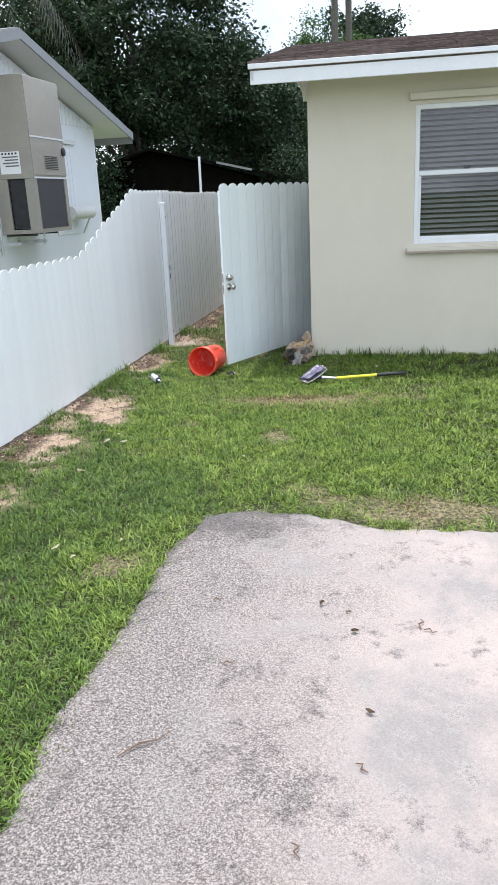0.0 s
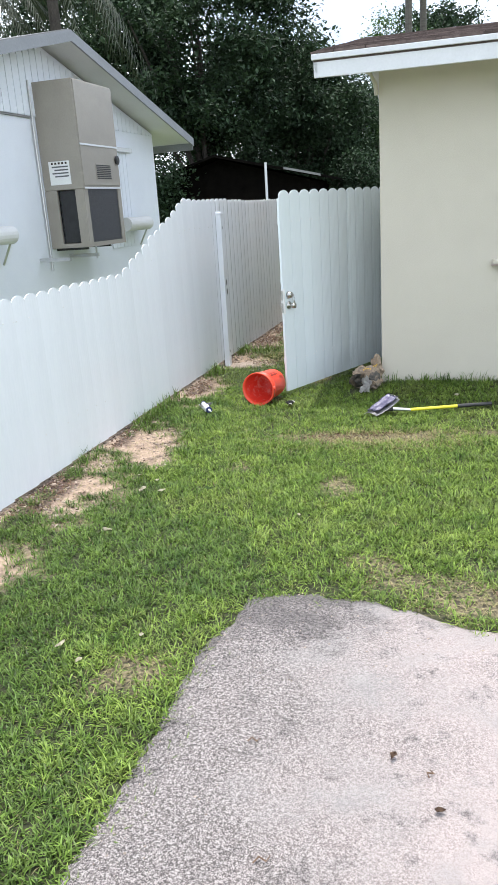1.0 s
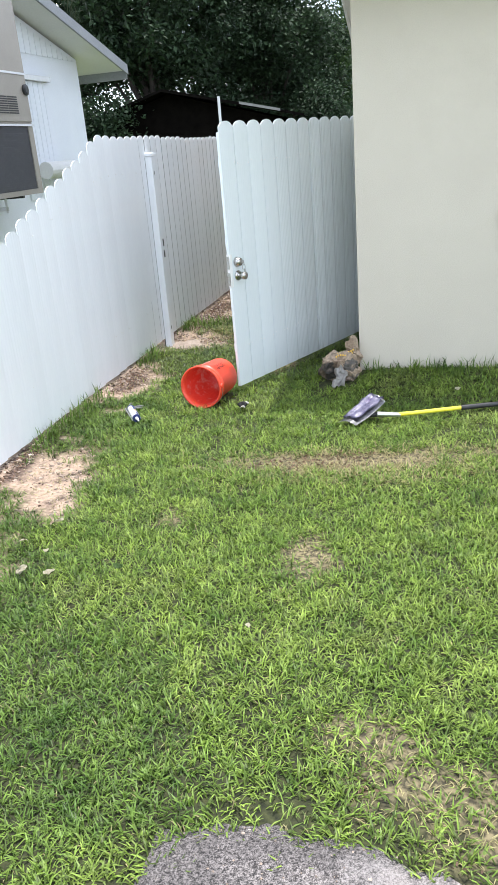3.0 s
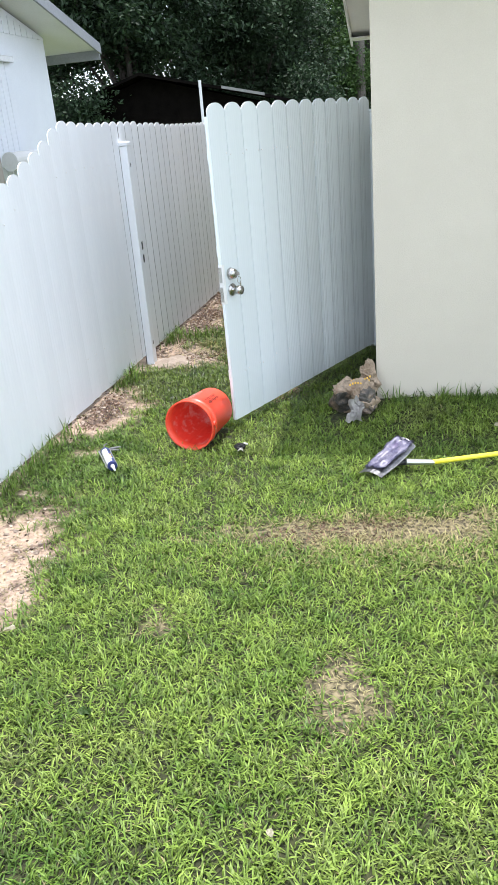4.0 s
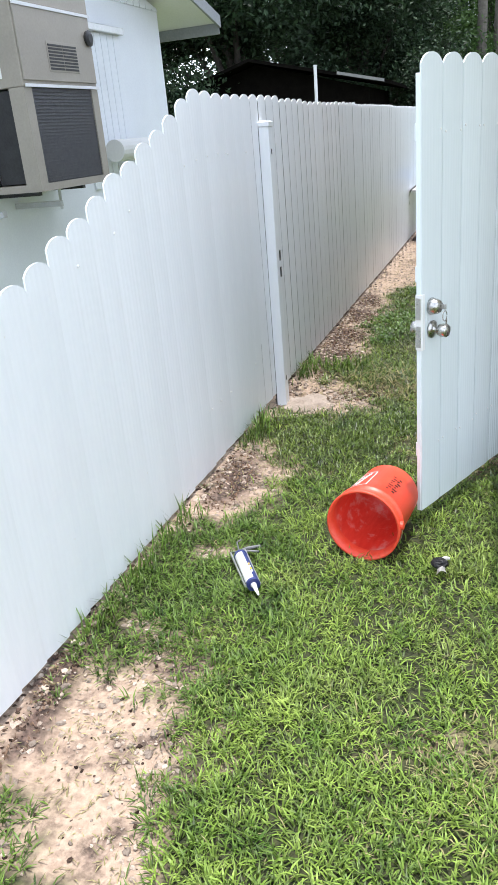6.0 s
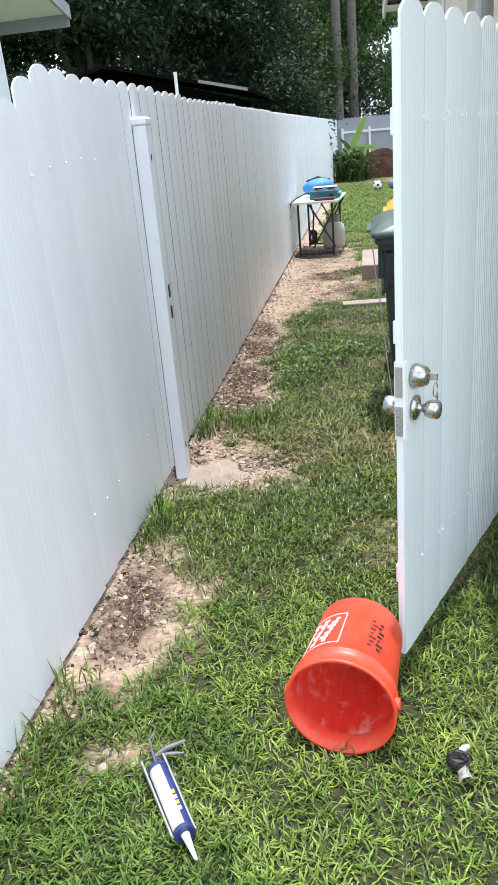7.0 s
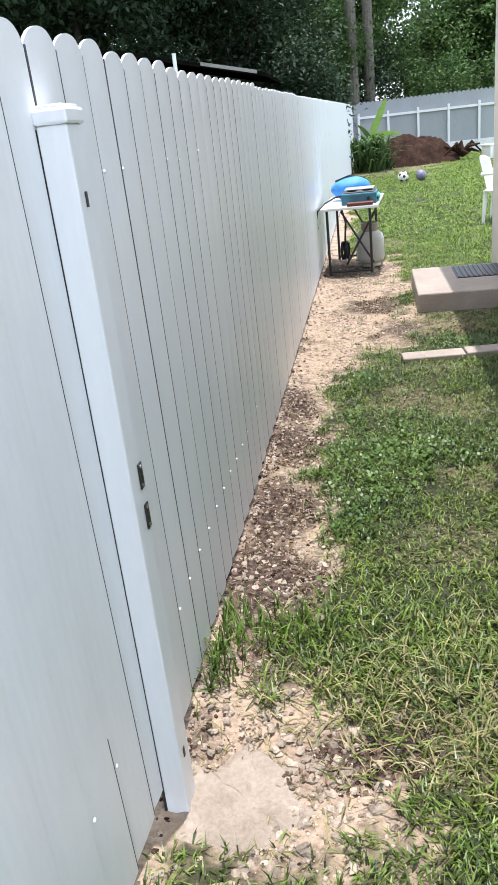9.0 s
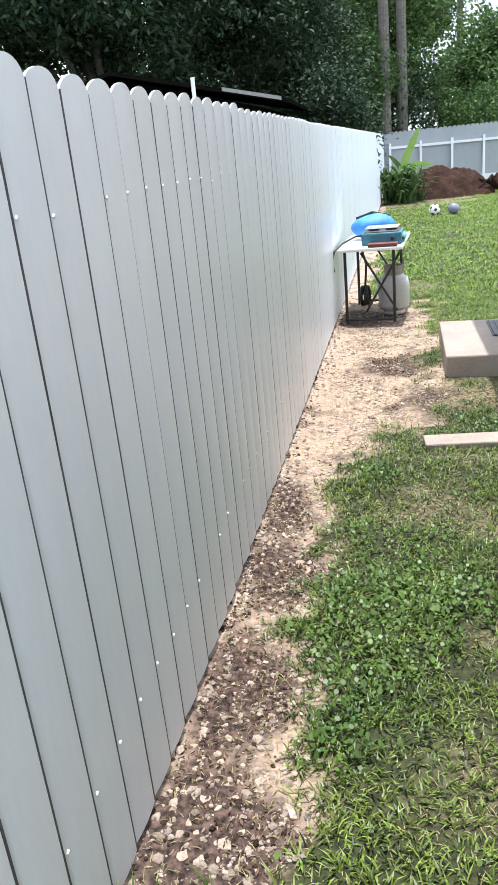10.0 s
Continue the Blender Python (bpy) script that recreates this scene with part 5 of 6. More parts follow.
M_BAGDARK = surface("dark_printed_paper", (0.035, 0.04, 0.032), (0.12, 0.10, 0.085), 0.5, 0, 14, 60, 0.3, spots=(0.9, 14, (0.34, 0.25, 0.17)))
part("body", lump((-0.02, 0.02, 0.085), 0.125, (1.15, 0.8, 0.95), 1.0, 0.085), M_BAG, bag)
part("side_fold", lump((0.07, 0.00, 0.07), 0.085, (0.9, 0.7, 1.0), 7.0, 0.07), M_BAGDARK, bag, "dark printed side")
part("top_fold", lump((0.06, 0.15, 0.20), 0.088, (0.75, 0.6, 1.5), 4.0, 0.06), M_BAG, bag)
part("torn_flap", crumple(20, 16, lambda u, v: (0.0 + 0.12 * u, -0.13 - 0.06 * (1 - v) - 0.035 * math.sin(6 * u), 0.01 + 0.15 * v * (1 - 0.5 * abs(u - 0.5))), 0.003, 6.0, 0.035, 13.0), M_BAGIN, bag, "grey inner lining of torn paper")
part("torn_flap", crumple(16, 12, lambda u, v: (-0.14 + 0.15 * u, -0.10 - 0.03 * v - 0.03 * math.sin(5 * u), 0.04 + 0.12 * v), 0.003, 9.0, 0.035, 12.0), M_BAGDARK, bag)
for k in range(8):
    for j in range(2):
        part("print_bar", boxed((k * 0.017, -0.006, j * 0.021), (0.011 + k * 0.017, -0.002, 0.016 + j * 0.021), 0.002), M_GOLD, bag, "yellow printed block", pose(-0.03, -0.03 + 0.004 * k + 0.02 * j, 0.185 + 0.003 * k + 0.006 * math.sin(k), -48, 0, 14))

# long-handled flat spade lying on the lawn, its blade tipped up
spade = thing("spade", pose(0, 0, 0), "flat spade with yellow and black handle lying on grass", "spade")
M_BLADEFILM = surface("violet_sheen_film", (0.11, 0.10, 0.19), (0.38, 0.36, 0.48), 0.3, 0.0, 14, 60, 0.1, spots=(0.6, 12, (0.34, 0.23, 0.45)))
M_SPADESTEEL = surface("scuffed_spade_steel", (0.16, 0.16, 0.17), (0.42, 0.42, 0.43), 0.35, 0.8, 12, 70, 0.06)
M_HANDLE = surface("yellow_fibreglass", (0.70, 0.60, 0.02), (0.80, 0.72, 0.06), 0.4, 0, 10, 90, 0.03)
pb = [Vector((0.815, 6.445, 0.032)), Vector((0.925, 6.385, 0.032)), Vector((1.115, 6.545, 0.120)), Vector((1.03, 6.615, 0.145))]
bm = bmesh.new()
grid = [[bm.verts.new(pb[0].lerp(pb[1], v).lerp(pb[3].lerp(pb[2], v), u) + Vector((0, 0, 0.02 * math.sin(math.pi * v) - 0.012 * math.sin(math.pi * u)))) for v in np.linspace(0, 1, 7)] for u in np.linspace(0, 1, 9)]
for a, b in zip(grid, grid[1:]):
    for j in range(6):
        bm.faces.new((a[j], a[j + 1], b[j + 1], b[j]))
bmesh.ops.solidify(bm, geom=bm.faces[:], thickness=0.003)
blade = part("blade", bm, M_SPADESTEEL, spade, "scuffed steel blade")
bm = bmesh.new()
q = [p + Vector((0, 0, 0.024)) for p in (pb[0].lerp(pb[2], 0.12), pb[1].lerp(pb[3], 0.1), pb[2].lerp(pb[0], 0.02), pb[3].lerp(pb[1], 0.05))]
grid = [[bm.verts.new(q[0].lerp(q[1], v).lerp(q[3].lerp(q[2], v), u) + Vector((0, 0, 0.022 * noise.noise(Vector((u * 5, v * 4, 2)))))) for v in np.linspace(0, 1, 9)] for u in np.linspace(0, 1, 11)]
for a, b in zip(grid, grid[1:]):
    for j in range(8):
        bm.faces.new((a[j], a[j + 1], b[j + 1], b[j]))
bmesh.ops.solidify(bm, geom=bm.faces[:], thickness=0.002)
part("label_film", bm, M_BLADEFILM, blade, "pale violet shiny film on the blade", None, True)
part("under_plate", tubed([pb[0].lerp(pb[2], 0.5) - Vector((0, 0, 0.02)), Vector((1.08, 6.52, 0.05))], 0.016, 10), M_BLACK, spade)
part("socket", tubed([(1.06, 6.495, 0.06), (1.20, 6.507, 0.045)], [0.016, 0.0125], 12), M_GALV, spade)
part("shaft", tubed([(1.19, 6.506, 0.046), (1.571, 6.567, 0.050)], 0.0125, 14), M_HANDLE, spade, "yellow fibreglass shaft")
part("grip", tubed([(1.571, 6.567, 0.050), (1.845, 6.608, 0.052)], [0.016, 0.015], 14), M_BLACK, spade, "black rubber grip")

M_DULLSTEEL = surface("dull_grey_steel", (0.07, 0.07, 0.075), (0.15, 0.15, 0.155), 0.5, 0.0, 10, 80, 0.05)
# caulking gun with a blue and white cartridge
M_NAVY = surface("navy_print", (0.02, 0.03, 0.12), (0.04, 0.05, 0.18), 0.4, 0, 20, 90, 0.02)
gun = thing("caulking_gun", pose(-0.568, 6.868, 0.045, 0, 0, -66.7), "caulking gun with blue and white cartridge in grass", "caulking gun")
cart = part("cartridge", tubed([(0.0, 0, 0), (0.215, 0, 0)], 0.0245, 20), M_PLAINWHITE, gun, "white sealant cartridge", None, True)
bm = bmesh.new()
for z0, z1, a0, a1 in ((0.0, 0.215, -0.35, 1.35),):
    vs = [[bm.verts.new((x, 0.0252 * math.cos(a), 0.0252 * math.sin(a))) for a in np.linspace(a0, a1, 9)] for x in (z0, z1)]
    for i in range(8):
        bm.faces.new((vs[0][i], vs[0][i + 1], vs[1][i + 1], vs[1][i]))
part("print_band", bm, M_NAVY, cart, "navy printed band")
part("end_ring", tubed([(-0.008, 0, 0), (0.004, 0, 0)], 0.0265, 18), M_NAVY, cart)
part("end_ring", tubed([(0.205, 0, 0), (0.218, 0, 0)], 0.0262, 18), M_NAVY, cart)
for k in range(4):
    part("print_mark", boxed((0.10 + 0.018 * k, 0.006, 0.0250), (0.112 + 0.018 * k, 0.013, 0.0262)), M_PLAINWHITE if k % 2 else M_GOLD, cart)
part("nozzle", tubed([(0.218, 0, 0), (0.232, 0, 0.002), (0.295, 0, 0.006)], [0.012, 0.009, 0.004], 12), M_PLAINWHITE, gun, "white nozzle", None, True)
part("frame", tubed([(0.205, 0.028, -0.012), (-0.06, 0.030, -0.012), (-0.06, -0.030, -0.012), (0.205, -0.028, -0.012)], 0.0045, 6), M_GALV, gun)
part("rod", tubed([(-0.02, 0, 0), (-0.12, 0.01, -0.004), (-0.135, 0.03, -0.004)], 0.0035, 6), M_DULLSTEEL, gun)
part("trigger", tubed([(-0.06, 0, -0.018), (-0.066, 0.04, -0.022), (-0.05, 0.085, -0.024)], [0.005, 0.006, 0.005], 8), M_DULLSTEEL, gun)
part("handle", tubed([(-0.065, 0.0, -0.016), (-0.085, 0.045, -0.020), (-0.088, 0.10, -0.022)], [0.006, 0.008, 0.006], 8), M_DULLSTEEL, gun)

# small black and white glove
glove = thing("work_glove", pose(0.20, 6.83, 0.03) @ Matrix.Diagonal((0.72, 0.72, 0.72, 1)), "small black and white work glove on grass", "glove")
bm = crumple(12, 10, lambda u, v: (0.05 * math.cos(6.283 * u) * math.sin(3.1 * v + 0.05), 0.035 * math.sin(6.283 * u) * math.sin(3.1 * v + 0.05), 0.005 + 0.05 * v), 0.003, 3.0, 0.02, 22.0)
part("palm", bm, M_BLACK, glove)
part("cuff", crumple(8, 6, lambda u, v: (-0.02 + 0.045 * u, -0.075 + 0.05 * v, 0.012 + 0.02 * math.sin(3 * u)), 0.004, 5.0, 0.012, 22.0), M_BAGIN, glove)
part("finger", tubed([(0.0, 0.02, 0.03), (0.03, 0.06, 0.025), (0.05, 0.075, 0.015)], [0.014, 0.012, 0.008], 8), M_BAGIN, glove)

# ---- far end of the passage ----
# concrete pad with a grate, and a paving strip
pad = thing("concrete_pad", pose(0.892, 13.55, 0, 0, 0, -8), "raised concrete pad with a dark grate", "concrete pad")
bm = boxed((0, 0, -0.02), (1.0, 1.08, 0.155), 0.012)
part("slab", bm, M_CONC, pad)
gr = part("grate", boxed((0.36, 0.50, 0.156), (0.92, 1.0, 0.162)), M_BLACK, pad, "dark metal grate")
for k in range(13):
    part("grate_bar", boxed((0.375 + k * 0.042, 0.51, 0.1625), (0.390 + k * 0.042, 0.99, 0.170)), M_COIL, gr)
strip = thing("paving_strip", pose(0.535, 12.25, 0, 0, 0, -3), "pale concrete edging strip flush with the grass", "paving")
for k in range(2):
    part("block", boxed((k * 0.42, 0, -0.02), (k * 0.42 + 0.41, 0.15, 0.035 + 0.006 * k), 0.008), M_CONC, strip)

# folding table with a camp stove
TBL = pose(0.335, 15.52, 0, 0, 0, -12)
table = thing("folding_table", TBL, "white folding table with crossed black legs", "table")
part("tabletop", boxed((-0.05, -0.08, 0.665), (0.55, 1.0, 0.695), 0.008), M_PLAINWHITE, table)
for x in (0.02, 0.46):
    for y in (0.0, 0.92):
        part("leg", tubed([(x, y, 0.0), (x, y, 0.665)], 0.014, 8), M_BLACK, table)
for y in (0.0, 0.92):
    part("brace", tubed([(0.20, y + 0.02, 0.10), (0.52, y + 0.02, 0.64)], 0.011, 8), M_BLACK, table)
    part("brace", tubed([(0.48, y + 0.045, 0.10), (0.16, y + 0.045, 0.64)], 0.011, 8), M_BLACK, table)
    part("foot_bar", tubed([(0.02, y, 0.03), (0.46, y, 0.03)], 0.011, 8), M_BLACK, table)
M_TEAL = surface("teal_enamel", (0.025, 0.12, 0.17), (0.05, 0.18, 0.24), 0.4, 0, 8, 60, 0.04)
M_BLUE = surface("blue_fabric", (0.03, 0.19, 0.55), (0.08, 0.32, 0.72), 0.6, 0, 8, 90, 0.2)
M_DARKSTOVE = surface("dark_stove_steel", (0.03, 0.03, 0.032), (0.09, 0.088, 0.085), 0.6, 0.3, 14, 90, 0.1)
stove = thing("camp_stove", TBL @ pose(0.17, 0.05, 0.696), "teal two-burner camp stove on the table", "stove")
part("case", boxed((0, 0, 0.0), (0.36, 0.34, 0.11), 0.012), M_TEAL, stove)
part("top_plate", boxed((0.02, 0.02, 0.111), (0.34, 0.32, 0.118), 0.003), M_DARKSTOVE, stove)
for x in (0.10, 0.26):
    part("burner", lathe([(0.0, 0), (0.05, 0), (0.055, 0.015), (0.03, 0.02), (0.0, 0.02)], 18), M_BLACK, stove, "", pose(x, 0.17, 0.119))
for k in range(5):
    part("grate_wire", tubed([(0.03, 0.05 + k * 0.06, 0.145), (0.33, 0.05 + k * 0.06, 0.145)], 0.005, 6), M_GALV, stove)
part("knob", lathe([(0.0, 0), (0.018, 0), (0.016, 0.02), (0.0, 0.02)], 14), M_BLACK, stove, "", pose(0.28, -0.001, 0.055, 90))
sack = thing("blue_bag", TBL @ pose(0.22, 0.60, 0.696), "bright blue soft bag on the table", "bag")
bm = ball(bmesh.new(), (0, 0, 0.115), 0.15, 3, (1.45, 1.0, 0.76))
for v in bm.verts:
    v.co += noise.noise_vector(v.co * 6) * 0.025
    v.co.z = max(0.0, v.co.z)
part("body", bm, M_BLUE, sack, "", None, True)
part("strap", tubed([(-0.16, 0, 0.20), (0.0, -0.02, 0.25), (0.16, 0, 0.21)], 0.012, 6), M_BLACK, sack)
board = thing("wooden_tray", TBL @ pose(0.24, -0.075, 0.696), "small dark red wooden tray", "tray")
part("base", boxed((0, 0, 0), (0.26, 0.11, 0.03), 0.004), surface("dark_red_wood", (0.10, 0.03, 0.025), (0.18, 0.06, 0.05), 0.6, 0, 12, 80, 0.1), board)
can = thing("gas_canister", TBL @ pose(0.515, 0.28, 0.738), "teal gas canister lying on the table", "canister")
part("body", tubed([(0, -0.1, 0), (0, -0.08, 0), (0, 0.08, 0), (0, 0.1, 0)], [0.02, 0.042, 0.042, 0.02], 16), surface("mint_paint", (0.06, 0.34, 0.30), (0.10, 0.44, 0.38), 0.35, 0, 8, 60, 0.02), can, "", None, True)
part("valve", tubed([(0, -0.1, 0), (0.02, -0.15, 0)], 0.012, 8), M_BLACK, can)
hose = thing("gas_hose", TBL @ pose(0, 0, 0), "black rubber gas hose draped over the table", "hose")
part("tube", tubed([(0.22, 0.25, 0.775), (0.10, 0.15, 0.775), (0.0, -0.02, 0.735), (-0.06, -0.09, 0.68), (-0.08, -0.10, 0.58), (-0.07, -0.10, 0.50)], 0.010, 8), M_BLACK, hose)
tank = thing("propane_tank", TBL @ pose(0.42, 0.42, 0), "pale grey propane tank under the table", "gas tank")
part("shell", lathe([(0.0, 0.03), (0.10, 0.03), (0.142, 0.06), (0.15, 0.10), (0.15, 0.28), (0.135, 0.34), (0.08, 0.375), (0.0, 0.385)], 28), surface("pale_grey_paint", (0.42, 0.41, 0.39), (0.52, 0.51, 0.48), 0.5, 0, 5, 60, 0.06, spots=(0.4, 9, (0.30, 0.24, 0.2))), tank, "", None, True)
part("foot_ring", tubed([(0, 0, 0), (0, 0, 0.045)], 0.105, 24), M_GALV, tank)
part("collar", lathe([(0.085, 0.365), (0.09, 0.46), (0.085, 0.46), (0.08, 0.365)], 20), M_CONC, tank)
part("valve", tubed([(0, 0, 0.38), (0, 0, 0.44)], 0.02, 10), M_STEEL, tank)
coilh = thing("coiled_hose", TBL @ pose(0.16, 0.30, 0.20), "black coiled hose hanging under the table", "hose")
part("coil", tubed([(0.03 * math.sin(a * 0.3), 0.085 * math.cos(a), 0.085 * math.sin(a)) for a in np.linspace(0, 18, 60)], 0.016, 6), M_BLACK, coilh)
part("tail", tubed([(0, 0.0, 0.08), (0.02, -0.02, 0.3), (-0.03, -0.02, 0.48)], 0.012, 6), M_BLACK, coilh)

# balls on the back lawn
for x, y, dark_ball in ((2.87, 25.05, False), (3.24, 24.95, True)):
    b = thing("ball", pose(x, y, 0.125), "black and white football on the lawn" if not dark_ball else "dark grey and blue ball on the lawn", "ball", "balls on the lawn")
    part("shell", ball(bmesh.new(), (0, 0, 0), 0.115, 3), surface("ball_cover", (0.10, 0.10, 0.15), (0.20, 0.20, 0.28), 0.4, 0, 6, 40, 0.02) if dark_ball else M_PLAINWHITE, b, "", None, True)
    if not dark_ball:
        for k, d in enumerate(((0, -1, 0.1), (0.8, -0.5, 0.5), (-0.8, -0.5, 0.5), (0.5, -0.6, -0.7), (-0.5, -0.6, -0.7), (0, -0.3, 1.0))):
            part("patch", lathe([(0.0, 0.004), (0.036, 0.0), (0.034, -0.006)], 5), M_INK, b, "", Matrix.Translation(Vector(d).normalized() * 0.113) @ Vector(d).to_track_quat("Z", "Y").to_matrix().to_4x4())

# white moulded chair beyond the house corner
chair = thing("garden_chair", pose(2.95, 17.95, 0, 0, 0, 60), "white moulded plastic garden chair", "chair")
for x, y in ((-0.22, -0.22), (0.22, -0.22), (-0.2, 0.22), (0.2, 0.22)):
    part("leg", tubed([(x * 1.12, y * 1.12, 0), (x, y, 0.42)], [0.02, 0.028], 8), M_PLAINWHITE, chair)
part("seat", boxed((-0.25, -0.25, 0.41), (0.25, 0.25, 0.44), 0.012), M_PLAINWHITE, chair)
bm = bmesh.new()
grid = [[bm.verts.new((0.25 * u, 0.24 + 0.10 * v - 0.05 * u * u, 0.44 + 0.42 * v * (1 - 0.12 * u * u))) for v in np.linspace(0, 1, 7)] for u in np.linspace(-1, 1, 9)]
for a, b in zip(grid, grid[1:]):
    for j in range(6):
        bm.faces.new((a[j], a[j + 1], b[j + 1], b[j]))
bmesh.ops.solidify(bm, geom=bm.faces[:], thickness=0.012)
part("backrest", bm, M_PLAINWHITE, chair, "", None, True)
for s in (-1, 1):
    part("armrest", tubed([(s * 0.24, -0.22, 0.42), (s * 0.27, -0.22, 0.62), (s * 0.28, 0.0, 0.65), (s * 0.26, 0.27, 0.64)], 0.022, 8), M_PLAINWHITE, chair)
crate = thing("white_crate", pose(6.1, 29.2, 0, 0, 0, 20), "small white plastic crate by the back fence", "crate")
part("body", boxed((-0.3, -0.2, 0.0), (0.3, 0.2, 0.34), 0.02), M_PLAINWHITE, crate)
part("rim", boxed((-0.32, -0.22, 0.33), (0.32, 0.22, 0.37), 0.008), M_PLAINWHITE, crate)

# heap of soil, roots, and banana plant by the back fence
bm = bmesh.new()
grid = []
for i in range(56):
    row = []
    for j in range(40):
        u, v = i / 55 * 2 - 1, j / 39 * 2 - 1
        x, y = u * 1.35, v * 1.2
        h = 0.80 * max(0.0, 1 - (abs(u + 0.05) ** 1.7 + v * v)) ** 0.9 + 0.22 * max(0.0, 1 - ((x - 1.1) / 0.8) ** 2 - v * v)
        h += 0.14 * noise.noise(Vector((x * 2.4, y * 2.4, 1))) * (h > 0) + 0.10 * noise.noise(Vector((x * 6, y * 6, 3))) * (h > 0)
        row.append(bm.verts.new((x, y, h - 0.03)))
    grid.append(row)
for a, b in zip(grid, grid[1:]):
    for j in range(39):
        bm.faces.new((a[j], a[j + 1], b[j + 1], b[j]))
tagged(mesh_object("soil_mound", bm, M_DIRT, None, "", pose(4.05, 30.6, 0, 0, 0, -9), True), "heap of dark brown soil by the back fence", "mound")
roots = thing("root_stump", pose(5.35, 29.7, 0.1), "dug-up dark root stump beside the soil heap", "stump")
for k in range(9):
    a = k * 0.75
    part("root", tubed([(0, 0, 0.05), (0.25 * math.cos(a), 0.2 * math.sin(a), 0.16 + 0.1 * (k % 3)), (0.5 * math.cos(a + 0.4), 0.3 * math.sin(a), 0.08 + 0.22 * (k % 2))], [0.08, 0.05, 0.02], 7), M_DIRT, roots)
stone = thing("boulder", pose(6.3, 28.7, 0.1), "pale stone at the edge of the soil", "stone")
bm = ball(bmesh.new(), (0, 0, 0), 0.22, 2, (1.2, 0.9, 0.7))
for v in bm.verts:
    v.co += noise.noise_vector(v.co * 4) * 0.05
part("rock", bm, M_CONC, stone, "", None, True)

banana = thing("banana_plant", pose(2.78, 29.6, 0) @ Matrix.Diagonal((0.86, 0.86, 0.86, 1)), "young banana plant with one bright upright leaf", "banana plant")
part("stem", tubed([(0, 0, 0), (0.02, 0, 0.5), (0.05, 0, 1.05)], [0.09, 0.075, 0.04], 10), M_BANANA, banana)


def big_leaf(p0, d, length, width, droop, mat_leaf):
    bm = bmesh.new()
    d = Vector(d).normalized()
    side = d.cross(Vector((0.3, 1, 0.2))).normalized()
    grid = []
    for i in range(15):
        u = i / 14
        c = Vector(p0) + d * length * u - Vector((0, 0, droop * u * u))
        w = width * math.sin(math.pi * min(1, 0.08 + u * 0.9)) ** 0.6
        jag = 1 - 0.25 * random.random() * (u > 0.3)
        grid.append([bm.verts.new(c + side * w * s * jag + Vector((0, 0, -0.25 * w * s * s + (0.02 if s == 0 else 0)))) for s in (-1, -0.5, 0, 0.5, 1)])
    for a, b in zip(grid, grid[1:]):
        for j in range(4):
            bm.faces.new((a[j], a[j + 1], b[j + 1], b[j]))
    return bm


part("leaf", big_leaf((0.05, 0, 1.0), (0.42, -0.05, 0.9), 1.25, 0.13, 0.05, None), M_BANANA, banana, "bright upright leaf", None, True)
part("leaf", big_leaf((0.05, 0, 1.0), (0.95, -0.3, 0.35), 1.0, 0.10, 0.30, None), M_BANANA, banana, "", None, True)
part("leaf", big_leaf((0.05, 0, 0.95), (-0.5, -0.2, 0.9), 0.8, 0.08, 0.25, None), M_LEAFLIT, banana, "", None, True)
for k in range(9):
    a = k * 0.7 + 0.3
    part("old_leaf", big_leaf((0.03, 0, 0.25 + 0.07 * k), (math.cos(a), math.sin(a), 0.75), 0.7, 0.09, 0.75, None), M_LEAFLIT if k % 3 else M_DRYBLADE, banana, "", None, True)
# strappy plants at its foot
fv, ff = [], []
for k in range(420):
    a, l = random.uniform(0, 6.283), random.uniform(0.3, 0.8)
    bx, by = random.gauss(2.78, 0.2), random.gauss(29.45, 0.25)
    h = random.uniform(0.4, 1.7)
    o = len(fv)
    for u, w in ((0, 0.02), (0.5, 0.028), (1.0, 0.004)):
        px, py, pz = bx + math.cos(a) * l * u, by + math.sin(a) * l * u, h * (u * 1.7 - u * u * 1.2)
        fv += [(px - math.sin(a) * w, py + math.cos(a) * w, pz), (px + math.sin(a) * w, py - math.cos(a) * w, pz)]
    ff += [(o, o + 1, o + 3, o + 2), (o + 2, o + 3, o + 5, o + 4)]
tagged(new("strappy_plants", array_mesh("strappy_plants", np.array(fv), np.array(ff), M_LEAFLIT)), "clump of strap-leaved plants at the fence corner", "plants", kind="stuff")

# ---- concrete footing spill round the gate post ----
bm = bmesh.new()
rows = []
for i in range(9):
    r = i / 8
    rows.append([(-0.50 + (0.20 + 0.10 * noise.noise(Vector((math.cos(a) * 2.6, math.sin(a) * 2.6, 1)))) * r * math.cos(a), 8.84 + (0.19 + 0.09 * noise.noise(Vector((math.cos(a) * 2.6, math.sin(a) * 2.6, 5)))) * r * math.sin(a), 0.020 * (1 - r ** 2) - 0.030 + 0.030 * noise.noise(Vector((r * 4 * math.cos(a), r * 4 * math.sin(a), 7)))) for a in np.linspace(0, 6.283, 40, endpoint=False)])
rings(bm, rows[::-1], False)
bm.faces.new([v for v in bm.verts][-40:])
tagged(mesh_object("concrete_footing", bm, surface("grey_footing_concrete", (0.24, 0.19, 0.15), (0.38, 0.315, 0.26), 0.9, 0, 6, 70, 0.5), smooth=True), "spilled grey concrete round the gate post", "concrete", kind="structure")

# ---- loose ground cover, too many to count ----


def at_grid(field, x, y):
    i = np.clip(np.searchsorted(gx, x), 0, nx - 1)
    j = np.clip(np.searchsorted(gy, y), 0, ny - 1)
    return np.asarray(field)[j * nx + i]


GZ = np.array(gv)[:, 2]
DL_Y = np.linspace(-9, 4, 400)
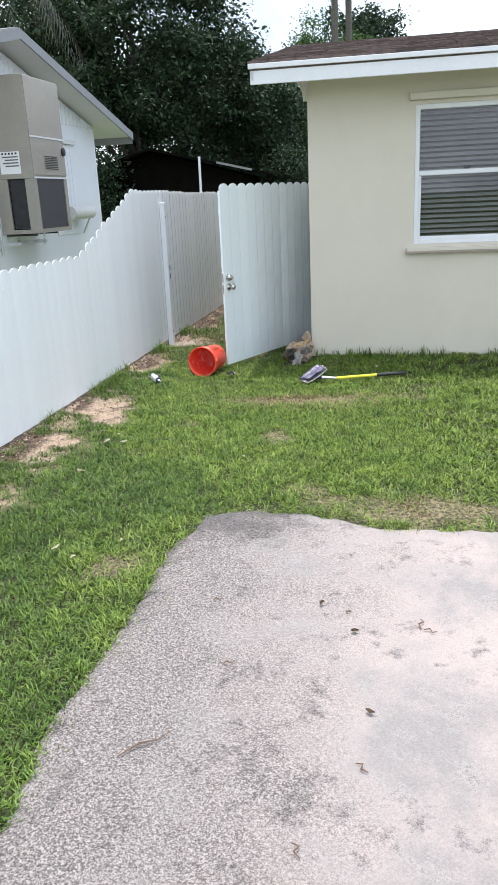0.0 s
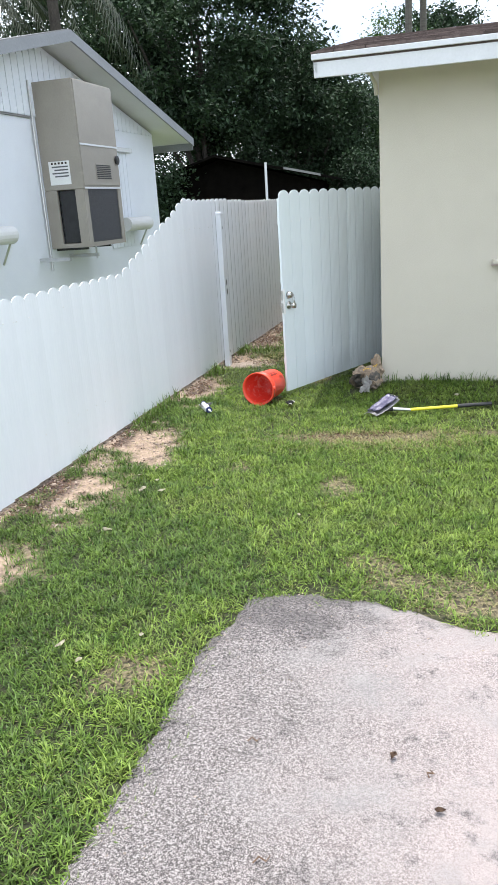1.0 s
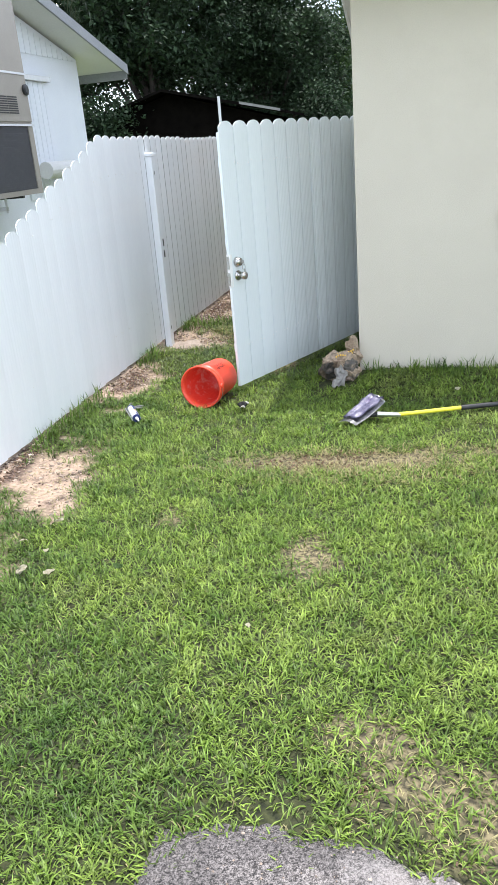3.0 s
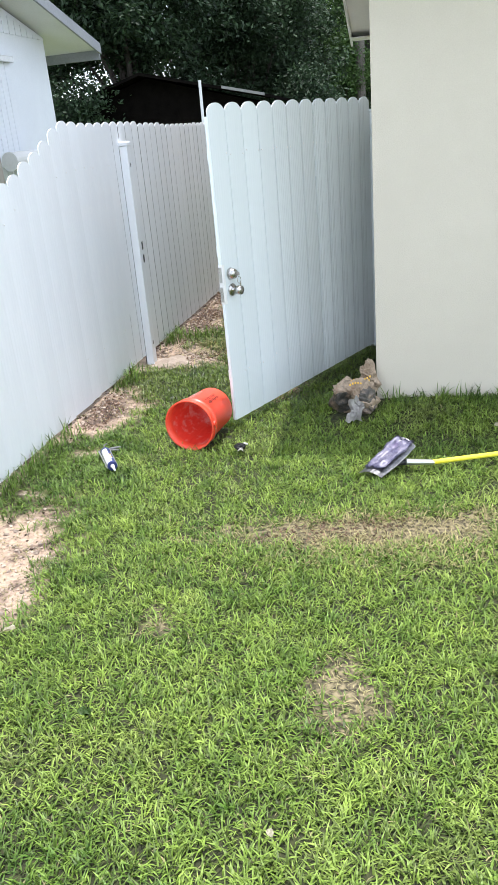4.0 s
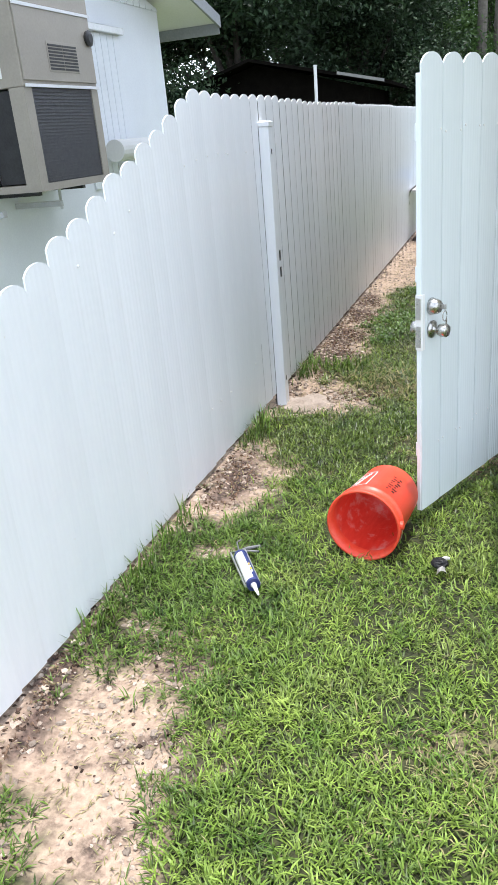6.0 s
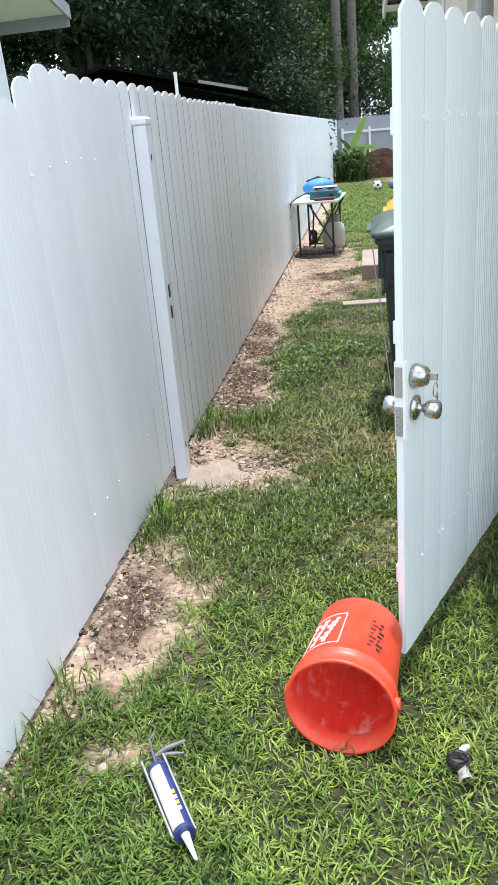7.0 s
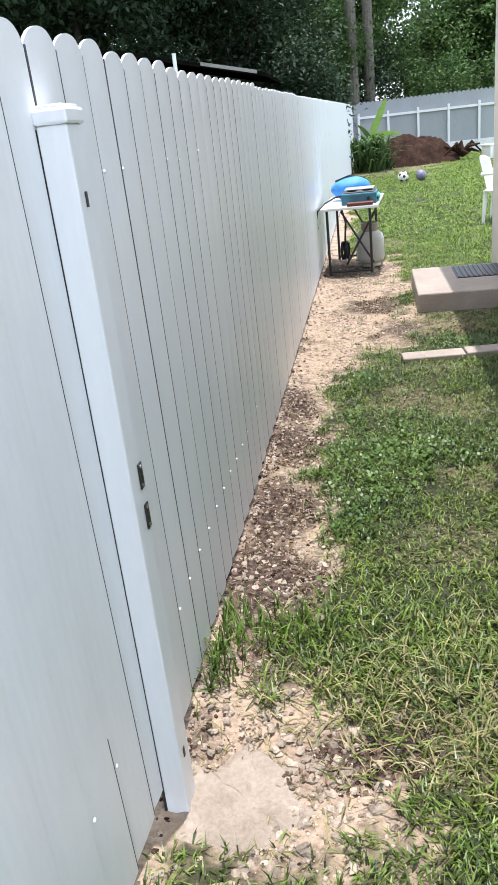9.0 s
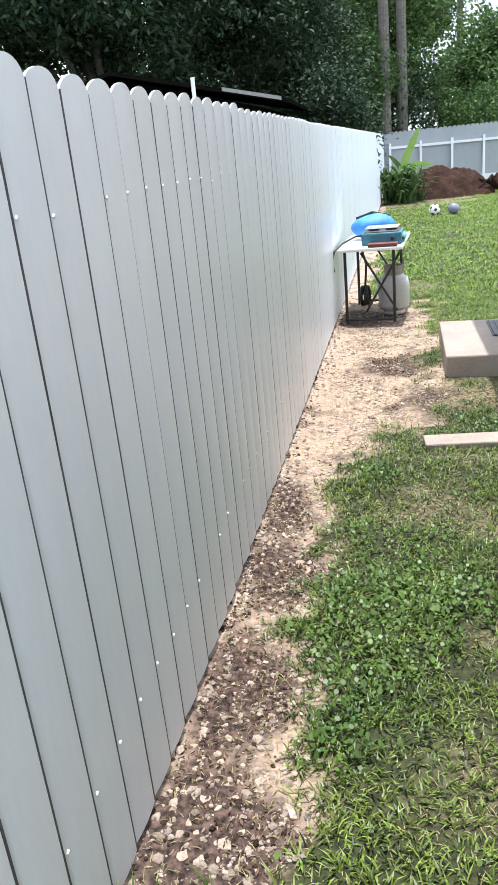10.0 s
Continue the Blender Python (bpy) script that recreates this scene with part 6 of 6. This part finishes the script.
DL_X = np.array([drive_left(v) for v in DL_Y])
DF_X = np.linspace(-1, 9, 400)
DF_Y = np.array([drive_front(v) for v in DF_X])


def on_drive(x, y, inset=0.0):
    return (x > np.interp(y, DL_Y, DL_X) + inset) & (y < np.interp(x, DF_X, DF_Y) - inset)


def in_house(x, y):
    a = (x - 1.005) * 0.9936 - (y - 7.42) * 0.1132
    b = (x - 1.005) * 0.1132 + (y - 7.42) * 0.9936
    return (a > -0.01) & (b > -0.01) & (b < D * HOUSE_SIZE + 0.01)


def scatter(x0, x1, y0, y1, per_m2):
    n = int((x1 - x0) * (y1 - y0) * per_m2)
    x, y = rng.uniform(x0, x1, n), rng.uniform(y0, y1, n)
    pad_hit = (x > 0.9 + 0.14 * (y - 13.55)) & (x < 1.95) & (y > 13.4) & (y < 14.6)
    bkt = (np.abs((x + 0.036) * 0.957 - (y - 7.10) * 0.290) < 0.105) & (np.abs((x + 0.036) * 0.290 + (y - 7.10) * 0.957) < 0.185)
    lying = (np.abs((x - 0.87) * 0.9 - (y - 7.29) * 0.4) < 0.13) & (np.abs(y - 7.31) < 0.15)
    keep = (x > -1.285 + FENCE_SLOPE * (y - 4.86) + 0.015) & ~on_drive(x, y, 0.05 + 0.09 * np.sin(x * 23 + 5 * np.sin(y * 9)) * np.sin(y * 19 + 4 * np.sin(x * 7))) & ~in_house(x, y) & ~pad_hit & ~bkt & ~lying
    return x[keep], y[keep]


def blades(name, x, y, length, width, material, label, lean=(0.35, 1.25), tuft=0):
    n = len(x)
    z = at_grid(GZ, x, y)
    az = rng.uniform(0, 2 * np.pi, n)
    if tuft:
        k = max(1, n // tuft)
        tc_ = rng.integers(0, n, k)
        pick = tc_[rng.integers(0, k, n)]
        move = rng.uniform(0, 1, n) < 0.65
        ox, oy = rng.normal(0, 0.016, n), rng.normal(0, 0.016, n)
        x, y, z = np.where(move, x[pick] + ox, x), np.where(move, y[pick] + oy, y), np.where(move, z[pick], z)
        az = np.where(move, np.arctan2(oy, ox) + rng.normal(0, 0.5, n), az)
    th = rng.uniform(lean[0], lean[1], n)
    ln = length * rng.uniform(0.55, 1.3, n)
    w = width * rng.uniform(0.7, 1.25, n)
    dx, dy = np.cos(az), np.sin(az)
    sx, sy = -dy * w / 2, dx * w / 2
    th2 = np.minimum(th + rng.uniform(0.15, 0.75, n), 1.9)
    m = np.stack([x + dx * np.sin(th) * ln * 0.5, y + dy * np.sin(th) * ln * 0.5, z + np.cos(th) * ln * 0.5], 1)
    tip = m + np.stack([dx * np.sin(th2) * ln * 0.5, dy * np.sin(th2) * ln * 0.5, np.cos(th2) * ln * 0.5], 1)
    tip[:, 2] = np.maximum(tip[:, 2], z + 0.004)
    b = np.stack([x, y, z - 0.004], 1)
    s = np.stack([sx, sy, np.zeros(n)], 1)
    v = np.stack([b - s * 0.7, b + s * 0.7, m + s, m - s, tip], 1).reshape(-1, 3)
    i = np.arange(n)[:, None] * 5
    f = np.stack([i + np.array([[0, 1, 2]]), i + np.array([[0, 2, 3]]), i + np.array([[3, 2, 4]])], 1).reshape(-1, 3)
    return tagged(new(name, array_mesh(name, v, f, material)), label, "grass", kind="stuff")


lawn = "coarse green mown lawn grass"
for nm_, (x0, x1, y0, y1, dens, ln, wd) in (("lawn_grass", (-2.0, 1.7, 0.6, 9.6, 13800, 0.046, 0.0048)), ("lawn_grass", (1.7, 3.6, 2.9, 7.5, 8000, 0.052, 0.0066)),
                                           ("lawn_grass", (-0.9, 1.9, 9.6, 17.5, 11000, 0.040, 0.0050)), ("lawn_grass", (1.9, 6.0, 14.75, 17.5, 4500, 0.055, 0.0085)), ("lawn_grass", (0.6, 6.9, 17.5, 32.5, 2500, 0.050, 0.0125))):
    x, y = scatter(x0, x1, y0, y1, dens)
    b = at_grid(gb, x, y)
    mott = np.array([0.5 + 0.9 * flat_noise(px, py, 1.6, 12) + 0.7 * flat_noise(px, py, 6.0, 14) for px, py in zip(x.tolist(), y.tolist())])
    keep = (rng.uniform(0, 1, len(x)) > b * 1.08) & (rng.uniform(0, 1, len(x)) < 0.55 + 0.7 * mott)
    x, y = x[keep], y[keep]
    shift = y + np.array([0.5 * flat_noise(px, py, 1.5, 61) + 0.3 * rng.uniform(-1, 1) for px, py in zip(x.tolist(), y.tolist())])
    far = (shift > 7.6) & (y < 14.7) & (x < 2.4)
    lush = x + 0.09 * (y - 5) + np.array([1.1 * flat_noise(px, py, 0.9, 71) + 0.5 * flat_noise(px, py, 4.0, 73) for px, py in zip(x.tolist(), y.tolist())]) + rng.normal(0, 0.12, len(x)) < -0.12
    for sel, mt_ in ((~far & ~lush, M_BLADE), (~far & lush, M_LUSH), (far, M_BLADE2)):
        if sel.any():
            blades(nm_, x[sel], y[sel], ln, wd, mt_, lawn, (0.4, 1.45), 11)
# thin dry blades in and around the worn places
x, y = scatter(-1.5, 2.6, 1.0, 17.0, 2600)
b, s_ = at_grid(gb, x, y), at_grid(gs, x, y)
keep = rng.uniform(0, 1, len(x)) < np.clip(0.13 + 0.02 * (y > 7.4) + 1.9 * b - 1.5 * s_, 0.012, 1)
blades("dry_grass", x[keep], y[keep], 0.036, 0.0034, M_DRYBLADE, "thin dry straw-coloured grass", (0.8, 1.5))
# straw-coloured fringe round the dry band
x, y = rng.normal(0.95, 0.42, 3600), np.append(rng.normal(5.76, 0.09, 2600), rng.normal(6.03, 0.05, 1000))
blades("dry_grass", x, y, 0.044, 0.0042, M_DRYBLADE, "matted straw-coloured grass round a bare band", (0.6, 1.45), 12)
# longer tufts along the house, the fence foot and the footing
tx, ty = [], []
for k in range(46):
    a = random.uniform(0.05, 3.2)
    cx, cy = (HOUSE @ Vector((a, -0.05 - random.random() * 0.03, 0)))[:2]
    n = random.randint(5, 16)
    tx += [random.gauss(cx, 0.025) for _ in range(n)]
    ty += [min(random.gauss(cy, 0.02), cy + 0.03) for _ in range(n)]
for cy in (5.45, 6.35, 6.5, 6.75, 7.0, 7.2, 8.15, 8.3, 8.42, 9.25, 9.32, 9.4, 9.5):
    for _ in range(40):
        yy = random.gauss(cy, 0.07)
        tx.append(fence_x(yy) + 0.03 + abs(random.gauss(0, 0.05)))
        ty.append(yy)
for cx, cy, n, sp in ((-0.35, 9.5, 200, 0.12), (0.6, 9.15, 120, 0.1)):
    tx += list(rng.normal(cx, sp, n))
    ty += list(rng.normal(cy, sp * 0.5, n))
tx, ty = np.array(tx), np.array(ty)
ok = ~in_house(tx, ty) & (tx > -1.285 + FENCE_SLOPE * (ty - 4.86) + 0.02)
blades("tall_grass_tufts", tx[ok], ty[ok], 0.105, 0.006, M_LUSH, "longer uncut grass tufts at wall and fence", (0.05, 0.7))
x, y = np.append(rng.normal(-0.02, 0.22, 450), rng.normal(0.16, 0.2, 650)), np.append(rng.normal(9.28, 0.12, 450), rng.normal(9.02, 0.13, 650))
blades("dry_grass", x, y, 0.09, 0.005, M_DRYBLADE, "tangled half-dry grass beside the footing", (0.7, 1.4))
x, y = np.append(rng.normal(-0.02, 0.25, 900), rng.normal(0.2, 0.2, 450)), np.append(rng.normal(9.35, 0.13, 900), rng.normal(9.03, 0.12, 450))
blades("lawn_grass", x, y, 0.075, 0.006, M_BLADE2, lawn, (0.5, 1.3))
# round-leaved weeds in the passage
x, y = scatter(-0.4, 1.3, 9.7, 12.6, 6500)
dens = np.array([0.7 * flat_noise(px, py, 2.0, 21) + 0.5 * flat_noise(px, py, 6.0, 23) + 0.12 * math.exp(-((px - 0.15) ** 2 + (py - 10.75) ** 2) / 0.25) for px, py in zip(x, y)]) - at_grid(gb, x, y)
keep = dens > rng.uniform(0.10, 0.62, len(x))
x, y = x[keep], y[keep]
n = len(x)
z = at_grid(GZ, x, y) + rng.uniform(0.006, 0.060, n)
r = rng.uniform(0.0035, 0.0095, n)
tilt = rng.normal(0, 0.6, (n, 2))
ang = np.arange(6) * np.pi / 3
ring_ = np.stack([x[:, None] + r[:, None] * np.cos(ang), y[:, None] + r[:, None] * np.sin(ang), z[:, None] + r[:, None] * (np.cos(ang) * tilt[:, :1] + np.sin(ang) * tilt[:, 1:])], 2).reshape(-1, 3)
i = np.arange(n)[:, None] * 6
f = np.stack([i + np.array([[0, 1, 2]]), i + np.array([[0, 2, 3]]), i + np.array([[0, 3, 4]]), i + np.array([[0, 4, 5]])], 1).reshape(-1, 3)
tagged(new("round_weeds", array_mesh("round_weeds", ring_, f, M_CLOVER)), "low round-leaved green weeds", "weeds", kind="stuff")

# rubble along the fence foot
phi = (1 + 5 ** 0.5) / 2
ICO = np.array([(-1, phi, 0), (1, phi, 0), (-1, -phi, 0), (1, -phi, 0), (0, -1, phi), (0, 1, phi), (0, -1, -phi), (0, 1, -phi), (phi, 0, -1), (phi, 0, 1), (-phi, 0, -1), (-phi, 0, 1)]) / math.hypot(1, phi)
ICF = np.array([(0, 11, 5), (0, 5, 1), (0, 1, 7), (0, 7, 10), (0, 10, 11), (1, 5, 9), (5, 11, 4), (11, 10, 2), (10, 7, 6), (7, 1, 8), (3, 9, 4), (3, 4, 2), (3, 2, 6), (3, 6, 8), (3, 8, 9), (4, 9, 5), (2, 4, 11), (6, 2, 10), (8, 6, 7), (9, 8, 1)])


def rubble(name, x, y, r, material, label):
    n = len(x)
    z = at_grid(GZ, x, y)
    shape = ICO[None] * rng.uniform(0.6, 1.25, (n, 12, 1)) * r[:, None, None] * np.stack([rng.uniform(0.7, 1.4, n), rng.uniform(0.7, 1.2, n), rng.uniform(0.4, 0.75, n)], 1)[:, None, :]
    a = rng.uniform(0, 6.283, n)
    rx = shape[..., 0] * np.cos(a)[:, None] - shape[..., 1] * np.sin(a)[:, None]
    ry = shape[..., 0] * np.sin(a)[:, None] + shape[..., 1] * np.cos(a)[:, None]
    v = np.stack([rx + x[:, None], ry + y[:, None], shape[..., 2] + z[:, None] + 0.15 * r[:, None]], 2).reshape(-1, 3)
    f = (np.arange(n)[:, None, None] * 12 + ICF[None]).reshape(-1, 3)
    return tagged(new(name, array_mesh(name, v, f, material)), label, "stones", kind="stuff")


x, y = scatter(-1.8, 1.3, 4.2, 17.0, 4200)
s_ = at_grid(gs, x, y)
clump = np.array([0.5 + flat_noise(px, py, 3.2, 31) + 0.5 * flat_noise(px, py, 9, 33) for px, py in zip(x, y)])
d = x - (-1.285 + FENCE_SLOPE * (y - 4.86))
keep = (s_ > 0.35) & (rng.uniform(0, 1, len(x)) < np.clip(clump * 1.1 - 0.35 * (d > 0.5), 0.04, 1))
x, y = x[keep], y[keep]
r = 0.0022 + 0.0095 * rng.uniform(0, 1, len(x)) ** 3.2 + 0.012 * (rng.uniform(0, 1, len(x)) > 0.975)
rubble("limestone_rubble", x, y, r, M_STONE, "pale broken limestone rubble and grit along the fence")
# loose grit on the driveway, thicker on its lawn side
x, y = rng.uniform(-0.1, 2.2, 5200), rng.uniform(0.9, 3.55, 5200)
keep = on_drive(x, y, 0.02) & (rng.uniform(0, 1, len(x)) < np.clip(1.0 - 0.55 * (x - 0.1), 0.12, 1))
x, y = x[keep], y[keep]
grit_ob = rubble("loose_grit", x, y, 0.0016 + 0.0034 * rng.uniform(0, 1, len(x)) ** 3, M_STONE, "loose grit and small stones on the driveway")
grit_ob.location.z = 0.022
# coarser pale stones in the dark soil of the passage
x, y = scatter(-0.8, 0.3, 9.1, 12.3, 1700)
d = x - (-1.285 + FENCE_SLOPE * (y - 4.86))
keep = (d < 0.42) & (rng.uniform(0, 1, len(x)) < 1.15 - d / 0.45)
x, y = x[keep], y[keep]
M_CRUMB = surface("dark_soil_crumb", (0.022, 0.014, 0.011), (0.10, 0.066, 0.05), 0.95, 0, 20, 120, 0.3, spec=0.1, vary=0.6, island=True)
M_PALESTONE = surface("pale_limestone", (0.20, 0.155, 0.122), (0.43, 0.35, 0.28), 0.9, 0, 14, 120, 0.4, vary=0.4, island=True)
rubble("broken_limestone", x, y, 0.003 + 0.015 * rng.uniform(0, 1, len(x)) ** 3.4, M_PALESTONE, "coarse pale limestone pieces in dark soil")
# rubble heaped round the gate post and along the fence foot in the bare places
x, y = rng.normal(-0.40, 0.17, 420), rng.normal(8.85, 0.15, 420)
d = x - (-1.285 + FENCE_SLOPE * (y - 4.86))
x, y = x[d > 0.04], y[d > 0.04]
rubble("broken_limestone", x, y, 0.004 + 0.017 * rng.uniform(0, 1, len(x)) ** 3, M_PALESTONE, "pale broken concrete and limestone round the gate post")
x, y = scatter(-1.5, -0.3, 4.3, 8.6, 900)
d = x - (-1.285 + FENCE_SLOPE * (y - 4.86))
keep = (d < 0.3) & (rng.uniform(0, 1, len(x)) < 1.1 - d / 0.3) & (at_grid(gs, x, y) > 0.3)
x, y = x[keep], y[keep]
rubble("broken_limestone", x, y, 0.004 + 0.014 * rng.uniform(0, 1, len(x)) ** 2.6, M_STONE, "broken limestone at the fence foot")
# stones and crumbs that lie against the boards
y = rng.uniform(3.2, 16.5, 4200)
x = -1.285 + FENCE_SLOPE * (y - 4.86) + rng.uniform(-0.03, 0.075, len(y))
half = rng.uniform(0, 1, len(y)) < 0.45
rr = 0.003 + 0.009 * rng.uniform(0, 1, len(y)) ** 2
rubble("limestone_rubble", x[half], y[half], rr[half], M_STONE, "broken limestone against the fence boards")
# dark crumbs of soil
rubble("soil_crumbs", x[~half], y[~half], rr[~half], M_CRUMB, "crumbled dark soil against the fence boards")
x, y = scatter(-1.5, 0.6, 4.3, 12.4, 2600)
d = x - (-1.285 + FENCE_SLOPE * (y - 4.86))
keep = (at_grid(gs, x, y) > 0.3) & (rng.uniform(0, 1, len(x)) < 0.10 + 0.75 * at_grid(gh, x, y) + 0.5 * (d < 0.12))
x, y = x[keep], y[keep]
rubble("soil_crumbs", x, y, 0.002 + 0.008 * rng.uniform(0, 1, len(x)) ** 2.4, M_CRUMB, "crumbled dark soil along the fence")
# dark litter and bark bits
x, y = scatter(-1.6, 1.5, 3.4, 14.5, 2600)
b = at_grid(gb, x, y)
clump = np.array([flat_noise(px, py, 2.4, 41) for px, py in zip(x, y)])
keep = (b > 0.4) & (clump > -0.1) & ((at_grid(gh, x, y) > 0.35) | (at_grid(gs, x, y) < 0.2) & (clump > 0.15))
x, y = x[keep], y[keep]
n = len(x)
z = at_grid(GZ, x, y) + 0.006
a = rng.uniform(0, 6.283, n)
ln, wd = rng.uniform(0.002, 0.008, n), rng.uniform(0.0008, 0.0024, n)
ux, uy = np.cos(a), np.sin(a)
tl = rng.uniform(-0.4, 0.6, n)
v = np.stack([np.stack([x + sx * ux * ln - sy * uy * wd, y + sx * uy * ln + sy * ux * wd, z + np.abs(tl) * ln * (sx + 1) * 0.6 + 0.004 * (sy + 1)], 1) for sx, sy in ((-1, -1), (1, -1), (1, 1), (-1, 1))], 1).reshape(-1, 3)
f = np.arange(n)[:, None] * 4 + np.array([[0, 1, 2, 3]])
tagged(new("leaf_litter", array_mesh("leaf_litter", v, f, M_MULCH)), "dark dry leaf and bark litter", "litter", kind="stuff")

M_CHIP = surface("pale_bark_chip", (0.40, 0.36, 0.25), (0.58, 0.54, 0.42), 0.8, 0, 30, 150, 0.3)
# pale chips on the lawn and twigs on the driveway
for k, (x, y, s) in enumerate(((-0.541, 5.231, 0.030), (-0.644, 5.06, 0.022), (-0.56, 4.784, 0.030), (-0.427, 4.768, 0.026), (-0.582, 4.174, 0.030), (-0.14, 4.809, 0.028), (-0.108, 3.139, 0.020), (-0.42, 3.05, 0.022), (-0.30, 2.95, 0.018), (1.62, 6.95, 0.022), (-0.50, 4.95, 0.016), (0.45, 4.36, 0.014))):
    chip = thing("paper_scrap", pose(x, y, 0.035, 0, 0, k * 47), "small pale scrap lying in the grass", "scrap", "scraps in the grass")
    part("scrap", crumple(6, 5, lambda u, v, s=s: (s * (u - 0.5) * 1.5, s * (v - 0.5) * (0.6 + 0.9 * math.sin(3.1 * u)), 0.012 + 0.3 * s * math.sin(3 * u)), 0.003, k * 1.3, s * 0.8, 26), M_CLOVER if k == 5 else M_CHIP, chip)
for k, (x, y, a, l) in enumerate(((0.278, 1.657, 35, 0.19), (1.258, 2.333, 75, 0.07), (0.511, 2.085, 20, 0.05), (0.95, 1.55, 120, 0.05), (1.28, 2.28, -30, 0.05), (0.43, 2.55, 10, 0.04), (0.98, 2.43, 60, 0.03), (0.75, 1.25, 100, 0.05))):
    tw = thing("twig", pose(x, y, 0.03, 0, 0, a), "small dark twig on the driveway", "twig", "twigs on the driveway")
    part("stick", tubed([(-l / 2, 0, 0), (-l * 0.1, 0.012, 0.004), (l * 0.2, -0.006, 0.002), (l / 2, 0.01, 0)], [0.0022, 0.003, 0.0026, 0.0015], 6), M_MULCH, tw)
for k, (x, y) in enumerate(((0.99, 2.288), (0.873, 2.497), (0.997, 1.80))):
    lf = thing("dead_leaf", pose(x, y, 0.028, 0, 0, k * 70), "curled brown dead leaf on the driveway", "leaf", "leaves on the driveway")
    part("leaf_blade", crumple(8, 6, lambda u, v: (0.032 * (u - 0.5), 0.02 * (v - 0.5) * math.sin(3.14 * u + 0.05), 0.006 + 0.012 * abs(v - 0.5)), 0.0012, k * 2.0, 0.008, 30), M_MULCH, lf)
